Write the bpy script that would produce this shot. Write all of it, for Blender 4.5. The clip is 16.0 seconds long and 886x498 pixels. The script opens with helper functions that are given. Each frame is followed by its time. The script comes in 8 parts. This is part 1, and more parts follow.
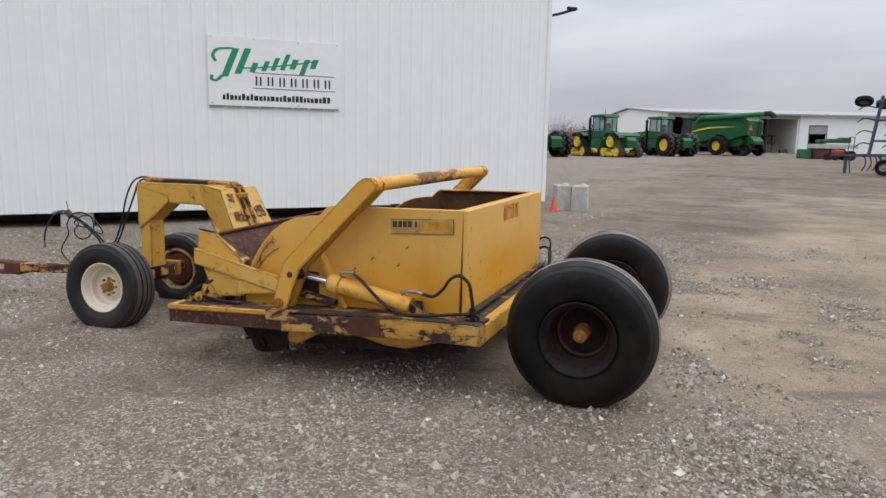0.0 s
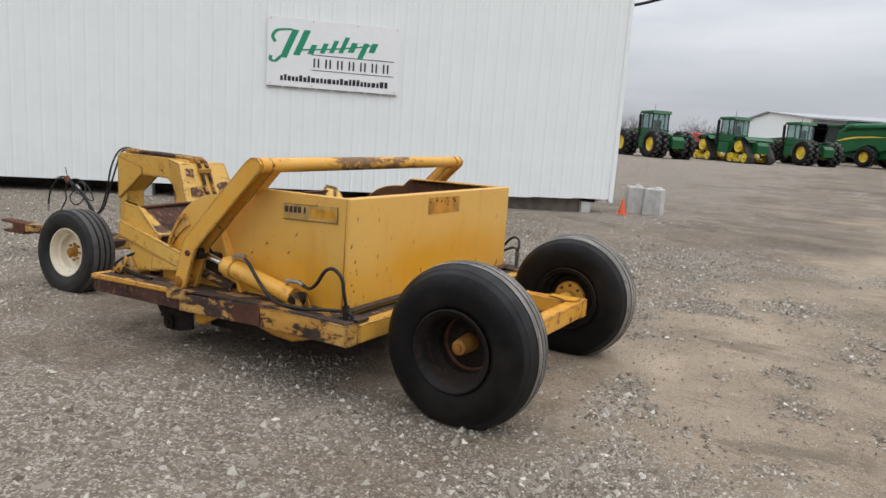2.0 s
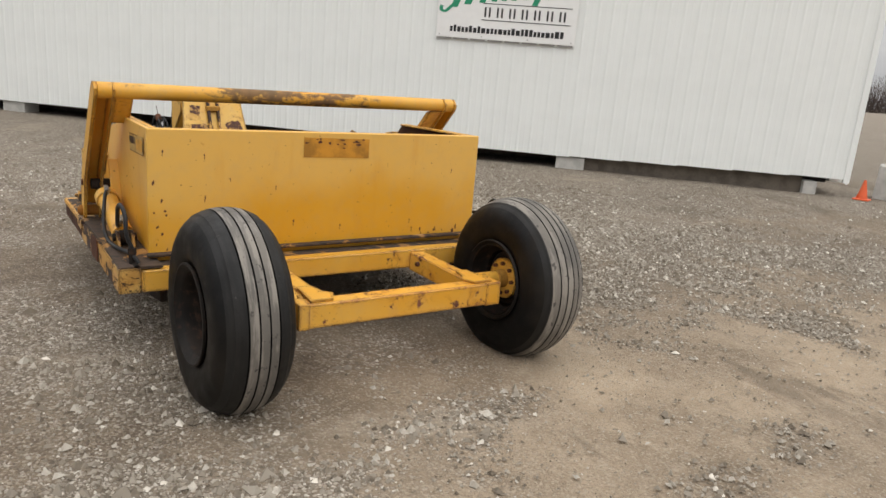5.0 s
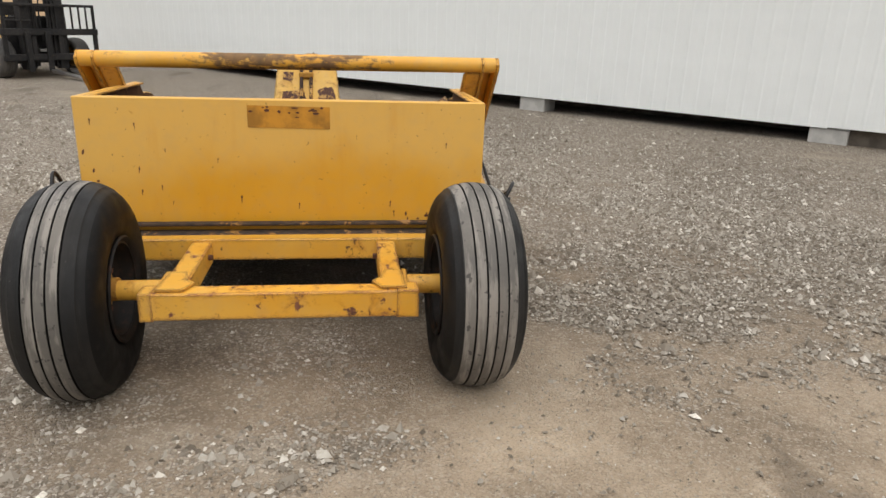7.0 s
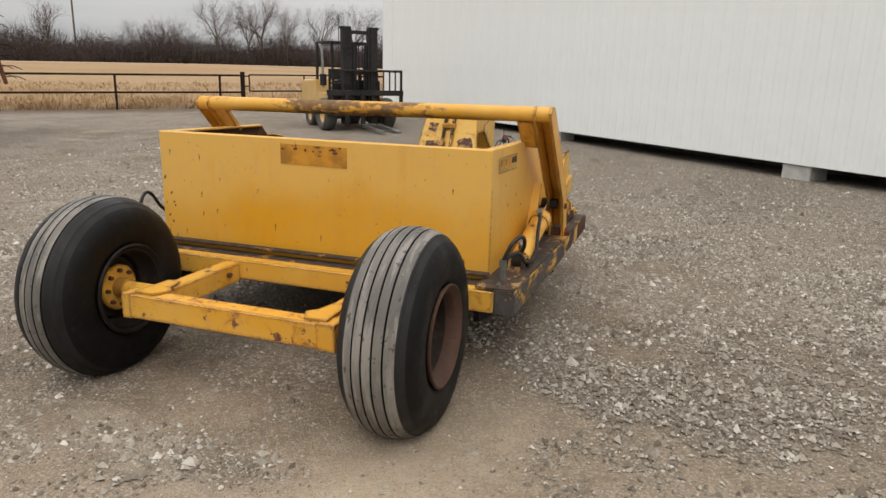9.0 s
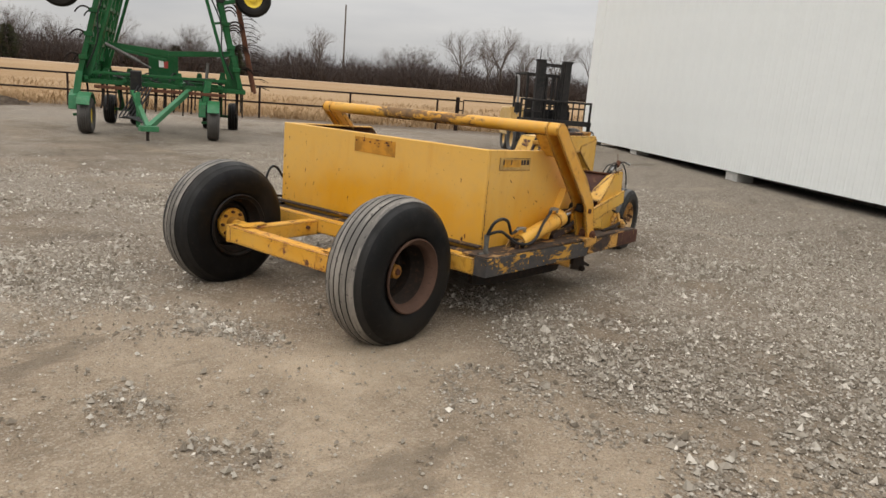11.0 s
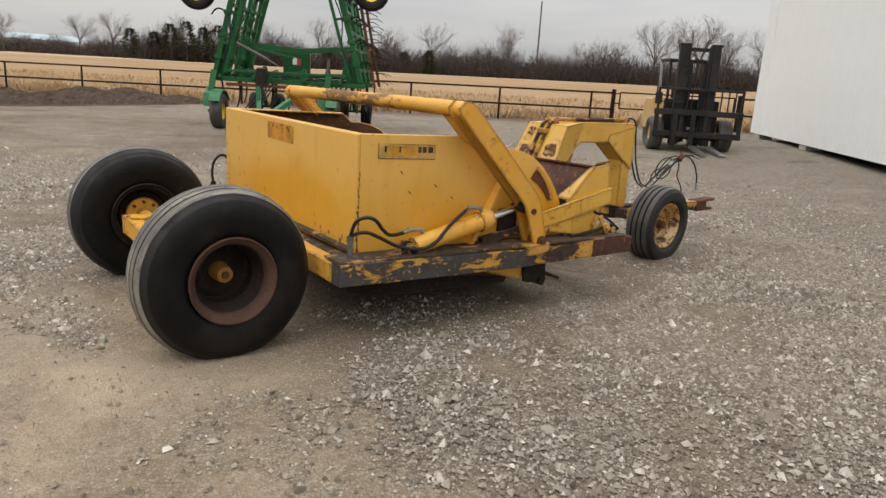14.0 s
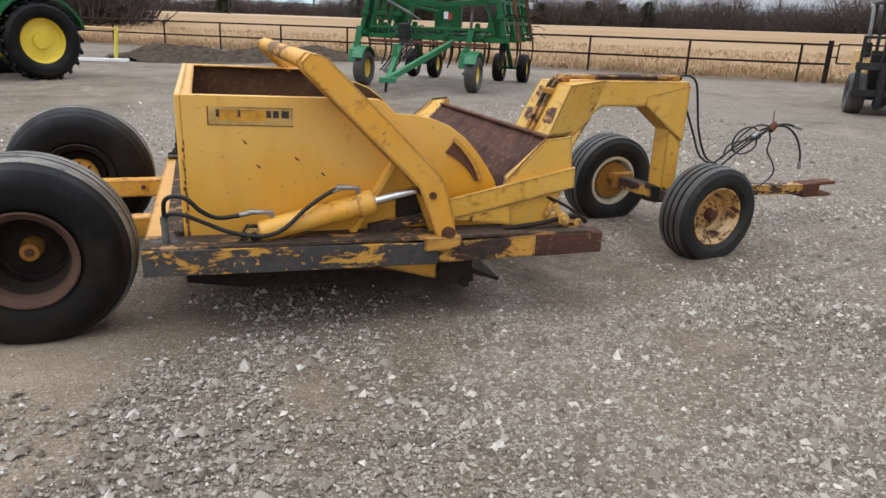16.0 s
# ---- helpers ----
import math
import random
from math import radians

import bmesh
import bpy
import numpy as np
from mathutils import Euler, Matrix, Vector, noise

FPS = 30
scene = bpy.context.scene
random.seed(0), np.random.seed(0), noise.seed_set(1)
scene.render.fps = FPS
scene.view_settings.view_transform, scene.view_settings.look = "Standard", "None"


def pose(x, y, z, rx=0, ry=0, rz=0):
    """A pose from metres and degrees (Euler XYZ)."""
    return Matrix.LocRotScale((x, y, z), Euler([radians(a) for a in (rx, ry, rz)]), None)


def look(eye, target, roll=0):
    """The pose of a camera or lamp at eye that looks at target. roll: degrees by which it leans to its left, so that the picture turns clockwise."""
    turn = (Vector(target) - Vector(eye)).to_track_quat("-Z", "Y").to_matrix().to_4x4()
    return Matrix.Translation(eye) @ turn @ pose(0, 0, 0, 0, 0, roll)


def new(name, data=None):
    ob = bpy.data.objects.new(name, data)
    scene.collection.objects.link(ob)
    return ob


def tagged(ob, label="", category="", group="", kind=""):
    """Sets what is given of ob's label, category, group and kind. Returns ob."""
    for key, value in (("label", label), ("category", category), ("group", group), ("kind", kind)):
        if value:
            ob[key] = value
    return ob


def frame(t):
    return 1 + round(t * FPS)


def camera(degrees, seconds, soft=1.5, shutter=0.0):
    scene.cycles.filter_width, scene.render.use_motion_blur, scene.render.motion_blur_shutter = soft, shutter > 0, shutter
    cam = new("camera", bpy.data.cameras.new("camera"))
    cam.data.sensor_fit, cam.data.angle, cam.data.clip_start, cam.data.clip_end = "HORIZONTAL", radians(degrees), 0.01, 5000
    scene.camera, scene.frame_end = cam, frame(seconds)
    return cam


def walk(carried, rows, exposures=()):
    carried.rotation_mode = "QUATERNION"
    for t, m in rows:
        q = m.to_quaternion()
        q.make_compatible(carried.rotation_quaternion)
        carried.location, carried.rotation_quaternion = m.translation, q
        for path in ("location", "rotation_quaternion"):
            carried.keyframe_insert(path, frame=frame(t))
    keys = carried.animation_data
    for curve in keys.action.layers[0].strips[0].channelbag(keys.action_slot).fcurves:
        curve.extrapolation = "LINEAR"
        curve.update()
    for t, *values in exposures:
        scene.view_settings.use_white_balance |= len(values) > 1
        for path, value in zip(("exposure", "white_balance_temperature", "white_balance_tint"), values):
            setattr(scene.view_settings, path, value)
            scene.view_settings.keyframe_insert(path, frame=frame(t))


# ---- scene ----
cam = camera(64.7, 16.0)
PATH = [
    (0, (1.516, -5.213, 1.628), (0.806, -3.367, 1.327), 1.0),
    (0.5, (1.794, -4.994, 1.617), (1.015, -3.185, 1.273), 2.2),
    (1, (2.034, -4.727, 1.627), (1.203, -2.933, 1.32), 2.5),
    (1.5, (2.353, -4.476, 1.624), (1.439, -2.722, 1.329), 3.2),
    (2, (2.638, -4.231, 1.64), (1.619, -2.543, 1.304), 4.0),
    (2.5, (2.844, -3.869, 1.632), (1.757, -2.233, 1.259), 4.3),
    (3, (3.159, -3.503, 1.619), (1.977, -1.945, 1.202), 4.8),
    (3.5, (3.392, -3.138, 1.611), (2.081, -1.69, 1.183), 5.0),
    (4, (3.561, -2.705, 1.613), (2.146, -1.362, 1.172), 5.1),
    (4.5, (3.805, -2.253, 1.642), (2.272, -1.059, 1.171), 4.2),
    (5, (3.901, -1.791, 1.598), (2.298, -0.699, 1.112), 4.8),
    (5.2, (3.912, -1.585, 1.624), (2.287, -0.529, 1.129), 4.4),
    (7.3, (3.808, 0.583, 1.64), (1.898, 0.701, 1.057), 3.0),
    (7.5, (3.674, 0.752, 1.606), (1.747, 0.785, 1.075), 4.1),
    (8, (3.437, 1.213, 1.568), (1.51, 0.969, 1.091), 3.7),
    (8.5, (3.405, 1.649, 1.58), (1.548, 1.112, 1.067), 0.5),
    (9, (3.567, 2.031, 1.586), (1.738, 1.383, 1.099), 1.4),
    (9.2, (3.609, 2.226, 1.573), (1.817, 1.46, 1.121), 1.5),
    (11.3, (3.964, 3.93, 1.545), (2.426, 2.727, 1.112), 4.9),
    (11.5, (3.951, 4.04, 1.544), (2.4, 2.853, 1.113), 5.2),
    (12, (3.736, 4.327, 1.559), (2.17, 3.152, 1.149), 4.0),
    (12.5, (3.384, 4.405, 1.528), (1.833, 3.204, 1.141), 4.1),
    (13, (2.94, 4.468, 1.542), (1.468, 3.167, 1.169), 4.5),
    (13.5, (2.461, 4.56, 1.561), (1.201, 3.063, 1.151), 4.0),
    (14, (1.95, 4.528, 1.541), (0.807, 2.958, 1.064), 3.5),
    (14.5, (1.425, 4.568, 1.526), (0.466, 2.889, 1.014), 3.7),
    (15, (0.937, 4.563, 1.545), (0.126, 2.808, 1.033), 3.6),
    (15.5, (0.42, 4.535, 1.547), (-0.332, 2.757, 1.025), 2.8),
    (16, (-0.117, 4.56, 1.577), (-0.718, 2.756, 0.957), 2.4),
]
walk(cam, [(t, look(eye, target, roll)) for t, eye, target, roll in PATH],
     exposures=[(0.0, -0.12, 6280, 10), (0.5, -0.06, 6500, 10), (1.0, -0.06, 6450, 10), (2.0, -0.06, 6350, 10), (3.0, -0.04, 6450, 10), (4.5, -0.05, 6900, 10), (8.5, 0.0, 6750, 10), (9.0, -0.06, 6900, 10), (11.3, -0.08, 6950, 10),
                (12.5, -0.10, 6950, 10), (14.0, -0.04, 6900, 10), (15.0, 0.0, 6550, 10), (15.5, 0.10, 6250, 10), (16.0, 0.14, 6150, 10)])

# ---- world, sun ----
world = bpy.data.worlds.new("overcast")
scene.world = world
world.use_nodes = True
wn, wl = world.node_tree.nodes, world.node_tree.links
wn.clear()
w_out = wn.new("ShaderNodeOutputWorld")
w_bg = wn.new("ShaderNodeBackground")
w_sky = wn.new("ShaderNodeTexSky")
w_sky.sky_type, w_sky.sun_disc = "NISHITA", False
SUN_ELEV, SUN_AZ = 52.0, 70.0          # degrees; azimuth from +y clockwise
w_sky.sun_elevation, w_sky.sun_rotation = radians(SUN_ELEV), radians(SUN_AZ)
w_sky.air_density, w_sky.dust_density = 1.0, 3.0
w_co = wn.new("ShaderNodeTexCoord")
w_sep = wn.new("ShaderNodeSeparateXYZ")
wl.new(w_co.outputs["Generated"], w_sep.inputs[0])
# cloud deck: bright overhead, greyer towards the horizon, with long soft bands
w_grad = wn.new("ShaderNodeMapRange")
w_grad.inputs["From Min"].default_value, w_grad.inputs["From Max"].default_value = 0.03, 0.85
w_grad.inputs["To Min"].default_value, w_grad.inputs["To Max"].default_value = 1.02, 3.8
wl.new(w_sep.outputs["Z"], w_grad.inputs["Value"])
w_map = wn.new("ShaderNodeMapping")
w_map.inputs["Scale"].default_value = (1.6, 1.6, 9.0)
w_map.inputs["Rotation"].default_value = (0.05, -0.04, 0.4)
wl.new(w_co.outputs["Generated"], w_map.inputs[0])
w_noise = wn.new("ShaderNodeTexNoise")
w_noise.inputs["Scale"].default_value, w_noise.inputs["Detail"].default_value = 1.7, 5.0
w_noise.inputs["Roughness"].default_value = 0.5
wl.new(w_map.outputs[0], w_noise.inputs["Vector"])
w_ramp = wn.new("ShaderNodeValToRGB")
w_ramp.color_ramp.elements[0].position, w_ramp.color_ramp.elements[0].color = 0.32, (0.50, 0.52, 0.56, 1)
w_ramp.color_ramp.elements[1].position, w_ramp.color_ramp.elements[1].color = 0.68, (0.66, 0.67, 0.69, 1)
wl.new(w_noise.outputs["Fac"], w_ramp.inputs[0])
w_mul = wn.new("ShaderNodeVectorMath"); w_mul.operation = "SCALE"
wl.new(w_ramp.outputs[0], w_mul.inputs[0]); wl.new(w_grad.outputs[0], w_mul.inputs["Scale"])
w_dim = wn.new("ShaderNodeVectorMath"); w_dim.operation = "SCALE"
w_dim.inputs["Scale"].default_value = 0.09
wl.new(w_sky.outputs[0], w_dim.inputs[0])
w_mix = wn.new("ShaderNodeMix"); w_mix.data_type = "RGBA"
w_mix.inputs["Factor"].default_value = 0.93
wl.new(w_dim.outputs[0], w_mix.inputs["A"]); wl.new(w_mul.outputs[0], w_mix.inputs["B"])
wl.new(w_mix.outputs["Result"], w_bg.inputs["Color"])
w_bg.inputs["Strength"].default_value = 0.91
wl.new(w_bg.outputs[0], w_out.inputs["Surface"])

sun_lamp = bpy.data.lights.new("sun", "SUN")
sun_lamp.energy, sun_lamp.angle, sun_lamp.color = 0.6, radians(35), (1.0, 0.95, 0.88)
sun = new("sun", sun_lamp)
az, el = radians(SUN_AZ), radians(SUN_ELEV)
sun.matrix_world = look((60 * math.sin(az) * math.cos(el), 60 * math.cos(az) * math.cos(el), 60 * math.sin(el)), (0, 0, 0))

# ---- materials ----
class Nodes:
    """A small builder for node materials."""
    def __init__(self, name):
        self.mat = bpy.data.materials.new(name)
        self.mat.use_nodes = True
        self.t = self.mat.node_tree
        self.bsdf = self.t.nodes["Principled BSDF"]
        self.co = self.t.nodes.new("ShaderNodeTexCoord")

    def put(self, sock, v):
        if isinstance(v, bpy.types.NodeSocket):
            self.t.links.new(v, sock)
        elif sock.type == "RGBA" and len(v) == 3:
            sock.default_value = (*v, 1)
        else:
            sock.default_value = v

    def noise(self, scale, detail=4.0, rough=0.55, vec=None, stretch=None, out="Fac", distort=0.0):
        n = self.t.nodes.new("ShaderNodeTexNoise")
        v = vec or self.co.outputs["Object"]
        if stretch:
            v = self.mapped(v, stretch)
        self.t.links.new(v, n.inputs["Vector"])
        n.inputs["Scale"].default_value, n.inputs["Detail"].default_value = scale, detail
        n.inputs["Roughness"].default_value, n.inputs["Distortion"].default_value = rough, distort
        return n.outputs[out]

    def mapped(self, v, stretch):
        m = self.t.nodes.new("ShaderNodeMapping")
        m.inputs["Scale"].default_value = stretch
        self.t.links.new(v, m.inputs[0])
        return m.outputs[0]

    def voronoi(self, scale, vec=None, feature="F1", out="Distance", rnd=1.0):
        n = self.t.nodes.new("ShaderNodeTexVoronoi")
        n.feature = feature
        self.t.links.new(vec or self.co.outputs["Object"], n.inputs["Vector"])
        n.inputs["Scale"].default_value, n.inputs["Randomness"].default_value = scale, rnd
        return n.outputs[out]

    def step(self, v, a, b, lo=0.0, hi=1.0):
        n = self.t.nodes.new("ShaderNodeMapRange")
        n.interpolation_type = "SMOOTHSTEP"
        self.put(n.inputs["Value"], v)
        for k, x in (("From Min", a), ("From Max", b), ("To Min", lo), ("To Max", hi)):
            n.inputs[k].default_value = x
        return n.outputs[0]

    def mix(self, f, a, b, mode="MIX"):
        n = self.t.nodes.new("ShaderNodeMix")
        n.data_type, n.blend_type = "RGBA", mode
        self.put(n.inputs["Factor"], f)
        self.put(n.inputs["A"], a)
        self.put(n.inputs["B"], b)
        return n.outputs["Result"]

    def math(self, op, a, b=0.0, c=0.0):
        n = self.t.nodes.new("ShaderNodeMath")
        n.operation = op
        for s, v in zip(n.inputs, (a, b, c)):
            self.put(s, v)
        return n.outputs[0]

    def bump(self, height, strength=0.3, dist=0.01):
        n = self.t.nodes.new("ShaderNodeBump")
        n.inputs["Strength"].default_value, n.inputs["Distance"].default_value = strength, dist
        self.t.links.new(height, n.inputs["Height"])
        self.t.links.new(n.outputs[0], self.bsdf.inputs["Normal"])

    def done(self, color, rough=0.6, metal=0.0, spec=None):
        self.put(self.bsdf.inputs["Base Color"], color)
        self.put(self.bsdf.inputs["Roughness"], rough)
        self.put(self.bsdf.inputs["Metallic"], metal)
        if spec is not None:
            self.bsdf.inputs["Specular IOR Level"].default_value = spec
        return self.mat


RUST, RUST_DARK = (0.115, 0.052, 0.024), (0.040, 0.023, 0.015)


def worn_paint(name, base, faded, deep, wear, under=RUST, under2=RUST_DARK, rough=0.42, dust=0.16, rub=0.0, spec=None, scab=9.5, grain=(1, 1, 1), shade_span=None):
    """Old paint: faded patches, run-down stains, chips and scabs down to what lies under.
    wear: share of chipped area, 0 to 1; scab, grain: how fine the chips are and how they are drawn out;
    the last argument: two heights between which the panels' paler top and deeper foot, a reflection, are put into the
    colour."""
    n = Nodes(name)
    broad = n.noise(1.3, 3)
    fine = n.noise(14, 6, 0.65)
    run = n.noise(5.0, 4, 0.6, stretch=(1.6, 1.6, 0.35))
    if shade_span:
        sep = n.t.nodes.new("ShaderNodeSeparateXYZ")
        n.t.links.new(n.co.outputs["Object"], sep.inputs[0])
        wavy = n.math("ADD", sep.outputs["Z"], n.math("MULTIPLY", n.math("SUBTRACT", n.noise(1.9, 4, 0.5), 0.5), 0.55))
        col = n.mix(n.step(wavy, *shade_span), base, faded)
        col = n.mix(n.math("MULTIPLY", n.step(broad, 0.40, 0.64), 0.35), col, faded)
    else:
        col = n.mix(n.step(broad, 0.38, 0.66), base, faded)
    col = n.mix(n.math("MULTIPLY", n.step(run, 0.50, 0.78), 0.28), col, deep)
    col = n.mix(n.math("MULTIPLY", n.step(fine, 0.4, 0.75), dust), col, (0.36, 0.29, 0.2))
    chip = n.noise(scab, 9, 0.72, distort=0.4, stretch=grain)
    speck = n.noise(38, 3, 0.6)
    edge = 0.72 - 0.42 * wear
    a = n.step(chip, edge, edge + 0.035)
    b = n.math("MULTIPLY", n.step(speck, 0.685 - 0.07 * wear, 0.72 - 0.07 * wear), min(1.0, 0.55 + wear))
    rust_mask = n.math("MAXIMUM", a, b)
    if rub:
        # paint knocked off along the edges
        bev = n.t.nodes.new("ShaderNodeBevel")
        bev.samples = 3
        bev.inputs["Radius"].default_value = 0.030
        flat = n.t.nodes.new("ShaderNodeNewGeometry")
        dot = n.t.nodes.new("ShaderNodeVectorMath"); dot.operation = "DOT_PRODUCT"
        n.t.links.new(bev.outputs[0], dot.inputs[0]); n.t.links.new(flat.outputs["True Normal"], dot.inputs[1])
        worn = n.math("ADD", n.math("MULTIPLY", n.math("SUBTRACT", 1.0, dot.outputs["Value"]), 2.0), n.math("MULTIPLY", n.math("SUBTRACT", n.noise(8, 8, 0.75), 0.5), 2.3))
        rust_mask = n.math("MAXIMUM", rust_mask, n.step(worn, 0.40 - 0.1 * rub, 0.46 - 0.1 * rub))
    halo = n.math("MULTIPLY", n.step(chip, edge - 0.09, edge), 0.5)
    col = n.mix(halo, col, (base[0] * 0.62, base[1] * 0.5, base[2] * 0.4))
    rustcol = n.mix(n.step(n.noise(22, 5), 0.4, 0.65), under, under2)
    col = n.mix(rust_mask, col, rustcol)
    n.bump(n.math("SUBTRACT", n.math("MULTIPLY", fine, 0.25), n.math("MULTIPLY", rust_mask, 0.5)), 0.35, 0.006)
    return n.done(col, n.step(rust_mask, 0, 1, rough, 0.85), spec=spec)


YEL, YEL_FADE, YEL_DEEP = (0.665, 0.315, 0.024), (0.69, 0.372, 0.056), (0.55, 0.228, 0.013)
# panel paint with its reflection, paler top and deeper foot, put into the colour
M_YELLOW = worn_paint("yellow_paint", (0.64, 0.306, 0.017), (0.69, 0.398, 0.090), YEL_DEEP, 0.0, rough=0.38, dust=0.12, spec=0.36, shade_span=(0.68, 1.02))
M_YELLOW_CLEAN = worn_paint("yellow_arm_paint", YEL, YEL_FADE, YEL_DEEP, 0.05, rub=0.45, dust=0.12, spec=0.36)
M_YELLOW_CHIP = worn_paint("yellow_paint_chipped", YEL, YEL_FADE, YEL_DEEP, 0.19, rub=0.9, under=(0.085, 0.038, 0.02), scab=7.0)
M_YELLOW_BEAM = worn_paint("yellow_paint_rubbed_to_rust", YEL, YEL_FADE, YEL_DEEP, 0.27, under=(0.20, 0.075, 0.04), under2=(0.085, 0.032, 0.018), rub=2.0)
M_YELLOW_SUN = worn_paint("sun_bleached_yellow_paint", (0.635, 0.345, 0.042), (0.68, 0.43, 0.095), (0.52, 0.255, 0.022), 0.22, rub=0.9, under=(0.10, 0.045, 0.025))
M_YELLOW_OLD = worn_paint("old_flaking_yellow_paint", (0.52, 0.27, 0.045), (0.56, 0.34, 0.10), (0.36, 0.18, 0.035), 0.42)
M_YELLOW_WORN = worn_paint("yellow_paint_worn", (0.56, 0.29, 0.045), (0.60, 0.37, 0.11), (0.36, 0.18, 0.035), 0.58, rub=1.2, under=(0.052, 0.026, 0.017), under2=(0.022, 0.014, 0.010), scab=3.4, grain=(0.7, 1, 1.5))
M_YELLOW_DIRTY = worn_paint("caked_yellow_ledge_paint", (0.44, 0.22, 0.04), (0.34, 0.20, 0.08), (0.20, 0.11, 0.04), 0.70, under=(0.06, 0.036, 0.022), under2=(0.026, 0.017, 0.012), scab=6.0, grain=(0.6, 1, 1), rough=0.7, dust=0.4)
M_PATCH = worn_paint("flaked_patch_paint", (0.50, 0.27, 0.045), (0.56, 0.33, 0.08), (0.30, 0.15, 0.03), 0.66, under=(0.075, 0.034, 0.024), under2=(0.11, 0.05, 0.032), scab=16.0)
M_RAIL_DARK = worn_paint("scraped_dark_paint", (0.028, 0.027, 0.03), (0.05, 0.046, 0.046), (0.02, 0.018, 0.018), 0.40, under=(0.52, 0.27, 0.04), under2=(0.44, 0.22, 0.03), rough=0.6, dust=0.10, scab=5.0, grain=(0.6, 1, 1.7))
M_CREAM = worn_paint("cream_rim_paint", (0.70, 0.62, 0.46), (0.74, 0.67, 0.53), (0.55, 0.42, 0.25), 0.06)
M_RIM_OLD = worn_paint("old_yellow_rim_paint", (0.58, 0.33, 0.10), (0.66, 0.50, 0.28), (0.4, 0.19, 0.06), 0.45)
M_GREEN = worn_paint("green_paint", (0.004, 0.080, 0.020), (0.007, 0.096, 0.030), (0.003, 0.050, 0.012), 0.0, rough=0.42, dust=0.04, spec=0.3)
M_GREEN_PALE = worn_paint("sun_faded_green_paint", (0.011, 0.128, 0.044), (0.028, 0.165, 0.073), (0.007, 0.085, 0.028), 0.04, rough=0.5, dust=0.12, spec=0.35)
M_RIM_YELLOW = worn_paint("bright_yellow_rim_paint", (0.72, 0.52, 0.03), (0.74, 0.56, 0.06), (0.55, 0.36, 0.03), 0.0, rough=0.4, dust=0.1)
M_BLACK = worn_paint("black_paint", (0.015, 0.015, 0.016), (0.028, 0.026, 0.026), (0.010, 0.010, 0.010), 0.1, rough=0.65, dust=0.05, spec=0.2)
M_FENCE = worn_paint("dark_pipe_paint", (0.018, 0.012, 0.010), (0.034, 0.021, 0.017), (0.010, 0.007, 0.006), 0.25, rough=0.8, dust=0.02, spec=0.1)
M_BLUE = worn_paint("navy_paint", (0.03, 0.04, 0.085), (0.05, 0.055, 0.09), (0.02, 0.025, 0.05), 0.15, rough=0.5)
M_RED = worn_paint("red_paint", (0.42, 0.035, 0.03), (0.46, 0.07, 0.055), (0.3, 0.03, 0.025), 0.05, rough=0.45)
M_PIPE_YELLOW = worn_paint("yellow_post_paint", (0.66, 0.55, 0.05), (0.68, 0.58, 0.12), (0.5, 0.4, 0.05), 0.1)
M_PALE_YELLOW = worn_paint("pale_forklift_paint", (0.58, 0.365, 0.12), (0.62, 0.43, 0.19), (0.45, 0.27, 0.08), 0.12)


def rusty(name, a, b, c, rough=0.85):
    n = Nodes(name)
    col = n.mix(n.step(n.noise(3.2, 6, 0.6), 0.35, 0.65), a, b)
    col = n.mix(n.math("MULTIPLY", n.step(n.noise(26, 6, 0.7), 0.52, 0.7), 0.7), col, c)
    n.bump(n.noise(45, 6, 0.7), 0.4, 0.004)
    return n.done(col, rough, spec=0.15)


M_RUST = rusty("brown_rust", (0.085, 0.038, 0.026), (0.135, 0.06, 0.035), (0.05, 0.03, 0.022))
M_RUST_PURPLE = rusty("dark_scoured_rust", (0.050, 0.026, 0.023), (0.090, 0.043, 0.032), (0.24, 0.14, 0.06))
M_LINER = rusty("rusty_bowl_lining", (0.06, 0.028, 0.017), (0.10, 0.05, 0.025), (0.17, 0.095, 0.03))
M_GREASE_SHADE = rusty("greasy_and_shaded_iron", (0.012, 0.010, 0.009), (0.028, 0.021, 0.017), (0.065, 0.034, 0.02), 0.75)
M_ORANGE_IRON = rusty("orange_rusty_iron", (0.30, 0.13, 0.03), (0.42, 0.22, 0.045), (0.12, 0.05, 0.025), 0.7)


def rubber(name, dark, dusty, wipe, spec=0.4):
    n = Nodes(name)
    col = n.mix(n.step(n.noise(3.0, 5), 0.46, 0.74), dark, dusty)
    col = n.mix(n.math("MULTIPLY", n.step(n.noise(30, 5, 0.7), 0.5, 0.75), 0.5), col, wipe)
    n.bump(n.noise(60, 4), 0.25, 0.003)
    return n.done(col, n.step(n.noise(6, 3), 0.3, 0.7, 0.42, 0.70), spec=spec)


M_TYRE = rubber("tyre_rubber", (0.0032, 0.0032, 0.0035), (0.016, 0.0125, 0.0095), (0.020, 0.016, 0.013), 0.2)


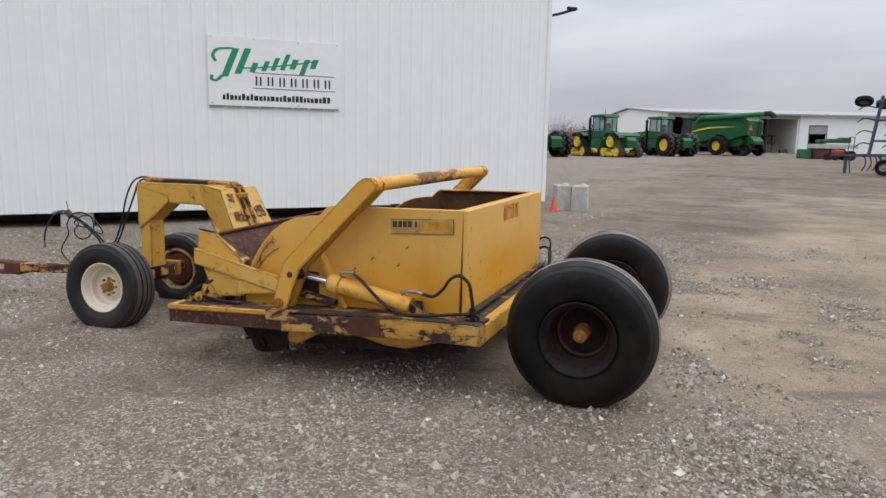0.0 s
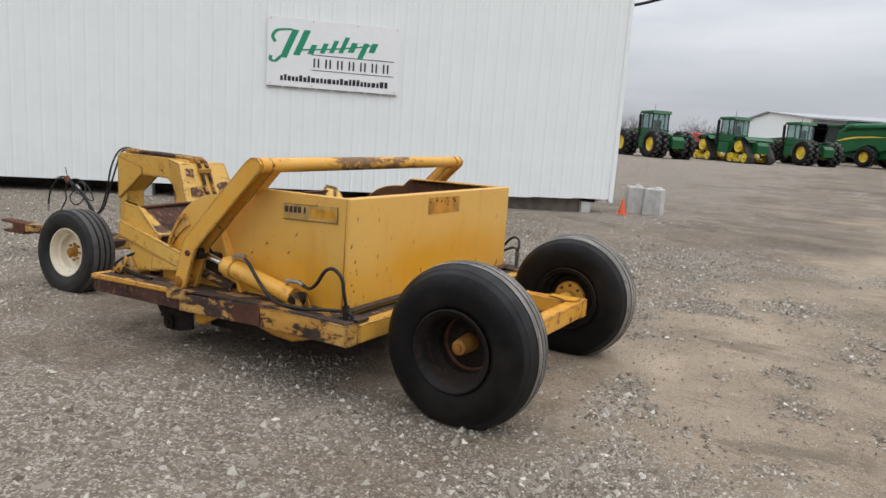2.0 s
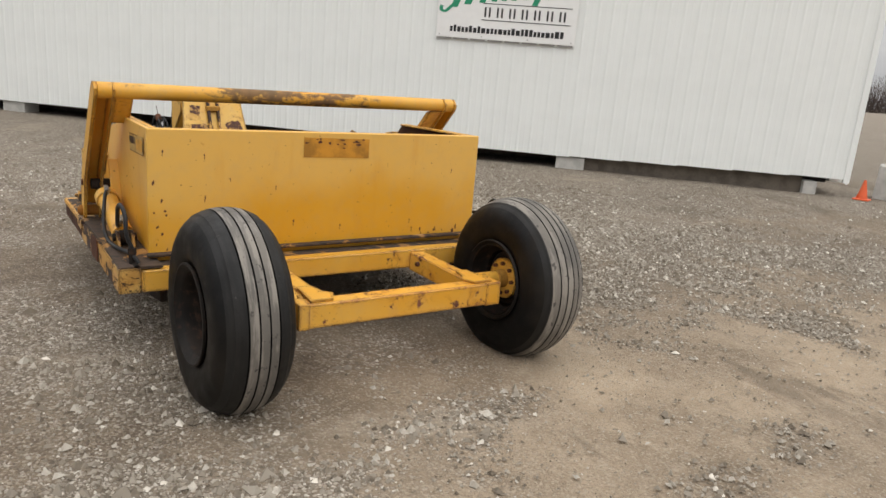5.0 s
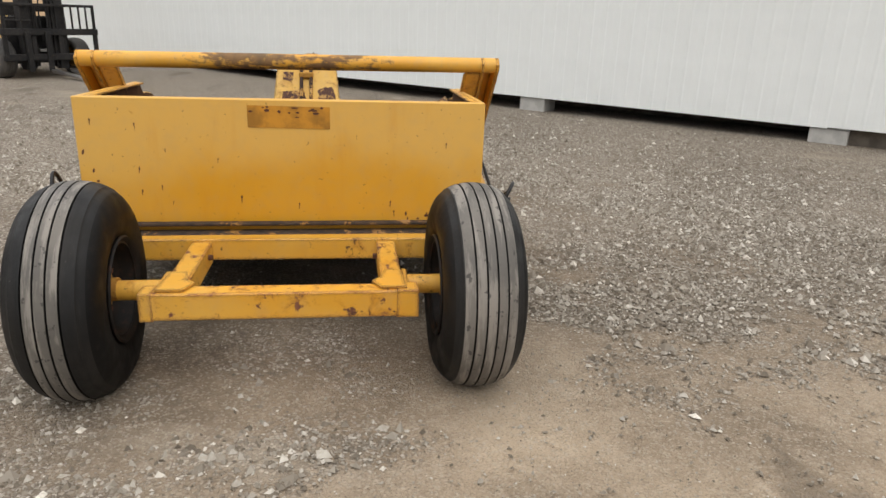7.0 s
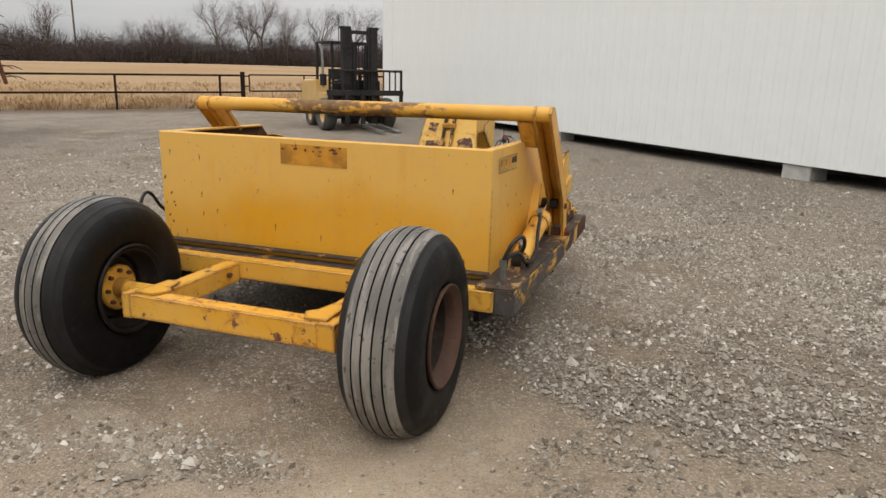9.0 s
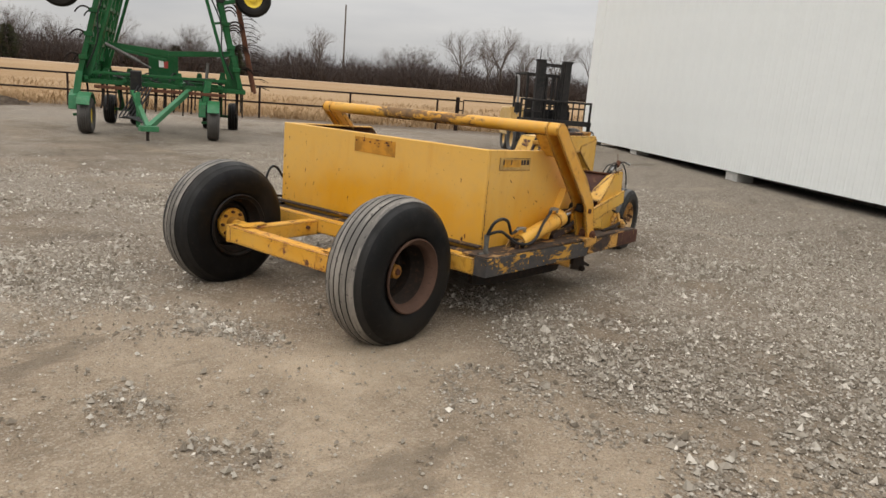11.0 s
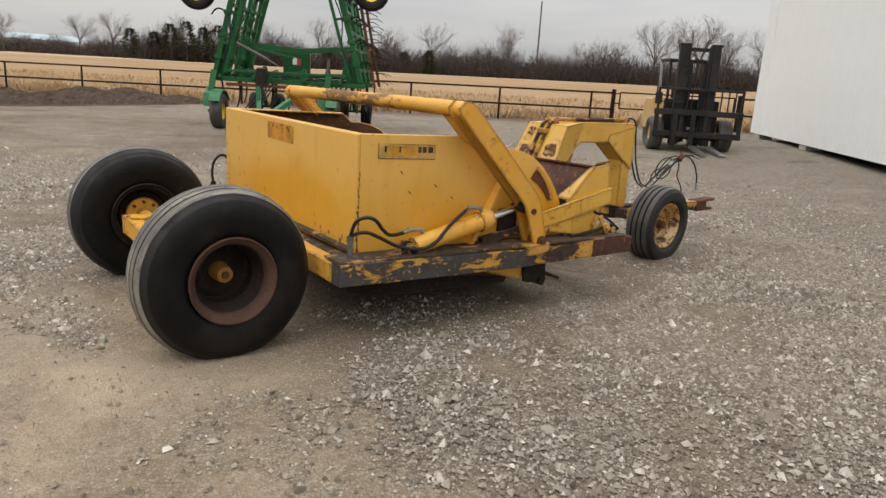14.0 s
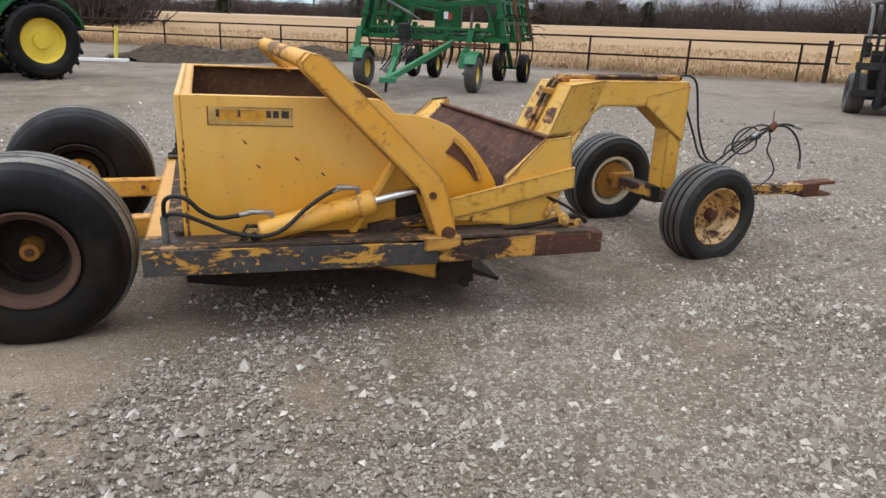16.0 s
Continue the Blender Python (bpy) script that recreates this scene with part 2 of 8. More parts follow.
def scuffed(name, dark, mid, pale, scuff, share, streak):
    """Worn rubber: broad faded patches, streaks that run round the tyre, and small pale or dark scuffs."""
    n = Nodes(name)
    col = n.mix(n.step(n.noise(3.0, 5), 0.40, 0.66), dark, mid)
    col = n.mix(n.math("MULTIPLY", n.step(n.noise(3.4, 5, 0.65, stretch=(1, 7, 1)), 0.46, 0.60), streak), col, pale)
    col = n.mix(n.math("MULTIPLY", n.step(n.noise(24, 4, 0.65), share, share + 0.05), 0.75), col, scuff)
    n.bump(n.math("ADD", n.noise(60, 4), n.noise(19, 5)), 0.3, 0.004)
    return n.done(col, n.step(n.noise(6, 3), 0.3, 0.7, 0.48, 0.75), spec=0.35)


M_TREAD = scuffed("worn_grey_tread", (0.105, 0.096, 0.085), (0.170, 0.154, 0.134), (0.285, 0.258, 0.224), (0.036, 0.034, 0.031), 0.60, 0.65)
M_TYRE_GREY = rubber("dusty_tyre_rubber", (0.05, 0.047, 0.044), (0.095, 0.087, 0.078), (0.13, 0.118, 0.105))
M_TYRE_DIM = rubber("faded_black_rubber", (0.013, 0.0125, 0.012), (0.03, 0.027, 0.024), (0.05, 0.045, 0.04), 0.3)
M_RIM_DARK = rusty("dark_grey_rim_iron", (0.008, 0.007, 0.0065), (0.017, 0.014, 0.012), (0.045, 0.021, 0.013), 0.55)
M_RIM_BROWN = rusty("brown_rim_iron", (0.055, 0.031, 0.023), (0.090, 0.051, 0.036), (0.035, 0.023, 0.018), 0.75)
M_SHOULDER = scuffed("dusty_tyre_shoulder", (0.0045, 0.0044, 0.0044), (0.011, 0.010, 0.0088), (0.026, 0.023, 0.020), (0.12, 0.11, 0.10), 0.68, 0.25)
M_HOSE = rubber("black_hose", (0.009, 0.009, 0.010), (0.016, 0.015, 0.015), (0.03, 0.027, 0.025))


def plain(name, col, rough=0.6, metal=0.0, var=0.12, scale=8.0):
    n = Nodes(name)
    dark = tuple(c * (1 - var) for c in col)
    c2 = n.mix(n.step(n.noise(scale, 5, 0.6), 0.35, 0.65), col, dark)
    n.bump(n.noise(scale * 6, 4), 0.12, 0.003)
    return n.done(c2, rough, metal)


M_PIPE_GREY = plain("dull_grey_pipe", (0.13, 0.125, 0.115), 0.6, 0.2, 0.4, 20)
M_CHROME = plain("bright_steel_rod", (0.72, 0.72, 0.74), 0.18, 1.0, 0.1)
M_STEEL = plain("bare_steel", (0.42, 0.41, 0.40), 0.38, 0.9, 0.25)
M_WHITE = plain("white_sheet_paint", (0.825, 0.85, 0.835), 0.5, 0, 0.03, 2.0)
M_CONCRETE = plain("pale_concrete", (0.50, 0.49, 0.46), 0.9, 0, 0.2, 6.0)
M_ORANGE = plain("orange_cone_plastic", (0.75, 0.12, 0.035), 0.5, 0, 0.15, 12)
M_SIGN_WHITE = plain("sign_white", (0.84, 0.84, 0.83), 0.35, 0, 0.03)
M_SIGN_GREEN = plain("sign_green", (0.012, 0.27, 0.14), 0.4, 0, 0.05)
M_SIGN_BLACK = plain("sign_black", (0.014, 0.014, 0.016), 0.4, 0, 0.05)
# near-black colour that stands in for shade inside gaps
M_DARK = plain("near_black_fill", (0.02, 0.019, 0.018), 0.9)
M_DECAL = plain("faded_decal_film", (0.55, 0.34, 0.10), 0.5, 0, 0.35, 14)
M_DECAL_YEL = plain("decal_yellow_film", (0.60, 0.285, 0.022), 0.45, 0, 0.35, 18)
M_DECAL_OLD = plain("old_brown_decal_film", (0.57, 0.25, 0.018), 0.55, 0, 0.45, 9)
M_DECAL_DARK = plain("decal_dark_film", (0.05, 0.03, 0.022), 0.5, 0, 0.4, 30)
M_SKIRT = plain("weathered_skirt_board", (0.15, 0.125, 0.10), 0.9, 0, 0.4, 5)
M_ROOF = plain("galvanised_roof_sheet", (0.36, 0.37, 0.38), 0.6, 0.0, 0.15, 1.0)
M_ROOF_BLUE = plain("pale_blue_roof_sheet", (0.36, 0.46, 0.50), 0.5, 0.0, 0.1, 1.0)
M_GLASS = plain("cab_glass", (0.55, 0.66, 0.64), 0.03, 0, 0.05, 1.0)
M_GLASS.node_tree.nodes["Principled BSDF"].inputs["Transmission Weight"].default_value = 0.92
M_GLASS.node_tree.nodes["Principled BSDF"].inputs["IOR"].default_value = 1.02


def ground_material():
    """Compacted dirt and crushed limestone over the yard; dry tan grass past the fence line."""
    n = Nodes("yard_ground")
    pos = n.t.nodes.new("ShaderNodeNewGeometry").outputs["Position"]
    mid = n.noise(0.8, 5, 0.6, vec=pos)
    fine = n.noise(9, 6, 0.7, vec=pos)
    grit = n.noise(55, 5, 0.75, vec=pos)
    track = n.noise(0.5, 4, 0.6, vec=pos, stretch=(0.35, 1.5, 1.0))
    dirt = n.mix(n.step(mid, 0.35, 0.65), (0.126, 0.094, 0.066), (0.215, 0.168, 0.121))
    dirt = n.mix(n.math("MULTIPLY", n.step(track, 0.50, 0.64), 0.75), dirt, (0.100, 0.078, 0.058))
    dirt = n.mix(n.math("MULTIPLY", n.step(fine, 0.45, 0.7), 0.45), dirt, (0.28, 0.225, 0.165))
    dirt = n.mix(n.math("MULTIPLY", n.step(grit, 0.55, 0.7), 0.5), dirt, (0.105, 0.08, 0.058))
    chipc = n.t.nodes.new("ShaderNodeSeparateColor")
    n.t.links.new(n.voronoi(95, vec=pos, out="Color"), chipc.inputs[0])
    dirt = n.mix(n.step(chipc.outputs[1], 0.80, 0.95, 0.0, 0.6), dirt, (0.36, 0.315, 0.25))
    dirt = n.mix(n.step(chipc.outputs[2], 0.75, 0.95, 0.0, 0.6), dirt, (0.085, 0.066, 0.05))
    dirt = n.mix(n.math("MULTIPLY", n.step(n.noise(1.9, 5, 0.62, vec=pos, distort=0.5), 0.50, 0.66), 0.55), dirt, (0.118, 0.086, 0.060))
    # long wheel tracks over the open yard
    ruts = n.noise(0.8, 5, 0.62, vec=pos, stretch=(0.10, 1.0, 1.0), distort=0.6)
    sepp = n.t.nodes.new("ShaderNodeSeparateXYZ")
    n.t.links.new(pos, sepp.inputs[0])
    dirt = n.mix(n.math("MULTIPLY", n.math("MULTIPLY", n.step(ruts, 0.54, 0.64), 0.9), n.step(sepp.outputs["Y"], 6, 14)), dirt, (0.075, 0.06, 0.05))
    # dry pale dust on the driven lane
    dust = n.t.nodes.new("ShaderNodeAttribute"); dust.attribute_name = "dust"
    tan = n.mix(n.step(mid, 0.3, 0.7), (0.335, 0.259, 0.180), (0.445, 0.350, 0.248))
    tan = n.mix(n.math("MULTIPLY", n.step(fine, 0.42, 0.7), 0.6), tan, (0.49, 0.395, 0.29))
    tan = n.mix(n.math("MULTIPLY", n.step(grit, 0.52, 0.68), 0.6), tan, (0.215, 0.163, 0.113))
    dirt = n.mix(n.math("MULTIPLY", dust.outputs["Fac"], n.step(mid, 0.25, 0.6, 0.55, 1.0)), dirt, tan)
    dirt = n.mix(n.step(chipc.outputs[0], 0.78, 0.92, 0.0, 0.55), dirt, (0.40, 0.345, 0.27))
    dirt = n.mix(n.step(n.noise(120, 3, 0.6, vec=pos), 0.56, 0.68, 0.0, 0.45), dirt, (0.10, 0.078, 0.058))
    # crushed stone: small cells of many greys
    cell = n.voronoi(55, vec=pos, out="Color")
    edge = n.voronoi(55, vec=pos, feature="DISTANCE_TO_EDGE")
    val = n.t.nodes.new("ShaderNodeSeparateColor")
    n.t.links.new(cell, val.inputs[0])
    stone = n.mix(n.step(val.outputs[0], 0.1, 1.0), (0.155, 0.129, 0.101), (0.485, 0.44, 0.375))
    stone = n.mix(n.step(edge, 0.02, 0.12), (0.125, 0.098, 0.073), stone)
    stone = n.mix(n.math("MULTIPLY", n.step(fine, 0.4, 0.7), 0.4), stone, (0.25, 0.20, 0.145))
    att = n.t.nodes.new("ShaderNodeAttribute"); att.attribute_name = "gravel"
    pick = n.math("ADD", att.outputs["Fac"], n.math("MULTIPLY", n.math("SUBTRACT", val.outputs[1], 0.5), 0.7))
    col = n.mix(n.math("MULTIPLY", n.step(pick, 0.25, 0.85), 0.85), dirt, stone)
    # damp, driven-over scuffs that cross dirt and stone alike
    scuff = n.noise(1.15, 7, 0.68, vec=pos, stretch=(0.55, 1.35, 1.0), distort=0.8)
    col = n.mix(n.step(scuff, 0.54, 0.68, 0.0, 0.55), col, (0.098, 0.076, 0.056))
    pale = n.noise(0.9, 6, 0.66, vec=pos, stretch=(1.2, 0.6, 1.0), distort=0.6)
    col = n.mix(n.step(pale, 0.56, 0.72, 0.0, 0.45), col, (0.40, 0.335, 0.255))
    # the field past the fence
    dot = n.t.nodes.new("ShaderNodeVectorMath"); dot.operation = "DOT_PRODUCT"
    n.t.links.new(pos, dot.inputs[0]); dot.inputs[1].default_value = FIELD_N
    away = n.math("ADD", n.math("SUBTRACT", dot.outputs["Value"], FIELD_D), n.math("MULTIPLY", n.math("SUBTRACT", mid, 0.5), 2.5))
    grass = n.mix(n.step(n.noise(0.09, 4, vec=pos), 0.35, 0.65), (0.315, 0.200, 0.100), (0.365, 0.245, 0.136))
    grass = n.mix(n.math("MULTIPLY", n.step(n.noise(3, 6, 0.7, vec=pos), 0.45, 0.7), 0.5), grass, (0.24, 0.150, 0.076))
    # brown bare soil right under the fence, and a pale track at the field's far edge
    out = n.t.nodes.new("ShaderNodeVectorMath"); out.operation = "LENGTH"
    n.t.links.new(pos, out.inputs[0])
    reach = n.math("ADD", out.outputs["Value"], n.math("MULTIPLY", n.math("SUBTRACT", n.noise(0.06, 3, vec=pos), 0.5), 10.0))
    rim = n.math("MULTIPLY", n.step(reach, 98, 102), n.math("SUBTRACT", 1.0, n.step(reach, 106, 109)))
    grass = n.mix(n.math("MULTIPLY", rim, 0.75), grass, (0.52, 0.43, 0.33))
    col = n.mix(n.step(away, 0.0, 0.8), col, grass)
    soil = n.math("MULTIPLY", n.step(away, -2.6, -0.4), n.math("SUBTRACT", 1.0, n.step(away, 0.6, 2.8)))
    col = n.mix(n.math("MULTIPLY", soil, n.step(fine, 0.35, 0.6, 0.45, 0.9)), col, (0.112, 0.076, 0.050))
    h = n.math("ADD", n.math("MULTIPLY", fine, 0.5), n.math("ADD", n.math("MULTIPLY", grit, 0.25), n.math("MULTIPLY", n.step(edge, 0.0, 0.2), 0.3)))
    h = n.math("ADD", h, n.math("MULTIPLY", n.noise(26, 5, 0.7, vec=pos), 0.6))
    n.bump(h, 0.75, 0.02)
    return n.done(col, 0.92, spec=0.25)

# ---- modelling tools ----
def thing(name, label, category, at=(0, 0, 0), turn=0.0, group="", kind=""):
    ob = new(name)
    ob.empty_display_size = 0.2
    ob.matrix_world = pose(*at, 0, 0, turn)
    return tagged(ob, label, category, group, kind)


def mesh_of(name, bm, mat):
    bmesh.ops.recalc_face_normals(bm, faces=bm.faces)
    me = bpy.data.meshes.new(name)
    bm.to_mesh(me)
    bm.free()
    for m in (mat if isinstance(mat, (list, tuple)) else [mat]):
        me.materials.append(m)
    return me


def part(name, bm, mat, parent, label="", smooth=None, at=None):
    me = mesh_of(name, bm, mat)
    if smooth:
        me.polygons.foreach_set("use_smooth", [True] * len(me.polygons))
        me.set_sharp_from_angle(angle=radians(smooth))
    ob = new(name, me)
    ob.parent = parent
    if at is not None:
        ob.matrix_basis = at
    return tagged(ob, label)


def single(name, bm, mat, label, category, group="", kind="", smooth=None, at=None):
    ob = part(name, bm, mat, None, smooth=smooth, at=at)
    return tagged(ob, label, category, group, kind)


def box(bm, lo, hi, turn=None, bevel=0.0):
    """A box between two corners; turn: a matrix applied to it."""
    v = [bm.verts.new((x, y, z)) for x in (lo[0], hi[0]) for y in (lo[1], hi[1]) for z in (lo[2], hi[2])]
    f = [bm.faces.new([v[i] for i in q]) for q in ((0, 1, 3, 2), (4, 6, 7, 5), (0, 4, 5, 1), (2, 3, 7, 6), (0, 2, 6, 4), (1, 5, 7, 3))]
    if bevel:
        e = list({e for q in f for e in q.edges})
        r = bmesh.ops.bevel(bm, geom=e, offset=bevel, segments=1, affect="EDGES")
        v = list({w for q in r["faces"] for w in q.verts})
    if turn is not None:
        bmesh.ops.transform(bm, matrix=turn, verts=v)
    return v


def prism(bm, outline, y0, y1, bevel=0.0):
    """A plate: an outline of (x, z) drawn out from y0 to y1."""
    a = [bm.verts.new((x, y0, z)) for x, z in outline]
    b = [bm.verts.new((x, y1, z)) for x, z in outline]
    n = len(a)
    fs = [bm.faces.new(a), bm.faces.new(b[::-1])]
    fs += [bm.faces.new((a[i], b[i], b[(i + 1) % n], a[(i + 1) % n])) for i in range(n)]
    if bevel:
        e = list(set(fs[0].edges) | set(fs[1].edges))
        bmesh.ops.bevel(bm, geom=e, offset=bevel, segments=1, affect="EDGES")


def beam(bm, p, q, w, h, up=(0, 0, 1), bevel=0.0):
    """A square bar from p to q, w across and h high."""
    p, q = Vector(p), Vector(q)
    d = q - p
    x = d.normalized()
    y = Vector(up).cross(x)
    y = y.normalized() if y.length > 1e-6 else Vector((1, 0, 0))
    z = x.cross(y)
    m = Matrix((x, y, z)).transposed().to_4x4()
    m.translation = p
    return box(bm, (0, -w / 2, -h / 2), (d.length, w / 2, h / 2), m, bevel)


def rod(bm, p, q, r0, r1=None, seg=16, caps=True):
    """A round bar from p to q."""
    p, q = Vector(p), Vector(q)
    d = q - p
    m = Matrix.Translation((p + q) / 2) @ d.to_track_quat("Z", "Y").to_matrix().to_4x4()
    bmesh.ops.create_cone(bm, cap_ends=caps, segments=seg, radius1=r0, radius2=r0 if r1 is None else r1, depth=d.length, matrix=m)


def lathe(bm, profile, seg=48, closed=False, turn=None):
    """Turns a profile of (radius, along) about the y axis."""
    rings = []
    for i in range(seg):
        a = 2 * math.pi * i / seg
        rings.append([bm.verts.new((r * math.cos(a), y, r * math.sin(a))) for r, y in profile])
    n = len(profile)
    for i in range(seg):
        p, q = rings[i], rings[(i + 1) % seg]
        for k in range(n if closed else n - 1):
            try:
                bm.faces.new((p[k], p[(k + 1) % n], q[(k + 1) % n], q[k]))
            except ValueError:
                pass
    if turn is not None:
        bmesh.ops.transform(bm, matrix=turn, verts=[v for ring in rings for v in ring])


def spline(points, steps=6):
    """Catmull-Rom points through the given ones."""
    p = [Vector(points[0])] + [Vector(q) for q in points] + [Vector(points[-1])]
    out = []
    for i in range(1, len(p) - 2):
        for s in range(steps):
            t = s / steps
            a, b, c, d = p[i - 1], p[i], p[i + 1], p[i + 2]
            out.append(0.5 * (2 * b + (c - a) * t + (2 * a - 5 * b + 4 * c - d) * t * t + (3 * b - a - 3 * c + d) * t ** 3))
    return out + [p[-2]]


def tube(bm, points, r, seg=8, smooth_path=True):
    """A round hose, pipe or twig along points; r: one radius, or one at each end."""
    pts = spline(points) if smooth_path else [Vector(q) for q in points]
    r0, r1 = r if isinstance(r, tuple) else (r, r)
    rings, last = [], None
    side = None
    for i, p in enumerate(pts):
        d = (pts[min(i + 1, len(pts) - 1)] - pts[max(i - 1, 0)]).normalized()
        if side is None:
            side = d.orthogonal().normalized()
        side = (side - d * side.dot(d)).normalized()
        up = d.cross(side)
        rr = r0 + (r1 - r0) * i / max(1, len(pts) - 1)
        rings.append([bm.verts.new(p + rr * (math.cos(2 * math.pi * k / seg) * side + math.sin(2 * math.pi * k / seg) * up)) for k in range(seg)])
    for a, b in zip(rings, rings[1:]):
        for k in range(seg):
            bm.faces.new((a[k], a[(k + 1) % seg], b[(k + 1) % seg], b[k]))
    bm.faces.new(rings[0][::-1])
    bm.faces.new(rings[-1])


def arc(cx, cz, r, a0, a1, n):
    return [(cx + r * math.cos(radians(a0 + (a1 - a0) * i / n)), cz + r * math.sin(radians(a0 + (a1 - a0) * i / n))) for i in range(n + 1)]


def smooth01(v, a, b):
    t = np.clip((np.asarray(v, float) - a) / (b - a), 0, 1)
    return t * t * (3 - 2 * t)


# ---- the plan ----
WALL_A = Vector((-2.02, 10.22, 0.0))            # near corner of the white building
WALL_D = Vector((-0.692, -0.722, 0.0)).normalized()
WALL_N = Vector((WALL_D.y * -1, WALL_D.x, 0.0))  # towards the yard if it points to the scraper
if WALL_N.dot(Vector((0, 0, 0)) - WALL_A) < 0:
    WALL_N = -WALL_N
WALL_LEN = 26.5
FENCE_P = Vector((-19.7, -14.5, 0.0))           # gate post
FENCE_D = Vector((0.732, -0.681, 0.0)).normalized()
FIELD_NV = Vector((FENCE_D.y, -FENCE_D.x, 0.0))
if FIELD_NV.dot(FENCE_P) < 0:
    FIELD_NV = -FIELD_NV
FIELD_N = tuple(FIELD_NV)
FIELD_D = FIELD_NV.dot(FENCE_P)


def ground_height(x, y):
    """Height of the ground: level yard, a low bank along the building, a slight rise towards the far sheds and a slight
    fall along the fence, both set to fit the camera's view.
    """
    x, y = np.asarray(x, float), np.asarray(y, float)
    d = (x - WALL_A.x) * WALL_N.x + (y - WALL_A.y) * WALL_N.y
    s = (x - WALL_A.x) * WALL_D.x + (y - WALL_A.y) * WALL_D.y
    bank = 0.13 * (1 - smooth01(d, 0.4, 3.5)) * smooth01(d, -6, -1) * smooth01(s, -5, 0) * (1 - smooth01(s, 24, 27))
    rise = 0.62 * smooth01(y, 16, 52) + 0.46 * smooth01(y, 52, 100)
    f = x * FIELD_NV.x + y * FIELD_NV.y - FIELD_D
    along = np.clip((x - FENCE_P.x) * FENCE_D.x + (y - FENCE_P.y) * FENCE_D.y, -12, 40)
    fall = (0.085 - 0.0105 * along) * smooth01(f, -16, -3)
    field = 2.2 * (1 - np.exp(-np.clip(f, 0, None) / 42.0)) * (1 - smooth01(y, 10, 40))
    return bank + rise + fall + field


def on_ground(x, y, dz=0.0):
    return (x, y, float(ground_height(x, y)) + dz)


def around(az, dist):
    """A place by bearing (degrees from +y, clockwise) and distance from the yard's middle."""
    return dist * math.sin(radians(az)), dist * math.cos(radians(az))


def patch_noise(x, y, size, seed):
    """Smooth noise from 0 to 1 over the plan; size: metres of one bump."""
    g = np.random.default_rng(seed).random((64, 64))
    u, v = np.asarray(x, float) / size, np.asarray(y, float) / size
    i, j = np.floor(u).astype(int), np.floor(v).astype(int)
    a, b = u - i, v - j
    a, b = a * a * (3 - 2 * a), b * b * (3 - 2 * b)
    i, j, i2, j2 = i % 64, j % 64, (i + 1) % 64, (j + 1) % 64
    return (g[i, j] * (1 - a) + g[i2, j] * a) * (1 - b) + (g[i, j2] * (1 - a) + g[i2, j2] * a) * b


def gravel_cover(x, y):
    """Share of loose crushed stone on the ground, 0 to 1: patches round the scraper, worn to dirt on the drive east of it."""
    x, y = np.asarray(x, float), np.asarray(y, float)
    u, v = x * 0.94 - y * 0.34, x * 0.34 + y * 0.94
    u = u + 0.75 * (patch_noise(x, y, 0.60, 10) - 0.5) + 0.32 * (patch_noise(x, y, 0.19, 11) - 0.5)
    v = v + 0.75 * (patch_noise(x + 3, y, 0.60, 12) - 0.5)
    n = 0.34 * patch_noise(u, v * 0.6, 1.7, 1) + 0.36 * patch_noise(u + 5, v * 0.7, 0.62, 2) + 0.30 * patch_noise(x, y + 3, 0.24, 3)
    north = smooth01(y, 5.5, 12.0) * smooth01(x, -3.0, 1.0)
    under = np.exp(-((x + 0.6) / 1.7) ** 2 - (y / 1.25) ** 2) + 0.8 * np.exp(-((x - 0.85) / 0.7) ** 2 - ((y - 1.1) / 0.7) ** 2)
    return smooth01(n + 0.09 + 0.12 * smooth01(-y, 0.7, 2.2) * smooth01(-x, -2.6, -0.8) + 0.12 * smooth01(-x, 0.3, 1.6) * smooth01(y, 0.5, 1.3) * (1 - smooth01(y, 4.0, 7.0)) + 0.10 * smooth01(-x, -1.0, 0.8) * smooth01(y, 1.3, 2.8) + 0.16 * smooth01(-x, 2.6, 5.0) - 0.22 * smooth01(-y, 5.0, 8.5) - 0.33 * dust_cover(x, y) - 0.16 * north - 0.20 * under, 0.26, 0.76)


def dust_cover(x, y):
    """The driven lane that bends round behind the scraper, 0 to 1."""
    x, y = np.asarray(x, float), np.asarray(y, float)
    u = x - 0.10 * y + 0.5 * np.sin(y * 0.5) + 2.2 * (patch_noise(x + 4, y, 2.1, 8) - 0.5) * smooth01(y, 2.4, 4.5) + 0.7 * (patch_noise(x, y + 6, 0.8, 9) - 0.5)
    lane = smooth01(u, 0.2, 1.9) * smooth01(y, -3.4, 1.4) * (1 - 0.6 * smooth01(u, 6.5, 9.0))
    lane = lane * (0.5 + 0.5 * np.exp(-((x - 1.7) / 0.9) ** 2 - ((y - 1.5) / 1.5) ** 2))
    w = x * 0.34 + y * 0.94
    n = 0.45 * patch_noise(x + 9, w * 0.5, 1.3, 5) + 0.35 * patch_noise(x, w * 0.6 + 7, 0.5, 6) + 0.20 * patch_noise(x + 2, y, 0.2, 7)
    return np.clip(lane * smooth01(n, 0.0, 0.55) * 1.2 + 0.30 * smooth01(n, 0.5, 0.85), 0, 1)

# ---- ground ----
def grid_axis(n, near, far):
    t = np.linspace(-1, 1, n)
    k = math.asinh(far / near)
    return np.sinh(t * k) * near


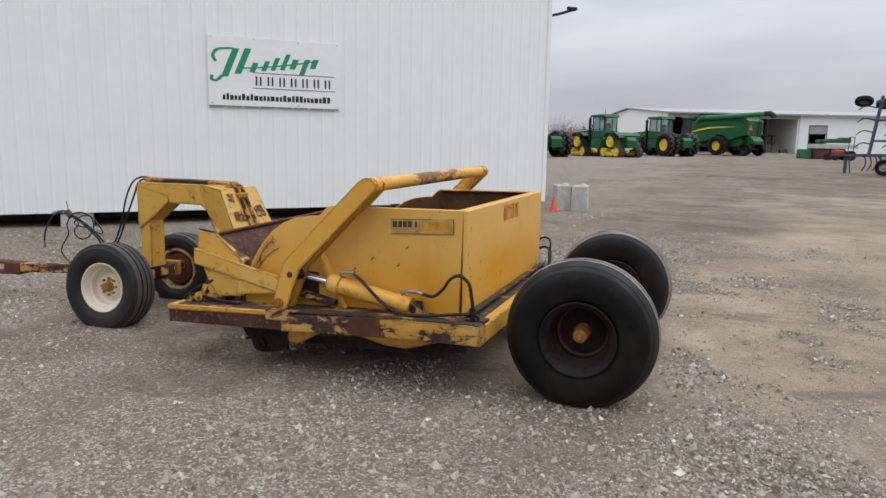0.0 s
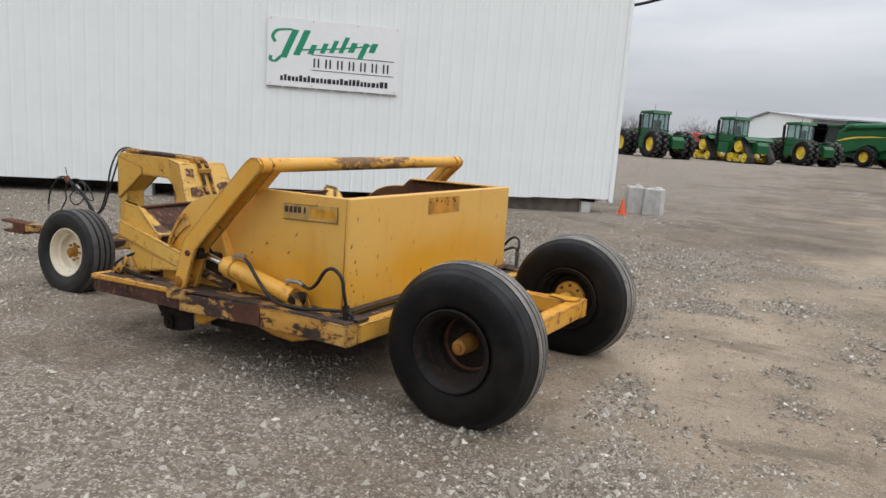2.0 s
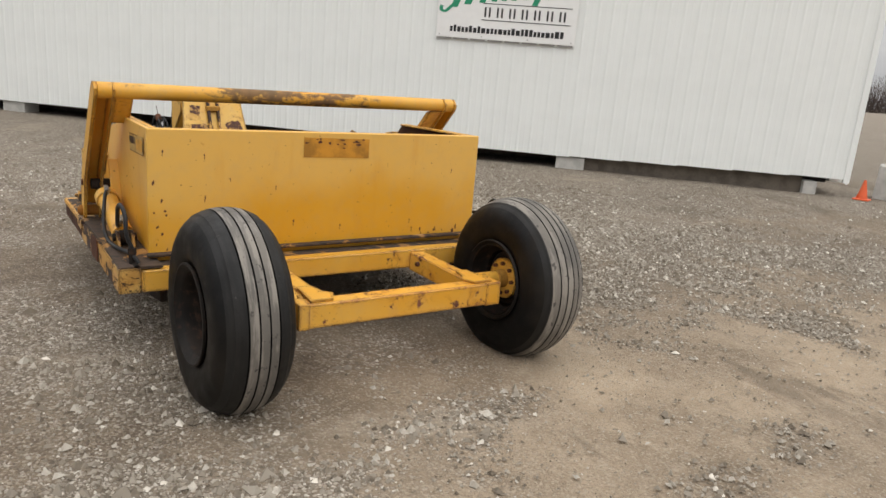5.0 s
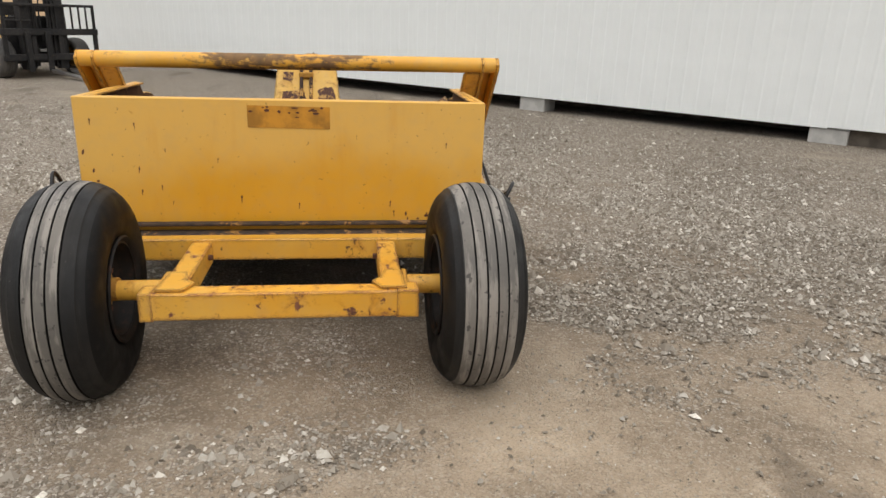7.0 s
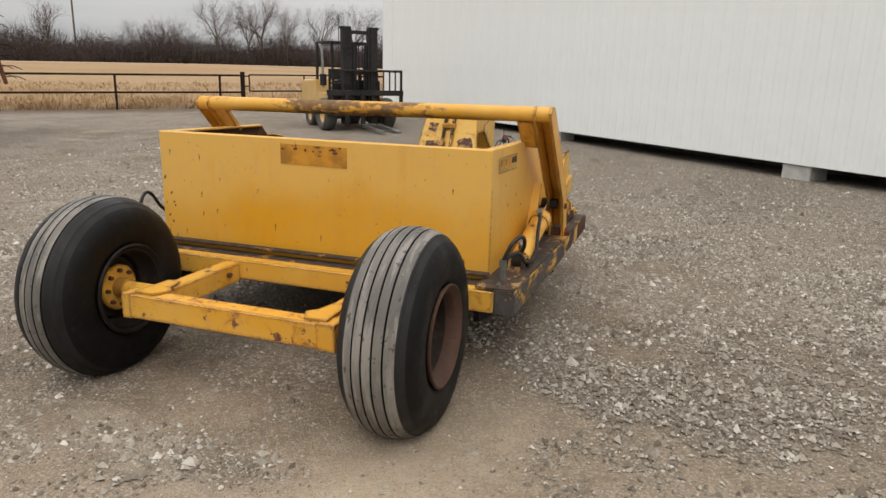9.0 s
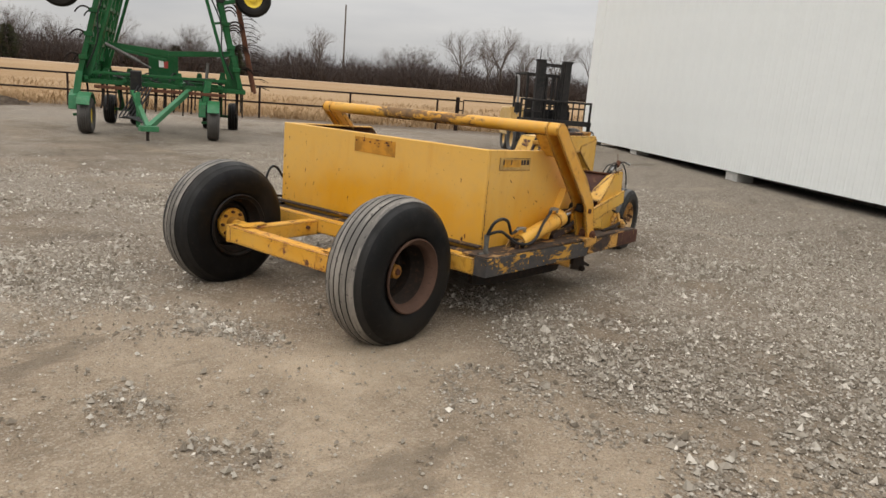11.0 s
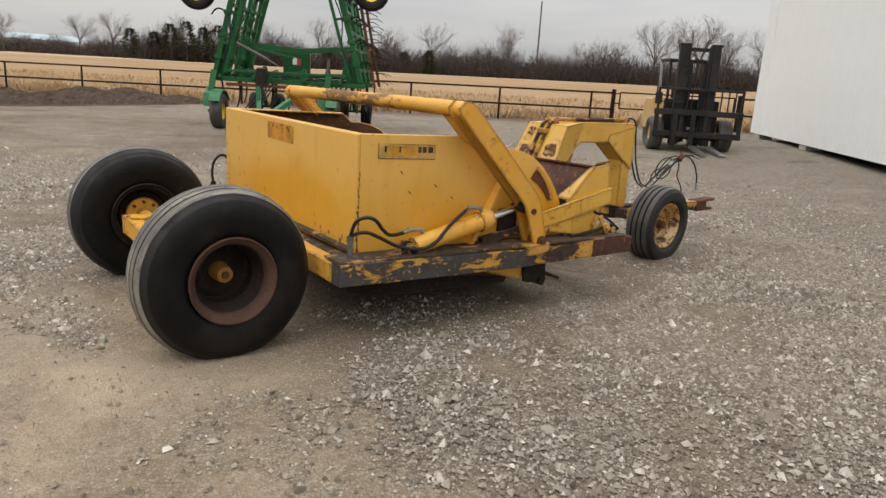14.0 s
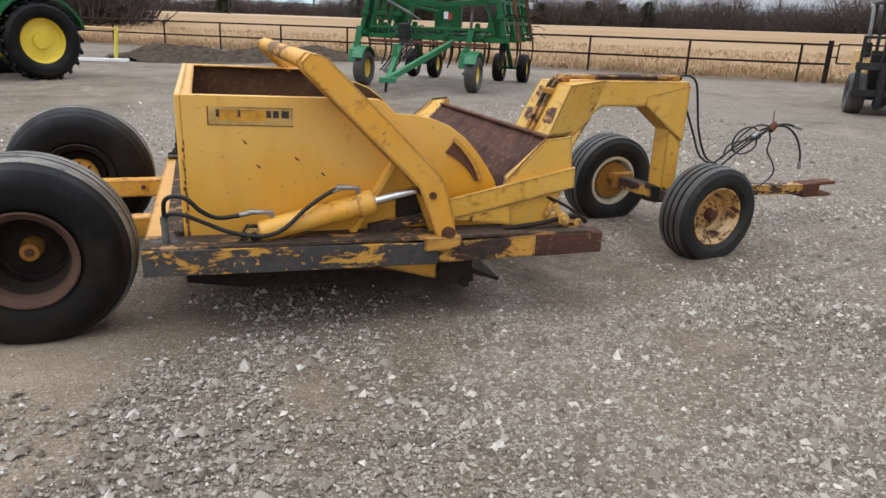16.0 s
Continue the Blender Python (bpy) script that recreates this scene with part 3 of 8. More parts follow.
def make_ground():
    ax = grid_axis(461, 4.0, 2500.0)
    X, Y = np.meshgrid(ax, ax, indexing="ij")
    Z = ground_height(X, Y)
    near = np.exp(-(X ** 2 + Y ** 2) / 900.0)
    for k, (a, b, c) in enumerate(((1.7, 0.9, 0.006), (0.7, -1.9, 0.005), (3.1, 2.3, 0.003), (0.23, 0.31, 0.012))):
        Z += near * c * np.sin(a * X + b * Y + k) * np.cos(b * X * 0.7 - a * Y * 0.6)
    n = len(ax)
    verts = np.stack([X, Y, Z], -1).reshape(-1, 3)
    i = np.arange(n * n).reshape(n, n)
    faces = np.stack([i[:-1, :-1], i[1:, :-1], i[1:, 1:], i[:-1, 1:]], -1).reshape(-1, 4)
    me = bpy.data.meshes.new("ground")
    me.from_pydata(verts.tolist(), [], faces.tolist())
    me.materials.append(ground_material())
    me.polygons.foreach_set("use_smooth", [True] * len(me.polygons))
    att = me.attributes.new("gravel", "FLOAT", "POINT")
    att.data.foreach_set("value", gravel_cover(verts[:, 0], verts[:, 1]).astype(np.float32))
    far = np.hypot(verts[:, 0], verts[:, 1]) < 22
    att = me.attributes.new("dust", "FLOAT", "POINT")
    att.data.foreach_set("value", (dust_cover(verts[:, 0], verts[:, 1]) * far).astype(np.float32))
    ob = new("ground", me)
    tagged(ob, "brown dirt and grey crushed limestone yard, dry tan grass beyond the fence", "ground", kind="structure")


make_ground()


def scatter_stones():
    """Loose crushed stone: small angular lumps half sunk in the dirt, thickest where the cover is."""
    rng = np.random.default_rng(21)
    m = 1150000
    x, y = rng.uniform(-9.5, 7.0, m), rng.uniform(-9.0, 11.0, m)
    near = np.exp(-(np.clip(abs(np.hypot(x + 0.3, y) - 3.0) - 0.6, 0, None) / 2.3) ** 2)
    keep = rng.random(m) < (0.11 + 0.89 * gravel_cover(x, y) ** 1.25) * (0.07 + 0.93 * near) * 0.95
    wall = (x - WALL_A.x) * WALL_N.x + (y - WALL_A.y) * WALL_N.y > 0.3
    x, y = x[keep & wall], y[keep & wall]
    n = len(x)
    z = ground_height(x, y)
    thin = 0.62 + 0.38 * smooth01(gravel_cover(x, y), 0.05, 0.5)
    r = thin * (1 + 0.22 * smooth01(-y, 1.2, 2.6)) * np.clip(rng.lognormal(math.log(0.0072), 0.52, n), 0.0034, 0.030)
    unit = np.array([(1, 0, -0.35), (0, 1, -0.35), (-1, 0, -0.35), (0, -1, -0.35), (0.1, 0.1, 1)], float)
    P = unit[None] * rng.uniform(0.65, 1.25, (n, 5, 1)) + rng.normal(0, 0.20, (n, 5, 3))
    P *= np.stack([r * rng.uniform(0.85, 1.5, n), r * rng.uniform(0.75, 1.2, n), r * rng.uniform(0.55, 1.0, n)], -1)[:, None]
    a = rng.uniform(0, 2 * np.pi, n)
    c, s = np.cos(a)[:, None], np.sin(a)[:, None]
    X = P[..., 0] * c - P[..., 1] * s + x[:, None]
    Y = P[..., 0] * s + P[..., 1] * c + y[:, None]
    Z = P[..., 2] + (z + r * 0.25)[:, None]
    tri = np.array([(0, 1, 4), (1, 2, 4), (2, 3, 4), (3, 0, 4)])
    F = (np.arange(n)[:, None, None] * 5 + tri[None]).reshape(-1, 3)
    me = bpy.data.meshes.new("loose_gravel")
    me.from_pydata(np.stack([X, Y, Z], -1).reshape(-1, 3).tolist(), [], F.tolist())
    mat = Nodes("crushed_limestone")
    isl = mat.t.nodes.new("ShaderNodeNewGeometry").outputs["Random Per Island"]
    tone = mat.t.nodes.new("ShaderNodeValToRGB")
    el = tone.color_ramp.elements
    el[0].position, el[0].color = 0.0, (0.115, 0.093, 0.07, 1)
    el[1].position, el[1].color = 1.0, (0.70, 0.65, 0.57, 1)
    for p, q in ((0.3, (0.215, 0.185, 0.148, 1)), (0.7, (0.345, 0.312, 0.262, 1)), (0.92, (0.47, 0.435, 0.378, 1))):
        e = el.new(p); e.color = q
    mat.t.links.new(isl, tone.inputs[0])
    col = mat.mix(mat.math("MULTIPLY", mat.step(mat.noise(40, 4), 0.4, 0.7), 0.35), tone.outputs[0], (0.26, 0.215, 0.16))
    me.materials.append(mat.done(col, 0.9, spec=0.25))
    tagged(new("loose_gravel", me), "loose grey and tan crushed limestone gravel", "gravel", kind="stuff")


scatter_stones()

# ---- the white building ----
def wall_frame(along=0.0, out=0.0, z=0.0):
    """A pose on the long wall: x runs along it from the near corner, y points out to the yard."""
    m = Matrix((WALL_D, WALL_N, Vector((0, 0, 1)))).transposed().to_4x4()
    m.translation = WALL_A + WALL_D * along + WALL_N * out + Vector((0, 0, z))
    return m


SILL, EAVE, RIB = 0.35, 7.2, 0.2286
PANEL = RIB * 4


def panel_mesh(width, height):
    """A ribbed steel sheet, 4 ribs wide."""
    bm = bmesh.new()
    prof = []
    for k in range(4):
        x = k * width / 4
        prof += [(x, 0.0), (x + 0.022, 0.007), (x + 0.040, 0.007), (x + 0.062, 0.0), (x + 0.128, 0.0), (x + 0.138, 0.002), (x + 0.150, 0.002), (x + 0.16, 0.0)]
    prof.append((width, 0.0))
    lo = [bm.verts.new((x, y, 0)) for x, y in prof]
    hi = [bm.verts.new((x, y, height)) for x, y in prof]
    lo2 = [bm.verts.new((x, y - 0.004, 0)) for x, y in prof]
    for i in range(len(prof) - 1):
        bm.faces.new((lo[i], lo[i + 1], hi[i + 1], hi[i]))
        bm.faces.new((lo[i], lo2[i], lo2[i + 1], lo[i + 1]))
    return mesh_of("siding_panel", bm, M_WHITE)


def make_building():
    depth = 18.0
    # framing behind the sheets, which the panels are screwed to
    bm = bmesh.new()
    box(bm, (0.03, -0.25, SILL + 0.10), (WALL_LEN - 0.03, -0.02, EAVE))
    wall = single("wall_south", bm, M_WHITE, "white ribbed steel wall of a long shed on short piers", "wall", kind="structure")
    wall.matrix_world = wall_frame()
    me = panel_mesh(PANEL, EAVE - SILL)
    count = int(WALL_LEN / PANEL)
    for i in range(count):
        ob = new("siding_panel", me)
        ob.parent = wall
        ob.matrix_basis = pose(i * PANEL, 0, SILL + 0.085 * max(0.0, 1 - (i + 0.5) * PANEL / 5.0))
    bm = bmesh.new()
    box(bm, (-0.02, -0.06, SILL + 0.02), (0.075, 0.024, EAVE), bevel=0.004)
    box(bm, (0.0, -0.02, SILL + 0.0), (0.03, 0.02, SILL + 0.05), bevel=0.003)
    part("corner_trim", bm, M_WHITE, wall, smooth=30)
    bm = bmesh.new()
    box(bm, (count * PANEL - 0.02, -0.06, SILL), (WALL_LEN, 0.024, EAVE), bevel=0.004)
    part("corner_trim", bm, M_WHITE, wall)
    # the other sides
    bm = bmesh.new()
    box(bm, (0.0, -depth, SILL), (0.2, -0.26, EAVE))
    w = single("wall_east", bm, M_WHITE, "white steel end wall of the long shed", "wall", kind="structure")
    w.matrix_world = wall_frame()
    bm = bmesh.new()
    box(bm, (WALL_LEN - 0.2, -depth, SILL), (WALL_LEN, -0.26, EAVE))
    w = single("wall_west", bm, M_WHITE, "white steel end wall of the long shed beyond the forklift", "wall", kind="structure")
    w.matrix_world = wall_frame()
    bm = bmesh.new()
    box(bm, (0.21, -depth - 0.2, SILL), (WALL_LEN - 0.21, -depth, EAVE))
    w = single("wall_north", bm, M_WHITE, "white steel back wall of the long shed", "wall", kind="structure")
    w.matrix_world = wall_frame()
    # floor deck on piers, coloured near black for the shade of the crawl space under it
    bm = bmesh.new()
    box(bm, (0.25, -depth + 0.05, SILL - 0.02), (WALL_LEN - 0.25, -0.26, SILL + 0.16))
    w = single("floor", bm, M_DARK, "timber floor deck of the raised shed, near black for the shade", "floor", kind="structure")
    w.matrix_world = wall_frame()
    bm = bmesh.new()
    box(bm, (0.9, -1.3, -0.1), (WALL_LEN - 0.5, -1.2, SILL - 0.03))
    w = single("skirt_board", bm, M_SKIRT, "weathered brown skirt boards under the raised shed", "wall", kind="structure")
    w.matrix_world = wall_frame()
    bm = bmesh.new()
    box(bm, (0.66, -0.20, -0.1), (4.30, -0.15, SILL + 0.06))
    w = single("skirt_board", bm, M_SKIRT, "dark weathered board closing the gap under the shed's corner", "wall", kind="structure")
    w.matrix_world = wall_frame()
    bm = bmesh.new()
    v = [bm.verts.new(q) for q in ((-0.3, 0.35, EAVE), (WALL_LEN + 0.3, 0.35, EAVE), (WALL_LEN + 0.3, -depth / 2, EAVE + 1.9), (-0.3, -depth / 2, EAVE + 1.9), (-0.3, -depth - 0.5, EAVE), (WALL_LEN + 0.3, -depth - 0.5, EAVE))]
    bm.faces.new((v[0], v[1], v[2], v[3])); bm.faces.new((v[3], v[2], v[5], v[4]))
    r = bmesh.ops.extrude_face_region(bm, geom=bm.faces[:])
    bmesh.ops.translate(bm, vec=(0, 0, 0.06), verts=[e for e in r["geom"] if isinstance(e, bmesh.types.BMVert)])
    w = single("roof", bm, M_ROOF, "low gabled sheet-metal roof of the white shed", "roof", kind="structure")
    w.matrix_world = wall_frame()
    # piers
    for k, a in enumerate((0.55, 4.55, 9.3, 15.75, 21.6, 25.9)):
        bm = bmesh.new()
        wide = 0.22 if k == 0 else 0.5
        box(bm, (-wide / 2, -0.46, -0.15), (wide / 2, -0.04, SILL - 0.005), bevel=0.015)
        ob = single("pier", bm, M_CONCRETE, "pale concrete pier under the raised white shed", "pier", group="piers under the shed")
        ob.matrix_world = wall_frame(a)


make_building()


def make_sign():
    """The dealer's board: white sheet with a green slanted mark and dark lines drawn as plain bars."""
    W, H = 2.40, 1.21
    board = thing("sign_board", "white sign board with a green slanted mark on the shed wall", "sign")
    board.matrix_world = wall_frame(7.12, 0.028, 2.22) @ pose(0, 0, 0, 0, 0, 180)
    # local x now runs back towards the near corner, y points into the wall
    bm = bmesh.new()
    box(bm, (0, -0.02, 0), (W, 0.0, H), bevel=0.003)
    part("panel", bm, M_SIGN_WHITE, board)
    f = -0.0235

    def stroke(bm, pts, w):
        q = spline([(x, f, z) for x, z in pts], 8)
        pairs = []
        for i, p in enumerate(q):
            d = (q[min(i + 1, len(q) - 1)] - q[max(i - 1, 0)]).normalized()
            s = Vector((-d.z, 0, d.x))
            k = w * (0.55 + 0.45 * abs(d.z))
            pairs.append((p + s * k / 2, p - s * k / 2))
        a = [[bm.verts.new(v) for v in pr] for pr in pairs]
        for m, n in zip(a, a[1:]):
            bm.faces.new((m[0], m[1], n[1], n[0]))
    # green mark: a rising row of heavy slanted bars of uneven height, two tall ones first, with swashes
    for x, z, up, w in ((0.22, 0.50, 0.50, 0.12), (0.45, 0.56, 0.45, 0.12), (0.71, 0.60, 0.17, 0.10), (0.92, 0.63, 0.18, 0.09), (1.09, 0.65, 0.23, 0.085), (1.26, 0.665, 0.29, 0.085), (1.43, 0.69, 0.18, 0.11), (1.61, 0.60, 0.28, 0.10), (1.81, 0.72, 0.17, 0.11)):
        bm = bmesh.new()
        v = [bm.verts.new((x + a, f, z + b)) for a, b in ((0.0, 0.0), (w, 0.0), (w + 0.42 * up, up), (0.42 * up, up))]
        bm.faces.new(v)
        part("green_mark", bm, M_SIGN_GREEN, board)
    for k, pts in enumerate(([(0.07, 0.52), (0.06, 0.45), (0.14, 0.43), (0.24, 0.52)], [(0.14, 0.76), (0.09, 0.86), (0.18, 0.97), (0.43, 1.0)], [(0.56, 0.66), (0.98, 0.70), (1.50, 0.775), (1.98, 0.87)])):
        bm = bmesh.new()
        stroke(bm, [(x, z) for x, z in pts], 0.06 if k < 2 else 0.04)
        for v in bm.verts:
            v.co.y -= 0.001 * (k + 1)
        part("green_mark", bm, M_SIGN_GREEN, board)
    bm = bmesh.new()
    for z, x0 in ((0.585, 0.78), (0.315, 0.78)):
        box(bm, (x0, f - 0.001, z), (2.30, f + 0.002, z + 0.012))
    part("rule_line", bm, M_SIGN_BLACK, board)
    # a row of wide spaced dark characters as upright bars
    for i in range(7):
        x = 0.80 + i * 0.213
        bm = bmesh.new()
        box(bm, (x + 0.020, f - 0.001, 0.37), (x + 0.050, f + 0.002, 0.53))
        box(bm, (x + 0.095, f - 0.001, 0.37), (x + 0.125, f + 0.002, 0.53))
        part("dark_mark", bm, M_SIGN_BLACK, board)
    # the small bottom line as a row of short dark bars
    x = 0.24
    rng = random.Random(4)
    while x < 2.16:
        w = rng.choice((0.045, 0.055, 0.07))
        bm = bmesh.new()
        box(bm, (x, f - 0.001, 0.100), (x + w, f + 0.002, 0.100 + rng.choice((0.080, 0.085, 0.11))))
        part("small_mark", bm, M_SIGN_BLACK, board)
        x += w + 0.020
    # grey strips draw the tabs and the dashed shadow line below the board
    for k in range(8):
        bm = bmesh.new()
        box(bm, (0.01 + k * 0.30, -0.012, -0.026), (0.27 + k * 0.30, 0.0, -0.003))
        part("mounting_strip", bm, M_STEEL, board, "short grey strip of the dashed tab and shadow line")
    for x in (0.06, 0.8, 1.6, 2.34):
        for z in (0.04, 1.17):
            bm = bmesh.new()
            rod(bm, (x, -0.026, z), (x, -0.018, z), 0.011, seg=8)
            part("screw", bm, M_STEEL, board)


make_sign()

# ---- the pull-type scraper; it faces -x ----
scraper = thing("scraper", "worn yellow pull-type earthmoving scraper with rust patches, parked on gravel", "scraper")


def plate(name, outline, y0, y1, mat, label="", bevel=0.003, parent=None):
    bm = bmesh.new()
    prism(bm, outline, y0, y1, bevel)
    return part(name, bm, mat, parent or scraper, label)


def make_bowl():
    side = [(0.0295, 1.205), (-0.915, 1.188), (-0.955, 1.165), (-1.005, 1.112)]
    side += [(-1.10, 1.108), (-1.20, 1.09), (-1.30, 1.05), (-1.39, 0.985), (-1.46, 0.91), (-1.52, 0.83), (-1.57, 0.75), (-1.61, 0.64), (-1.63, 0.49)]
    side += [(-1.63, 0.44), (0.0295, 0.46)]
    inner = [(x * 0.995 + 0.0, z - 0.006) for x, z in side]
    for s in (-1, 1):
        a, b = sorted((s * 1.045, s * 1.022))
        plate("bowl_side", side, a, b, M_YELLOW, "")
        a, b = sorted((s * 1.020, s * 1.014))
        plate("lining", inner, a, b, M_LINER, "brown rusted inner face", bevel=0)
        # rolled top edge
        bm = bmesh.new()
        beam(bm, (0.029, s * 1.000, 1.197), (-0.905, s * 1.000, 1.180), 0.043, 0.012, bevel=0.004)
        part("top_rim", bm, M_YELLOW_CLEAN, scraper)
        # lower skirt and the side cutter
        if s > 0:
            low = [(0.10, 0.46), (0.10, 0.36), (-0.60, 0.335), (-0.90, 0.31), (-1.22, 0.212), (-1.245, 0.212), (-1.25, 0.45)]
        else:
            low = [(0.10, 0.46), (0.10, 0.36), (-0.08, 0.335), (-0.33, 0.258), (-0.48, 0.265), (-0.75, 0.32), (-0.98, 0.30), (-1.16, 0.195), (-1.25, 0.195), (-1.26, 0.45)]
        a, b = sorted((s * 1.075, s * 1.05))
        plate("lower_side", low, a, b, M_YELLOW_CHIP)
        cut = [(-1.255, 0.36), (-1.25, 0.20), (-1.38, 0.172), (-1.46, 0.185), (-1.45, 0.25), (-1.44, 0.36)]
        if s < 0:
            cut = [(-1.265, 0.36), (-1.24, 0.15), (-1.36, 0.115), (-1.47, 0.10), (-1.53, 0.13), (-1.55, 0.19), (-1.60, 0.22), (-1.67, 0.345), (-1.52, 0.37)]
        a, b = sorted((s * 1.10, s * 1.078))
        plate("side_cutter", cut, a, b, M_GREASE_SHADE, "dark worn side cutter plate")
        bm = bmesh.new()
        ex, er = (-1.47, 0.05) if s < 0 else (-1.40, 0.026)
        rod(bm, (ex, s * 1.06, 0.165 + 0.05 - er), (ex, s * 1.125, 0.165 + 0.05 - er), er, seg=16)
        rod(bm, (ex, s * 1.125, 0.165 + 0.05 - er), (ex, s * 1.14, 0.165 + 0.05 - er), 0.45 * er, seg=6)
        part("edge_roller", bm, M_GREASE_SHADE, scraper, smooth=40)
        # crescent slot guard on the curved front edge
        ox, oz = (-1.105, 0.58) if s < 0 else (-1.05, 0.62)
        out = arc(ox, oz, 0.44, 128, 162, 8)
        inn = [(ox + (0.425 - 0.055 * k / 8) * math.cos(radians(162 - 34 * k / 8)), oz + (0.425 - 0.055 * k / 8) * math.sin(radians(162 - 34 * k / 8))) for k in range(9)]
        a, b = sorted((s * 1.058, s * 1.046))
        plate("slot_guard", out + inn, a, b, M_RUST if s > 0 else M_YELLOW_OLD, "rusty crescent strip", bevel=0.002)
        a, b = sorted((s * 1.068, s * 1.060))
        plate("slot_edge", arc(ox, oz, 0.462, 126, 163, 8) + arc(ox, oz, 0.44, 163, 126, 8), a, b, M_YELLOW_CHIP, bevel=0.001)
        # slanted stiffener
        bm = bmesh.new()
        beam(bm, (-1.0, s * 1.062, 0.89), (-0.77, s * 1.062, 0.50), 0.028, 0.075, up=(0, 1, 0), bevel=0.003)
        part("stiffener", bm, M_YELLOW, scraper)
        bm = bmesh.new()
        beam(bm, (-1.32, s * 1.075, 0.60), (-0.86, s * 1.075, 0.515), 0.05, 0.05, bevel=0.003)
        part("lower_stiffener", bm, M_YELLOW_WORN, scraper)
        # black block added for the dark opening and the grime by the arm
        bm = bmesh.new()
        box(bm, (-1.17, s * 1.05 - 0.012, 0.54), (-1.01, s * 1.05 + 0.025, 0.72), bevel=0.012)
        part("bump_stop", bm, M_GREASE_SHADE, scraper, "greasy black block filling the dark opening")
    # rear panel, a little wider at the foot
    bm = bmesh.new()
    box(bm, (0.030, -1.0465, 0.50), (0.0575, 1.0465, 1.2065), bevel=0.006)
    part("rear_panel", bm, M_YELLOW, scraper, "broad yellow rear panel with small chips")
    bm = bmesh.new()
    box(bm, (0.022, -1.01, 0.50), (0.027, 1.01, 1.17))
    part("lining", bm, M_LINER, scraper, "brown rusted inner face")
    bm = bmesh.new()
    box(bm, (-0.022, -1.02, 1.188), (0.0298, 1.02, 1.203), bevel=0.004)
    part("top_rim", bm, M_YELLOW_CLEAN, scraper)
    # rust that broke through: long drips on the rear panel, seams and scabs at its two corners
    rng = random.Random(17)

    def scab(at, across, w, h, lean=0.0, points=9):
        """An irregular flake lying on a panel; across: unit vector along the panel."""
        bm = bmesh.new()
        ring = []
        for k in range(points):
            q = 2 * math.pi * k / points
            u, v = w * math.cos(q) * rng.uniform(0.6, 1.15), h * math.sin(q) * rng.uniform(0.65, 1.15)
            ring.append(bm.verts.new(Vector(at) + Vector(across) * (u + lean * v) + Vector((0, 0, v))))
        bm.faces.new(ring)
        part("rust_scab", bm, M_RUST, scraper)
    for y, z in ((-0.76, 1.07), (-0.62, 0.94), (-0.755, 0.84), (-0.65, 0.745), (-0.25, 0.685), (0.05, 0.645), (0.54, 0.655), (-0.97, 1.09), (-0.36, 0.89), (-0.75, 0.72), (-0.60, 0.66), (0.56, 0.60), (0.84, 0.98), (-0.88, 0.60)):
        k = rng.uniform(0.5, 0.95)
        scab((0.0592, y, z), (0, 1, 0), 0.0055 * k, 0.012 * k)
        scab((0.0594, y + rng.uniform(-0.003, 0.003), z - 0.02 * k), (0, 1, 0), 0.0022, 0.013 * k)
    for k in range(15):
        z = 0.53 + 0.032 * k
        scab((0.040 - rng.uniform(0, 0.012), 1.0468, z), (1, 0, 0), rng.uniform(0.003, 0.008) * (1.3 if k < 8 else 0.7), rng.uniform(0.012, 0.026), 0.1)
    for k in range(11):
        z = 0.53 + 0.036 * k * rng.uniform(0.7, 1.1)
        scab((0.0592, -1.0 - rng.uniform(-0.05, 0.02), z), (0, 1, 0), rng.uniform(0.003, 0.007), rng.uniform(0.006, 0.016), 0.2)
    for x, z in ((-0.36, 0.84), (-0.55, 0.87), (-0.30, 0.96), (-0.68, 0.79)):
        for s in (-1, 1):
            scab((x + 0.05 * s, s * 1.0468, z + 0.02 * s), (1, 0, 0), 0.007, 0.012, 0.9)
    for k in range(9):
        scab((0.0592, 0.62 + rng.uniform(0, 0.30), 0.55 + rng.uniform(0, 0.05)), (0, 1, 0), rng.uniform(0.004, 0.012), rng.uniform(0.004, 0.02))
    bm = bmesh.new()
    box(bm, (0.060, -1.06, 0.535), (0.105, 1.06, 0.552), bevel=0.004)
    box(bm, (0.060, -1.06, 0.49), (0.15, 1.06, 0.505), bevel=0.004)
    part("bottom_flange", bm, M_YELLOW_DIRTY, scraper, "rusty flange at the foot of the rear panel")
    # floor and the rusted ejector slope inside
    bm = bmesh.new()
    prism(bm, [(0.02, 0.46), (0.02, 0.36), (-1.30, 0.22), (-1.46, 0.20), (-1.30, 0.30)], -1.013, 1.013)
    part("bowl_floor", bm, M_LINER, scraper)
    bm = bmesh.new()
    prism(bm, [(-0.015, 0.9), (-0.03, 0.9), (-0.30, 0.52), (-0.70, 0.36), (-0.68, 0.33), (-0.28, 0.47)], -1.012, 1.012)
    part("ejector_plate", bm, M_LINER, scraper)
    # two hidden beams and a plate along each side, added to block light under the bowl
    for x0, x1, z0 in ((-0.47, -0.22, 0.238), (-0.98, -0.72, 0.225)):
        bm = bmesh.new()
        box(bm, (x0, -1.0, z0), (x1, 1.0, 0.305), bevel=0.008)
        part("floor_member", bm, M_GREASE_SHADE, scraper)
    for s in (-1, 1):
        bm = bmesh.new()
        prism(bm, [(0.08, 0.40), (0.06, 0.26), (-0.20, 0.215), (-1.15, 0.185), (-1.22, 0.30)], *sorted((s * 1.012, s * 0.975)), 0.004)
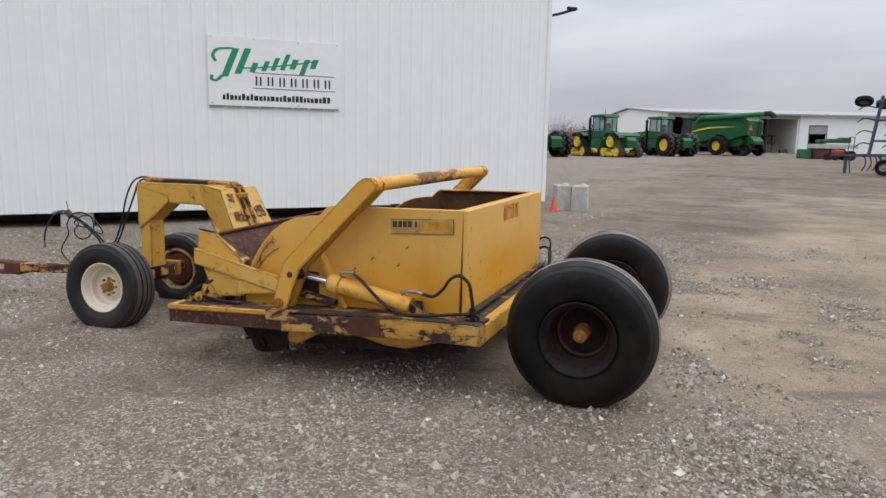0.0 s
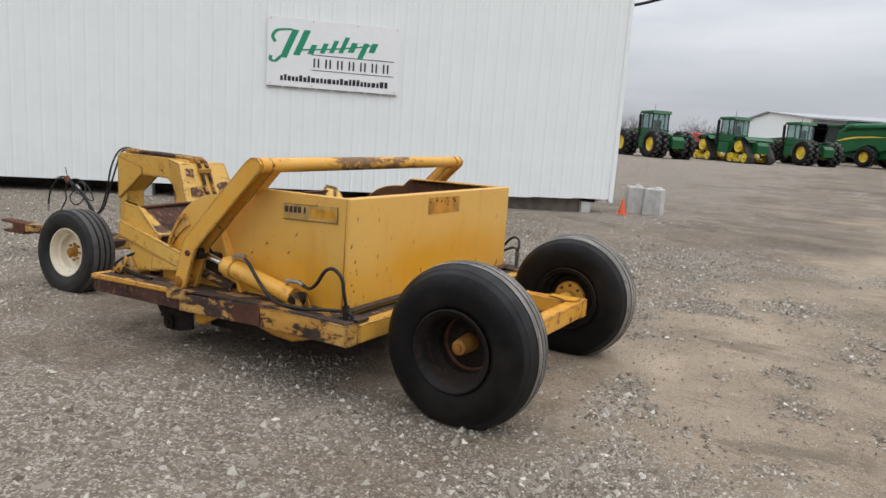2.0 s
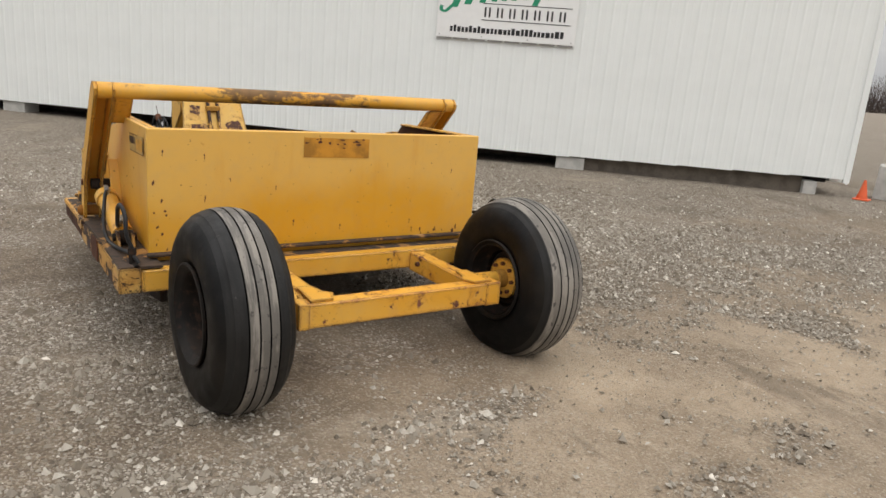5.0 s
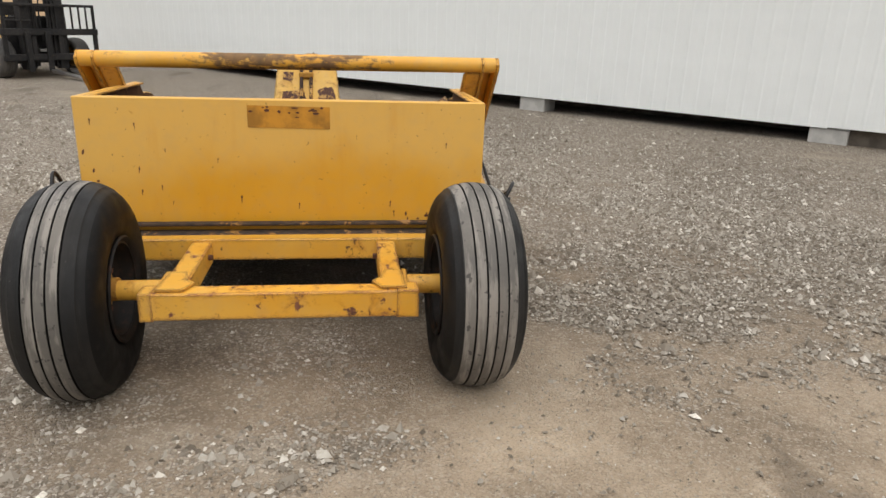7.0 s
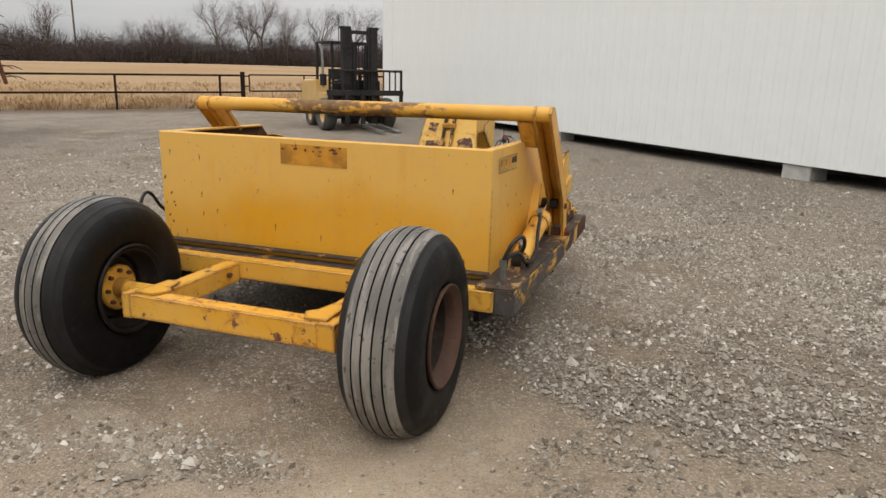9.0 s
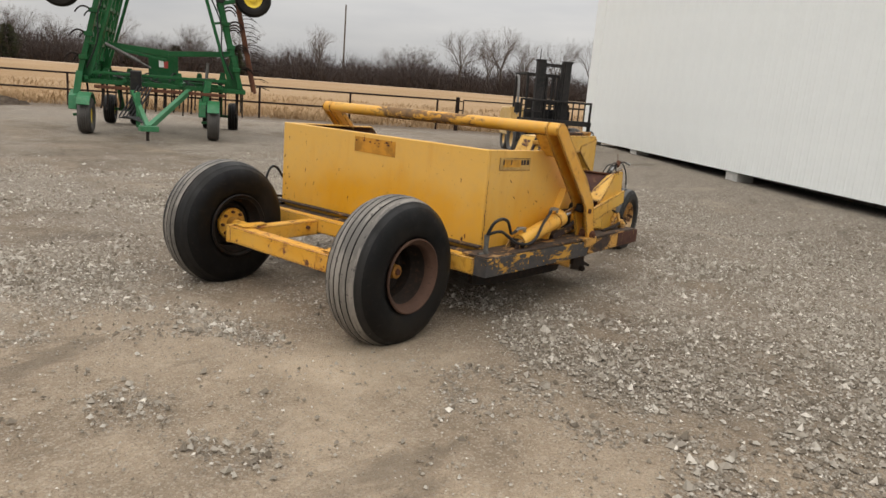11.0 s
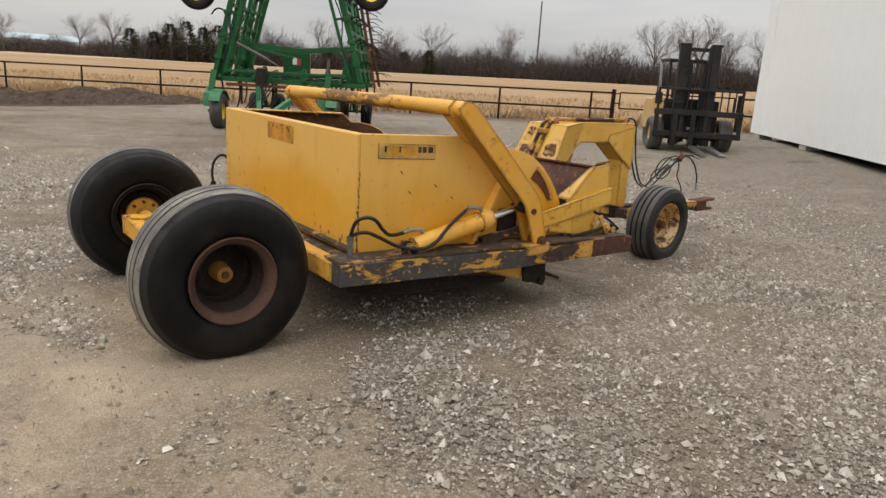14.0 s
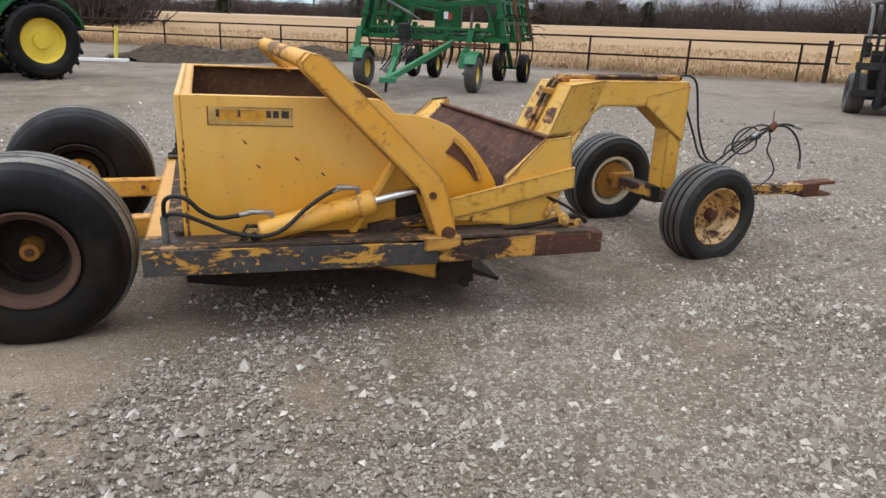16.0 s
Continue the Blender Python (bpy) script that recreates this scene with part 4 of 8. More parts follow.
        part("skid_plate", bm, M_GREASE_SHADE, scraper)
    bm = bmesh.new()
    prism(bm, [(-1.40, 0.24), (-1.62, 0.165), (-1.63, 0.18), (-1.42, 0.27)], -1.070, 1.070, 0.003)
    part("cutting_edge", bm, M_GREASE_SHADE, scraper, "dark worn steel cutting edge")


def make_apron():
    def drop_to_view(bm):
        """Lowers the apron's top, a little more on one flank, to fit the camera's view."""
        for v in bm.verts:
            v.co.z -= (0.062 - 0.022 * v.co.y) * min(1.0, max(0.0, (v.co.z - 0.78) / 0.22))

    prof = [(-1.93, 1.005), (-1.86, 0.93), (-1.77, 0.83), (-1.70, 0.73), (-1.655, 0.60), (-1.64, 0.44)]
    back = [(x - 0.018, z - 0.008) for x, z in prof][::-1]
    bm = bmesh.new()
    prism(bm, prof + back, -1.05, 1.05)
    drop_to_view(bm)
    part("apron_sheet", bm, M_RUST_PURPLE, scraper, "scoured dark rusty apron sheet")
    bm = bmesh.new()
    prism(bm, [(-1.90, 1.018), (-1.965, 1.012), (-1.965, 1.0), (-1.90, 1.006)], -1.06, 1.06, 0.002)
    drop_to_view(bm)
    part("apron_lip", bm, M_RUST, scraper)
    for s in (-1, 1):
        top = 0.957 if s < 0 else 0.998
        wing = [(-1.995, top), (-1.84, top - 0.015), (-1.61, 0.745), (-1.62, 0.50), (-1.84, 0.485), (-1.90, 0.56), (-2.01, 0.80)]
        a, b = sorted((s * 1.105, s * 1.075))
        plate("wing_plate", wing, a, b, M_YELLOW_SUN)
        # inclined cap inside the wing
        bm = bmesh.new()
        v = [(-1.985, s * 1.10, 1.05), (-1.845, s * 1.10, 1.035), (-1.605, s * 1.10, 0.75), (-1.69, s * 0.90, 0.735), (-1.90, s * 0.985, 0.985)]
        lo = [bm.verts.new(p) for p in v]
        hi = [bm.verts.new((p[0] - 0.008, p[1], p[2] + 0.012)) for p in v]
        bm.faces.new(lo); bm.faces.new(hi[::-1])
        for i in range(5):
            bm.faces.new((lo[i], lo[(i + 1) % 5], hi[(i + 1) % 5], hi[i]))
        drop_to_view(bm)
        part("wing_cap", bm, M_YELLOW_SUN, scraper, "inclined yellow cap plate with bare rusty edge")
        strip = [(-2.015, 0.83), (-2.02, 0.715), (-1.30, 0.565), (-1.27, 0.60), (-1.29, 0.675)]
        a, b = sorted((s * 1.135, s * 1.106))
        plate("apron_arm", strip, a, b, M_YELLOW_SUN)
        gus = [(-1.64, 0.635), (-1.655, 0.515), (-1.28, 0.56), (-1.30, 0.572)]
        a, b = sorted((s * 1.128, s * 1.107))
        plate("gusset", gus, a, b, M_YELLOW_SUN)


def make_rails():
    def bend_to_view(bm):
        """Bends this flank's rail down towards its front end to fit the camera's view."""
        for v in bm.verts:
            v.co.z -= 0.041 * max(0.0, -0.4 - v.co.x)

    for s in (-1, 1):
        lab = "dark scraped rail with yellow showing through" if s > 0 else "yellow rail worn to brown metal"
        bm = bmesh.new()
        prism(bm, [(0.24, 0.515), (0.24, 0.385), (-0.40, 0.372), (-1.20, 0.355), (-1.20, 0.475), (-0.40, 0.497)], *sorted((s * 1.245, s * 1.135)), 0.006)
        if s < 0:
            bend_to_view(bm)
        part("side_rail", bm, M_RAIL_DARK if s > 0 else M_YELLOW_WORN, scraper, lab)
        bm = bmesh.new()
        prism(bm, [(-1.20, 0.47), (-1.20, 0.36), (-1.76, 0.362), (-1.76, 0.485)], *sorted((s * 1.242, s * 1.13)), 0.006)
        if s < 0:
            bend_to_view(bm)
        part("front_rail", bm, M_YELLOW_WORN if s > 0 else M_RUST_PURPLE, scraper)
        bm = bmesh.new()
        prism(bm, [(-1.76, 0.487), (-1.76, 0.360), (-2.17, 0.362), (-2.17, 0.480)], *sorted((s * 1.243, s * 1.13)), 0.006)
        if s < 0:
            bend_to_view(bm)
        part("front_rail", bm, M_RUST_PURPLE, scraper, "bare rusty rail end")
        if s < 0:
            bm = bmesh.new()
            prism(bm, [(-1.22, 0.500), (-1.22, 0.462), (-2.185, 0.452), (-2.185, 0.482), (-2.165, 0.494)], -1.252, -1.05, 0.008)
            bend_to_view(bm)
            part("rail_lip", bm, M_YELLOW_CHIP, scraper, "rounded yellow lip along the rail top")
            # splice plate over the joint of the long rail
            bm = bmesh.new()
            prism(bm, [(-0.44, 0.50), (-0.44, 0.375), (-0.64, 0.37), (-0.70, 0.43), (-0.64, 0.498)], -1.254, -1.246, 0.002)
            bend_to_view(bm)
            part("splice_plate", bm, M_RUST, scraper, "rusty splice plate on the rail")
        # ledge between rail and bowl
        bm = bmesh.new()
        prism(bm, [(0.235, 0.522), (0.235, 0.508), (-0.40, 0.500), (-2.10, 0.478), (-2.10, 0.495), (-0.40, 0.5147)], *sorted((s * 1.24, s * 1.03)), 0.003)
        if s < 0:
            bend_to_view(bm)
        part("ledge", bm, M_YELLOW_DIRTY, scraper)
        bm = bmesh.new()
        box(bm, (-1.32, min(s * 1.15, s * 1.256), 0.43), (-1.12, max(s * 1.15, s * 1.256), 0.505), bevel=0.006)
        if s < 0:
            bend_to_view(bm)
        part("pivot_bracket", bm, M_YELLOW_WORN, scraper)
        # latch gear on the front of the rail
        bm = bmesh.new()
        rod(bm, (-1.95, s * 1.12, 0.545), (-1.95, s * 1.18, 0.545), 0.034, seg=14)
        rod(bm, (-2.05, s * 1.10, 0.52), (-2.05, s * 1.16, 0.52), 0.024, seg=12)
        rod(bm, (-1.95, s * 1.18, 0.545), (-1.95, s * 1.20, 0.545), 0.014, seg=8)
        beam(bm, (-1.98, s * 1.15, 0.50), (-1.90, s * 1.15, 0.63), 0.018, 0.035, bevel=0.003)
        beam(bm, (-1.90, s * 1.13, 0.63), (-1.86, s * 1.12, 0.56), 0.02, 0.03, bevel=0.003)
        beam(bm, (-2.10, s * 1.12, 0.515), (-1.86, s * 1.16, 0.535), 0.03, 0.02, bevel=0.003)
        if s < 0:
            bend_to_view(bm)
        part("latch_roller", bm, M_YELLOW_OLD, scraper, "rusty latch roller", smooth=40)
        bm = bmesh.new()
        tube(bm, [(-1.60, s * 1.16, 0.505), (-1.82, s * 1.17, 0.53), (-2.02, s * 1.15, 0.555), (-2.12, s * 1.12, 0.51)], 0.014)
        tube(bm, [(-1.87, s * 1.10, 0.66), (-2.0, s * 1.13, 0.60), (-2.11, s * 1.15, 0.52)], 0.009)
        if s < 0:
            bend_to_view(bm)
        part("latch_chain", bm, M_GREASE_SHADE, scraper)
        bm = bmesh.new()
        box(bm, (-2.05, min(s * 0.98, s * 1.1), 0.49), (-1.85, max(s * 0.98, s * 1.1), 0.525), bevel=0.01)
        if s < 0:
            bend_to_view(bm)
        part("dirt_cake", bm, M_ORANGE_IRON, scraper)
    # front cross member and the rear cross member
    bm = bmesh.new()
    box(bm, (-2.13, -1.13, 0.37), (-1.99, 1.13, 0.48), bevel=0.006)
    for v in bm.verts:
        v.co.z -= 0.066 if v.co.y < 0 else 0.0
    part("front_crossbeam", bm, M_YELLOW_WORN, scraper)
    bm = bmesh.new()
    box(bm, (0.15, -1.134, 0.385), (0.245, 1.134, 0.500), bevel=0.006)
    part("rear_crossbeam", bm, M_YELLOW_CHIP, scraper)


def bar_paint():
    """Yellow pipe paint rubbed to brown in one long uneven band."""
    n = Nodes("rubbed_pipe_paint")
    sep = n.t.nodes.new("ShaderNodeSeparateXYZ")
    n.t.links.new(n.co.outputs["Object"], sep.inputs[0])
    streak = n.noise(4.5, 8, 0.68, stretch=(2.2, 0.55, 2.2), distort=0.3)
    fine = n.noise(26, 6, 0.7)
    col = n.mix(n.step(n.noise(2.0, 3), 0.35, 0.65), YEL, YEL_FADE)
    col = n.mix(n.math("MULTIPLY", n.step(fine, 0.45, 0.75), 0.3), col, (0.36, 0.27, 0.16))
    zone = n.math("MULTIPLY", n.step(sep.outputs["Y"], -0.80, -0.30), n.step(sep.outputs["Y"], 0.85, 0.25))
    mask = n.step(n.math("ADD", n.math("ADD", n.math("MULTIPLY", streak, 0.75), n.math("MULTIPLY", fine, 0.25)), n.math("MULTIPLY", zone, 0.14)), 0.585, 0.66)
    brown = n.mix(n.step(n.noise(18, 5), 0.4, 0.65), (0.14, 0.075, 0.04), (0.07, 0.045, 0.032))
    col = n.mix(n.math("MULTIPLY", mask, 0.88), col, brown)
    n.bump(fine, 0.25, 0.005)
    return n.done(col, n.step(mask, 0, 1, 0.5, 0.8))


M_BAR = bar_paint()


def make_arms():
    for s in (-1, 1):
        d = 0.030 if s < 0 else -0.004
        paint = M_YELLOW_CLEAN if s < 0 else M_YELLOW_CHIP
        face = [(-0.545, 1.435), (-0.595, 1.432), (-0.635, 1.408), (-0.885, 1.155), (-1.195, 0.835), (-1.225, 0.78), (-1.285, 0.565), (-1.29, 0.50), (-1.265, 0.465), (-1.225, 0.46), (-1.19, 0.485), (-1.145, 0.61), (-1.085, 0.775), (-0.80, 1.065), (-0.515, 1.355), (-0.505, 1.395)]
        drop = 0.036 if s < 0 else 0.022
        face = [(x + d, z - drop * (z - 0.5) / 0.9) for x, z in face]
        plate("lift_arm", face, *sorted((s * 1.232, s * 1.212)), paint)
        inside = [(x + 0.012, z) for x, z in face]
        plate("arm_inner_plate", inside, *sorted((s * 1.137, s * 1.122)), paint, "")
        cap = [(-0.638, 1.405), (-1.197, 0.832), (-1.228, 0.78), (-1.286, 0.57), (-1.262, 0.57), (-1.208, 0.775), (-1.18, 0.825), (-0.625, 1.388)]
        plate("arm_web", [(x + d, z - drop * (z - 0.5) / 0.9) for x, z in cap], *sorted((s * 1.212, s * 1.136)), paint)
        bm = bmesh.new()
        rod(bm, (-1.245 + d, s * 1.10, 0.52), (-1.245 + d, s * 1.25, 0.52), 0.036, seg=18)
        rod(bm, (-1.245 + d, s * 1.25, 0.52), (-1.245 + d, s * 1.262, 0.52), 0.022, seg=6)
        part("pivot_pin", bm, M_ORANGE_IRON if s < 0 else M_RUST, scraper, smooth=40)
        bm = bmesh.new()
        rod(bm, (-1.155 + d, s * 1.228, 0.725), (-1.155 + d, s * 1.244, 0.725), 0.02, seg=8)
        part("bolt", bm, M_RUST, scraper)
        bm = bmesh.new()
        prism(bm, [(-0.53 + d, 1.325), (-0.60 + d, 1.305), (-0.74 + d, 1.165), (-0.70 + d, 1.155)], *sorted((s * 1.12, s * 1.02)), 0.004)
        part("elbow_gusset", bm, M_YELLOW_CHIP, scraper)
    bm = bmesh.new()
    rod(bm, (-0.520, -1.212, 1.351), (-0.570, 1.212, 1.365), 0.046, seg=32)
    part("lift_bar", bm, M_BAR, scraper, "yellow cross pipe worn to dark rust in the middle", smooth=40)


def make_cylinder(s):
    y = s * 1.135
    base, head, eye = (Vector((-0.27, y, 0.540)), Vector((-0.855, y, 0.678)), Vector((-1.13, y, 0.742))) if s > 0 else (Vector((-0.235, y, 0.565)), Vector((-0.85, y, 0.672)), Vector((-1.10, y, 0.716)))
    d = (head - base).normalized()
    bm = bmesh.new()
    rod(bm, base + d * 0.03, head, 0.056, seg=20)
    barrel = part("hydraulic_cylinder", bm, M_YELLOW_CHIP, scraper, "fat yellow hydraulic cylinder", smooth=40)
    bm = bmesh.new()
    rod(bm, head - d * 0.07, head + d * 0.02, 0.066, seg=20)
    part("collar", bm, M_YELLOW_CHIP, barrel, smooth=40)
    bm = bmesh.new()
    rod(bm, head, eye, 0.023, seg=14)
    part("piston_rod", bm, M_CHROME, barrel, "bright chromed rod", smooth=40)
    bm = bmesh.new()
    for k in (-1, 1):
        prism(bm, [(base.x - 0.10, 0.495), (base.x - 0.035, base.z + 0.035), (base.x + 0.03, base.z + 0.04), (base.x + 0.09, 0.50)], *sorted((y + k * 0.030, y + k * 0.045)), 0.002)
    part("base_clevis", bm, M_YELLOW_WORN, barrel, "worn yellow base bracket")
    bm = bmesh.new()
    rod(bm, base + Vector((0, -0.062, 0)), base + Vector((0, 0.062, 0)), 0.022, seg=14)
    rod(bm, base + Vector((0, -0.027, 0)), base + Vector((0, 0.027, 0)), 0.040, seg=16)
    part("base_pin", bm, M_GREASE_SHADE, barrel, "greasy rusted pin", smooth=40)
    bm = bmesh.new()
    rod(bm, eye + Vector((0, -0.055, 0)), eye + Vector((0, 0.055, 0)), 0.035, seg=14)
    part("rod_eye", bm, M_GREASE_SHADE, barrel, smooth=40)
    for p in (base + d * 0.10 + Vector((0, 0, 0.06)), head - d * 0.06 + Vector((0, s * 0.01, 0.07))):
        bm = bmesh.new()
        rod(bm, p - Vector((0, 0, 0.03)), p + Vector((0.01, 0, 0.025)), 0.012, seg=8)
        rod(bm, p + Vector((0.0, 0, 0.02)), p + Vector((0.09, s * 0.01, 0.03)), 0.0115, seg=6)
        rod(bm, p + Vector((0.05, s * 0.006, 0.026)), p + Vector((0.12, s * 0.012, 0.032)), 0.0135, seg=10)
        part("hose_fitting", bm, M_STEEL, barrel, "pale metal hose fitting", smooth=40)
    y2, y1 = s * 1.19, s * 1.145
    u = Vector((0.135, s * 1.150, 0.645)) if s > 0 else Vector((0.165, s * 1.165, 0.60))
    if s > 0:
        runs = [
            [(-0.255, y1, 0.650), (-0.19, y1 + 0.02, 0.642), (-0.10, y2, 0.645), (-0.03, y2 + 0.03, 0.69), (0.02, y2 + 0.04, 0.745), (0.075, y2 + 0.03, 0.765), (0.125, y2, 0.735), u],
            [(-0.70, y1, 0.760), (-0.63, y1 + 0.03, 0.74), (-0.52, y2, 0.67), (-0.41, y2 + 0.02, 0.58), (-0.31, y2 + 0.02, 0.548), (-0.16, y2 + 0.01, 0.572), (-0.02, y2 + 0.02, 0.64), (0.06, y2 + 0.02, 0.675), (0.11, y2 - 0.01, 0.668), u],
        ]
    else:
        runs = [
            [(-0.225, y1, 0.672), (-0.16, y1 - 0.02, 0.662), (-0.09, y2, 0.665), (-0.03, y2 - 0.01, 0.71), (0.03, y2 - 0.015, 0.79), (0.09, y2 - 0.01, 0.812), (0.145, y2, 0.765), (0.165, y2, 0.68), u],
            [(-0.70, y1, 0.748), (-0.62, y1 - 0.03, 0.725), (-0.45, y2 - 0.02, 0.60), (-0.32, y2 - 0.02, 0.535), (-0.12, y2, 0.535), (0.05, y2 + 0.02, 0.556), (0.17, y2 + 0.03, 0.565), (0.20, y2 + 0.05, 0.53)],
        ]
    for pts in runs:
        bm = bmesh.new()
        tube(bm, pts, 0.0108)
        part("hose", bm, M_HOSE, scraper, "black rubber hydraulic hose", smooth=60)
        # crimped sleeve where the hose begins
        bm = bmesh.new()
        a, b = Vector(pts[0]), Vector(pts[1])
        rod(bm, a, a + (b - a).normalized() * 0.055, 0.0135, seg=10)
        part("hose_sleeve", bm, M_STEEL, scraper, smooth=40)
    bm = bmesh.new()
    rod(bm, u - Vector((0, 0, u.z - 0.505)), u, 0.017, seg=12)
    rod(bm, u - Vector((0, 0, 0.03)), u + Vector((0, 0, 0.004)), 0.021, seg=6)
    rod(bm, (u.x - 0.05, u.y - s * 0.01, 0.515), (u.x + 0.07, u.y - s * 0.01, 0.515), 0.016, seg=8)
    part("hose_union", bm, M_PIPE_GREY if s > 0 else M_GREASE_SHADE, scraper, smooth=40)


def tyre_profile(R, W, bead, ribs, groove, flat=0.64, gap=0.10, crown=0.012):
    """Half-closed section of a ribbed tyre: (radius, along)."""
    h = W / 2
    side = R - bead
    edge = [(bead, 0.62), (bead + 0.02, 0.78), (bead + side * 0.28, 0.965), (bead + side * 0.46, 1.0), (bead + side * 0.62, 0.992), (bead + side * 0.70, 0.972), (bead + side * 0.715, 0.982), (bead + side * 0.745, 0.972), (bead + side * 0.76, 0.945), (bead + side * 0.835, 0.89), (bead + side * 0.885, 0.815), (R - crown - 0.007, flat + 0.05)]
    out = [(r, -h * q) for r, q in edge]
    t = h * flat
    step = 2 * t / ribs
    for k in range(ribs):
        a = -t + k * step
        g = step * gap
        crown0 = R - crown * ((a + g) / t) ** 2
        crown1 = R - crown * ((a + step - g) / t) ** 2
        if k:
            out += [(crown0 - groove, a), (crown0, a + g)]
        else:
            out += [(crown0, a)]
        out += [(crown1, a + step - g)] if k < ribs - 1 else [(crown1, a + step)]
        if k < ribs - 1:
            out += [(crown1 - groove, a + step)]
    out += [(r, h * q) for r, q in edge[::-1]]
    seen, clean = None, []
    for p in out:
        if seen is None or (abs(p[0] - seen[0]) + abs(p[1] - seen[1])) > 1e-5:
            clean.append(p)
        seen = p
    return clean


def make_tyre(name, R, W, bead, ribs, groove, mats, parent, label, squash=0.0, seg=72, flat=0.64, gap=0.10, crown=0.012, worn=1.0):
    bm = bmesh.new()
    lathe(bm, tyre_profile(R, W, bead, ribs, groove, flat, gap, crown), seg)
    bm.normal_update()
    t = W / 2 * (flat + 0.01)
    for f in bm.faces:
        c = f.calc_center_median()
        r = math.hypot(c.x, c.z)
        top = r > R - crown * (c.y / t) ** 2 - groove * 0.3
        f.material_index = 1 if abs(c.y) < t * worn and top else 0
        if len(mats) > 2 and t * worn <= abs(c.y) < t and top:
            f.material_index = 2
        if len(mats) > 2 and abs(c.y) >= t and r > R - 0.24 * (R - bead):
            f.material_index = 2
    if squash:
        for v in bm.verts:
            if v.co.z < -R + squash:
                k = (-R + squash - v.co.z) / squash
                v.co.z = -R + squash * 0.95
                v.co.y *= 1 + 0.10 * k
    return part(name, bm, mats, parent, label, smooth=35)


def flotation_profile(R, h, n, bead, tread, ribs, groove):
    """Section of a balloon tyre with a round crown, ribbed between -tread and tread: (radius, along)."""
    mid = bead + 0.42 * (R - bead)

    def crown(y):
        return mid + (R - mid) * (1 - min(1.0, abs(y) / h) ** n) ** (1 / n)
    side = [(bead - 0.012, 0.80 * h), (bead + 0.006, 0.90 * h), (bead + 0.03, 0.965 * h), (bead + 0.06, 0.995 * h), (mid, h)]
    side += [(crown(h * q), h * q) for q in (0.995, 0.975, 0.94, 0.885, 0.81, 0.73, 0.66)]
    side.append((crown(tread + 0.006) + 0.003, tread + 0.006))
    out = [(r, -y) for r, y in side]
    step = 2 * tread / ribs
    for k in range(ribs):
        a, b, g = -tread + k * step, -tread + (k + 1) * step, 0.0040
        a, b = (a + g if k else a), (b - g if k < ribs - 1 else b)
        for q in (0.0, 0.33, 0.67, 1.0):
            y = a + (b - a) * q
            out.append((crown(y) + 0.002, y))
        if k < ribs - 1:
            out += [(crown(b) - groove, b + g * 0.4), (crown(b) - groove, b + g * 1.6)]
    return out + side[::-1]


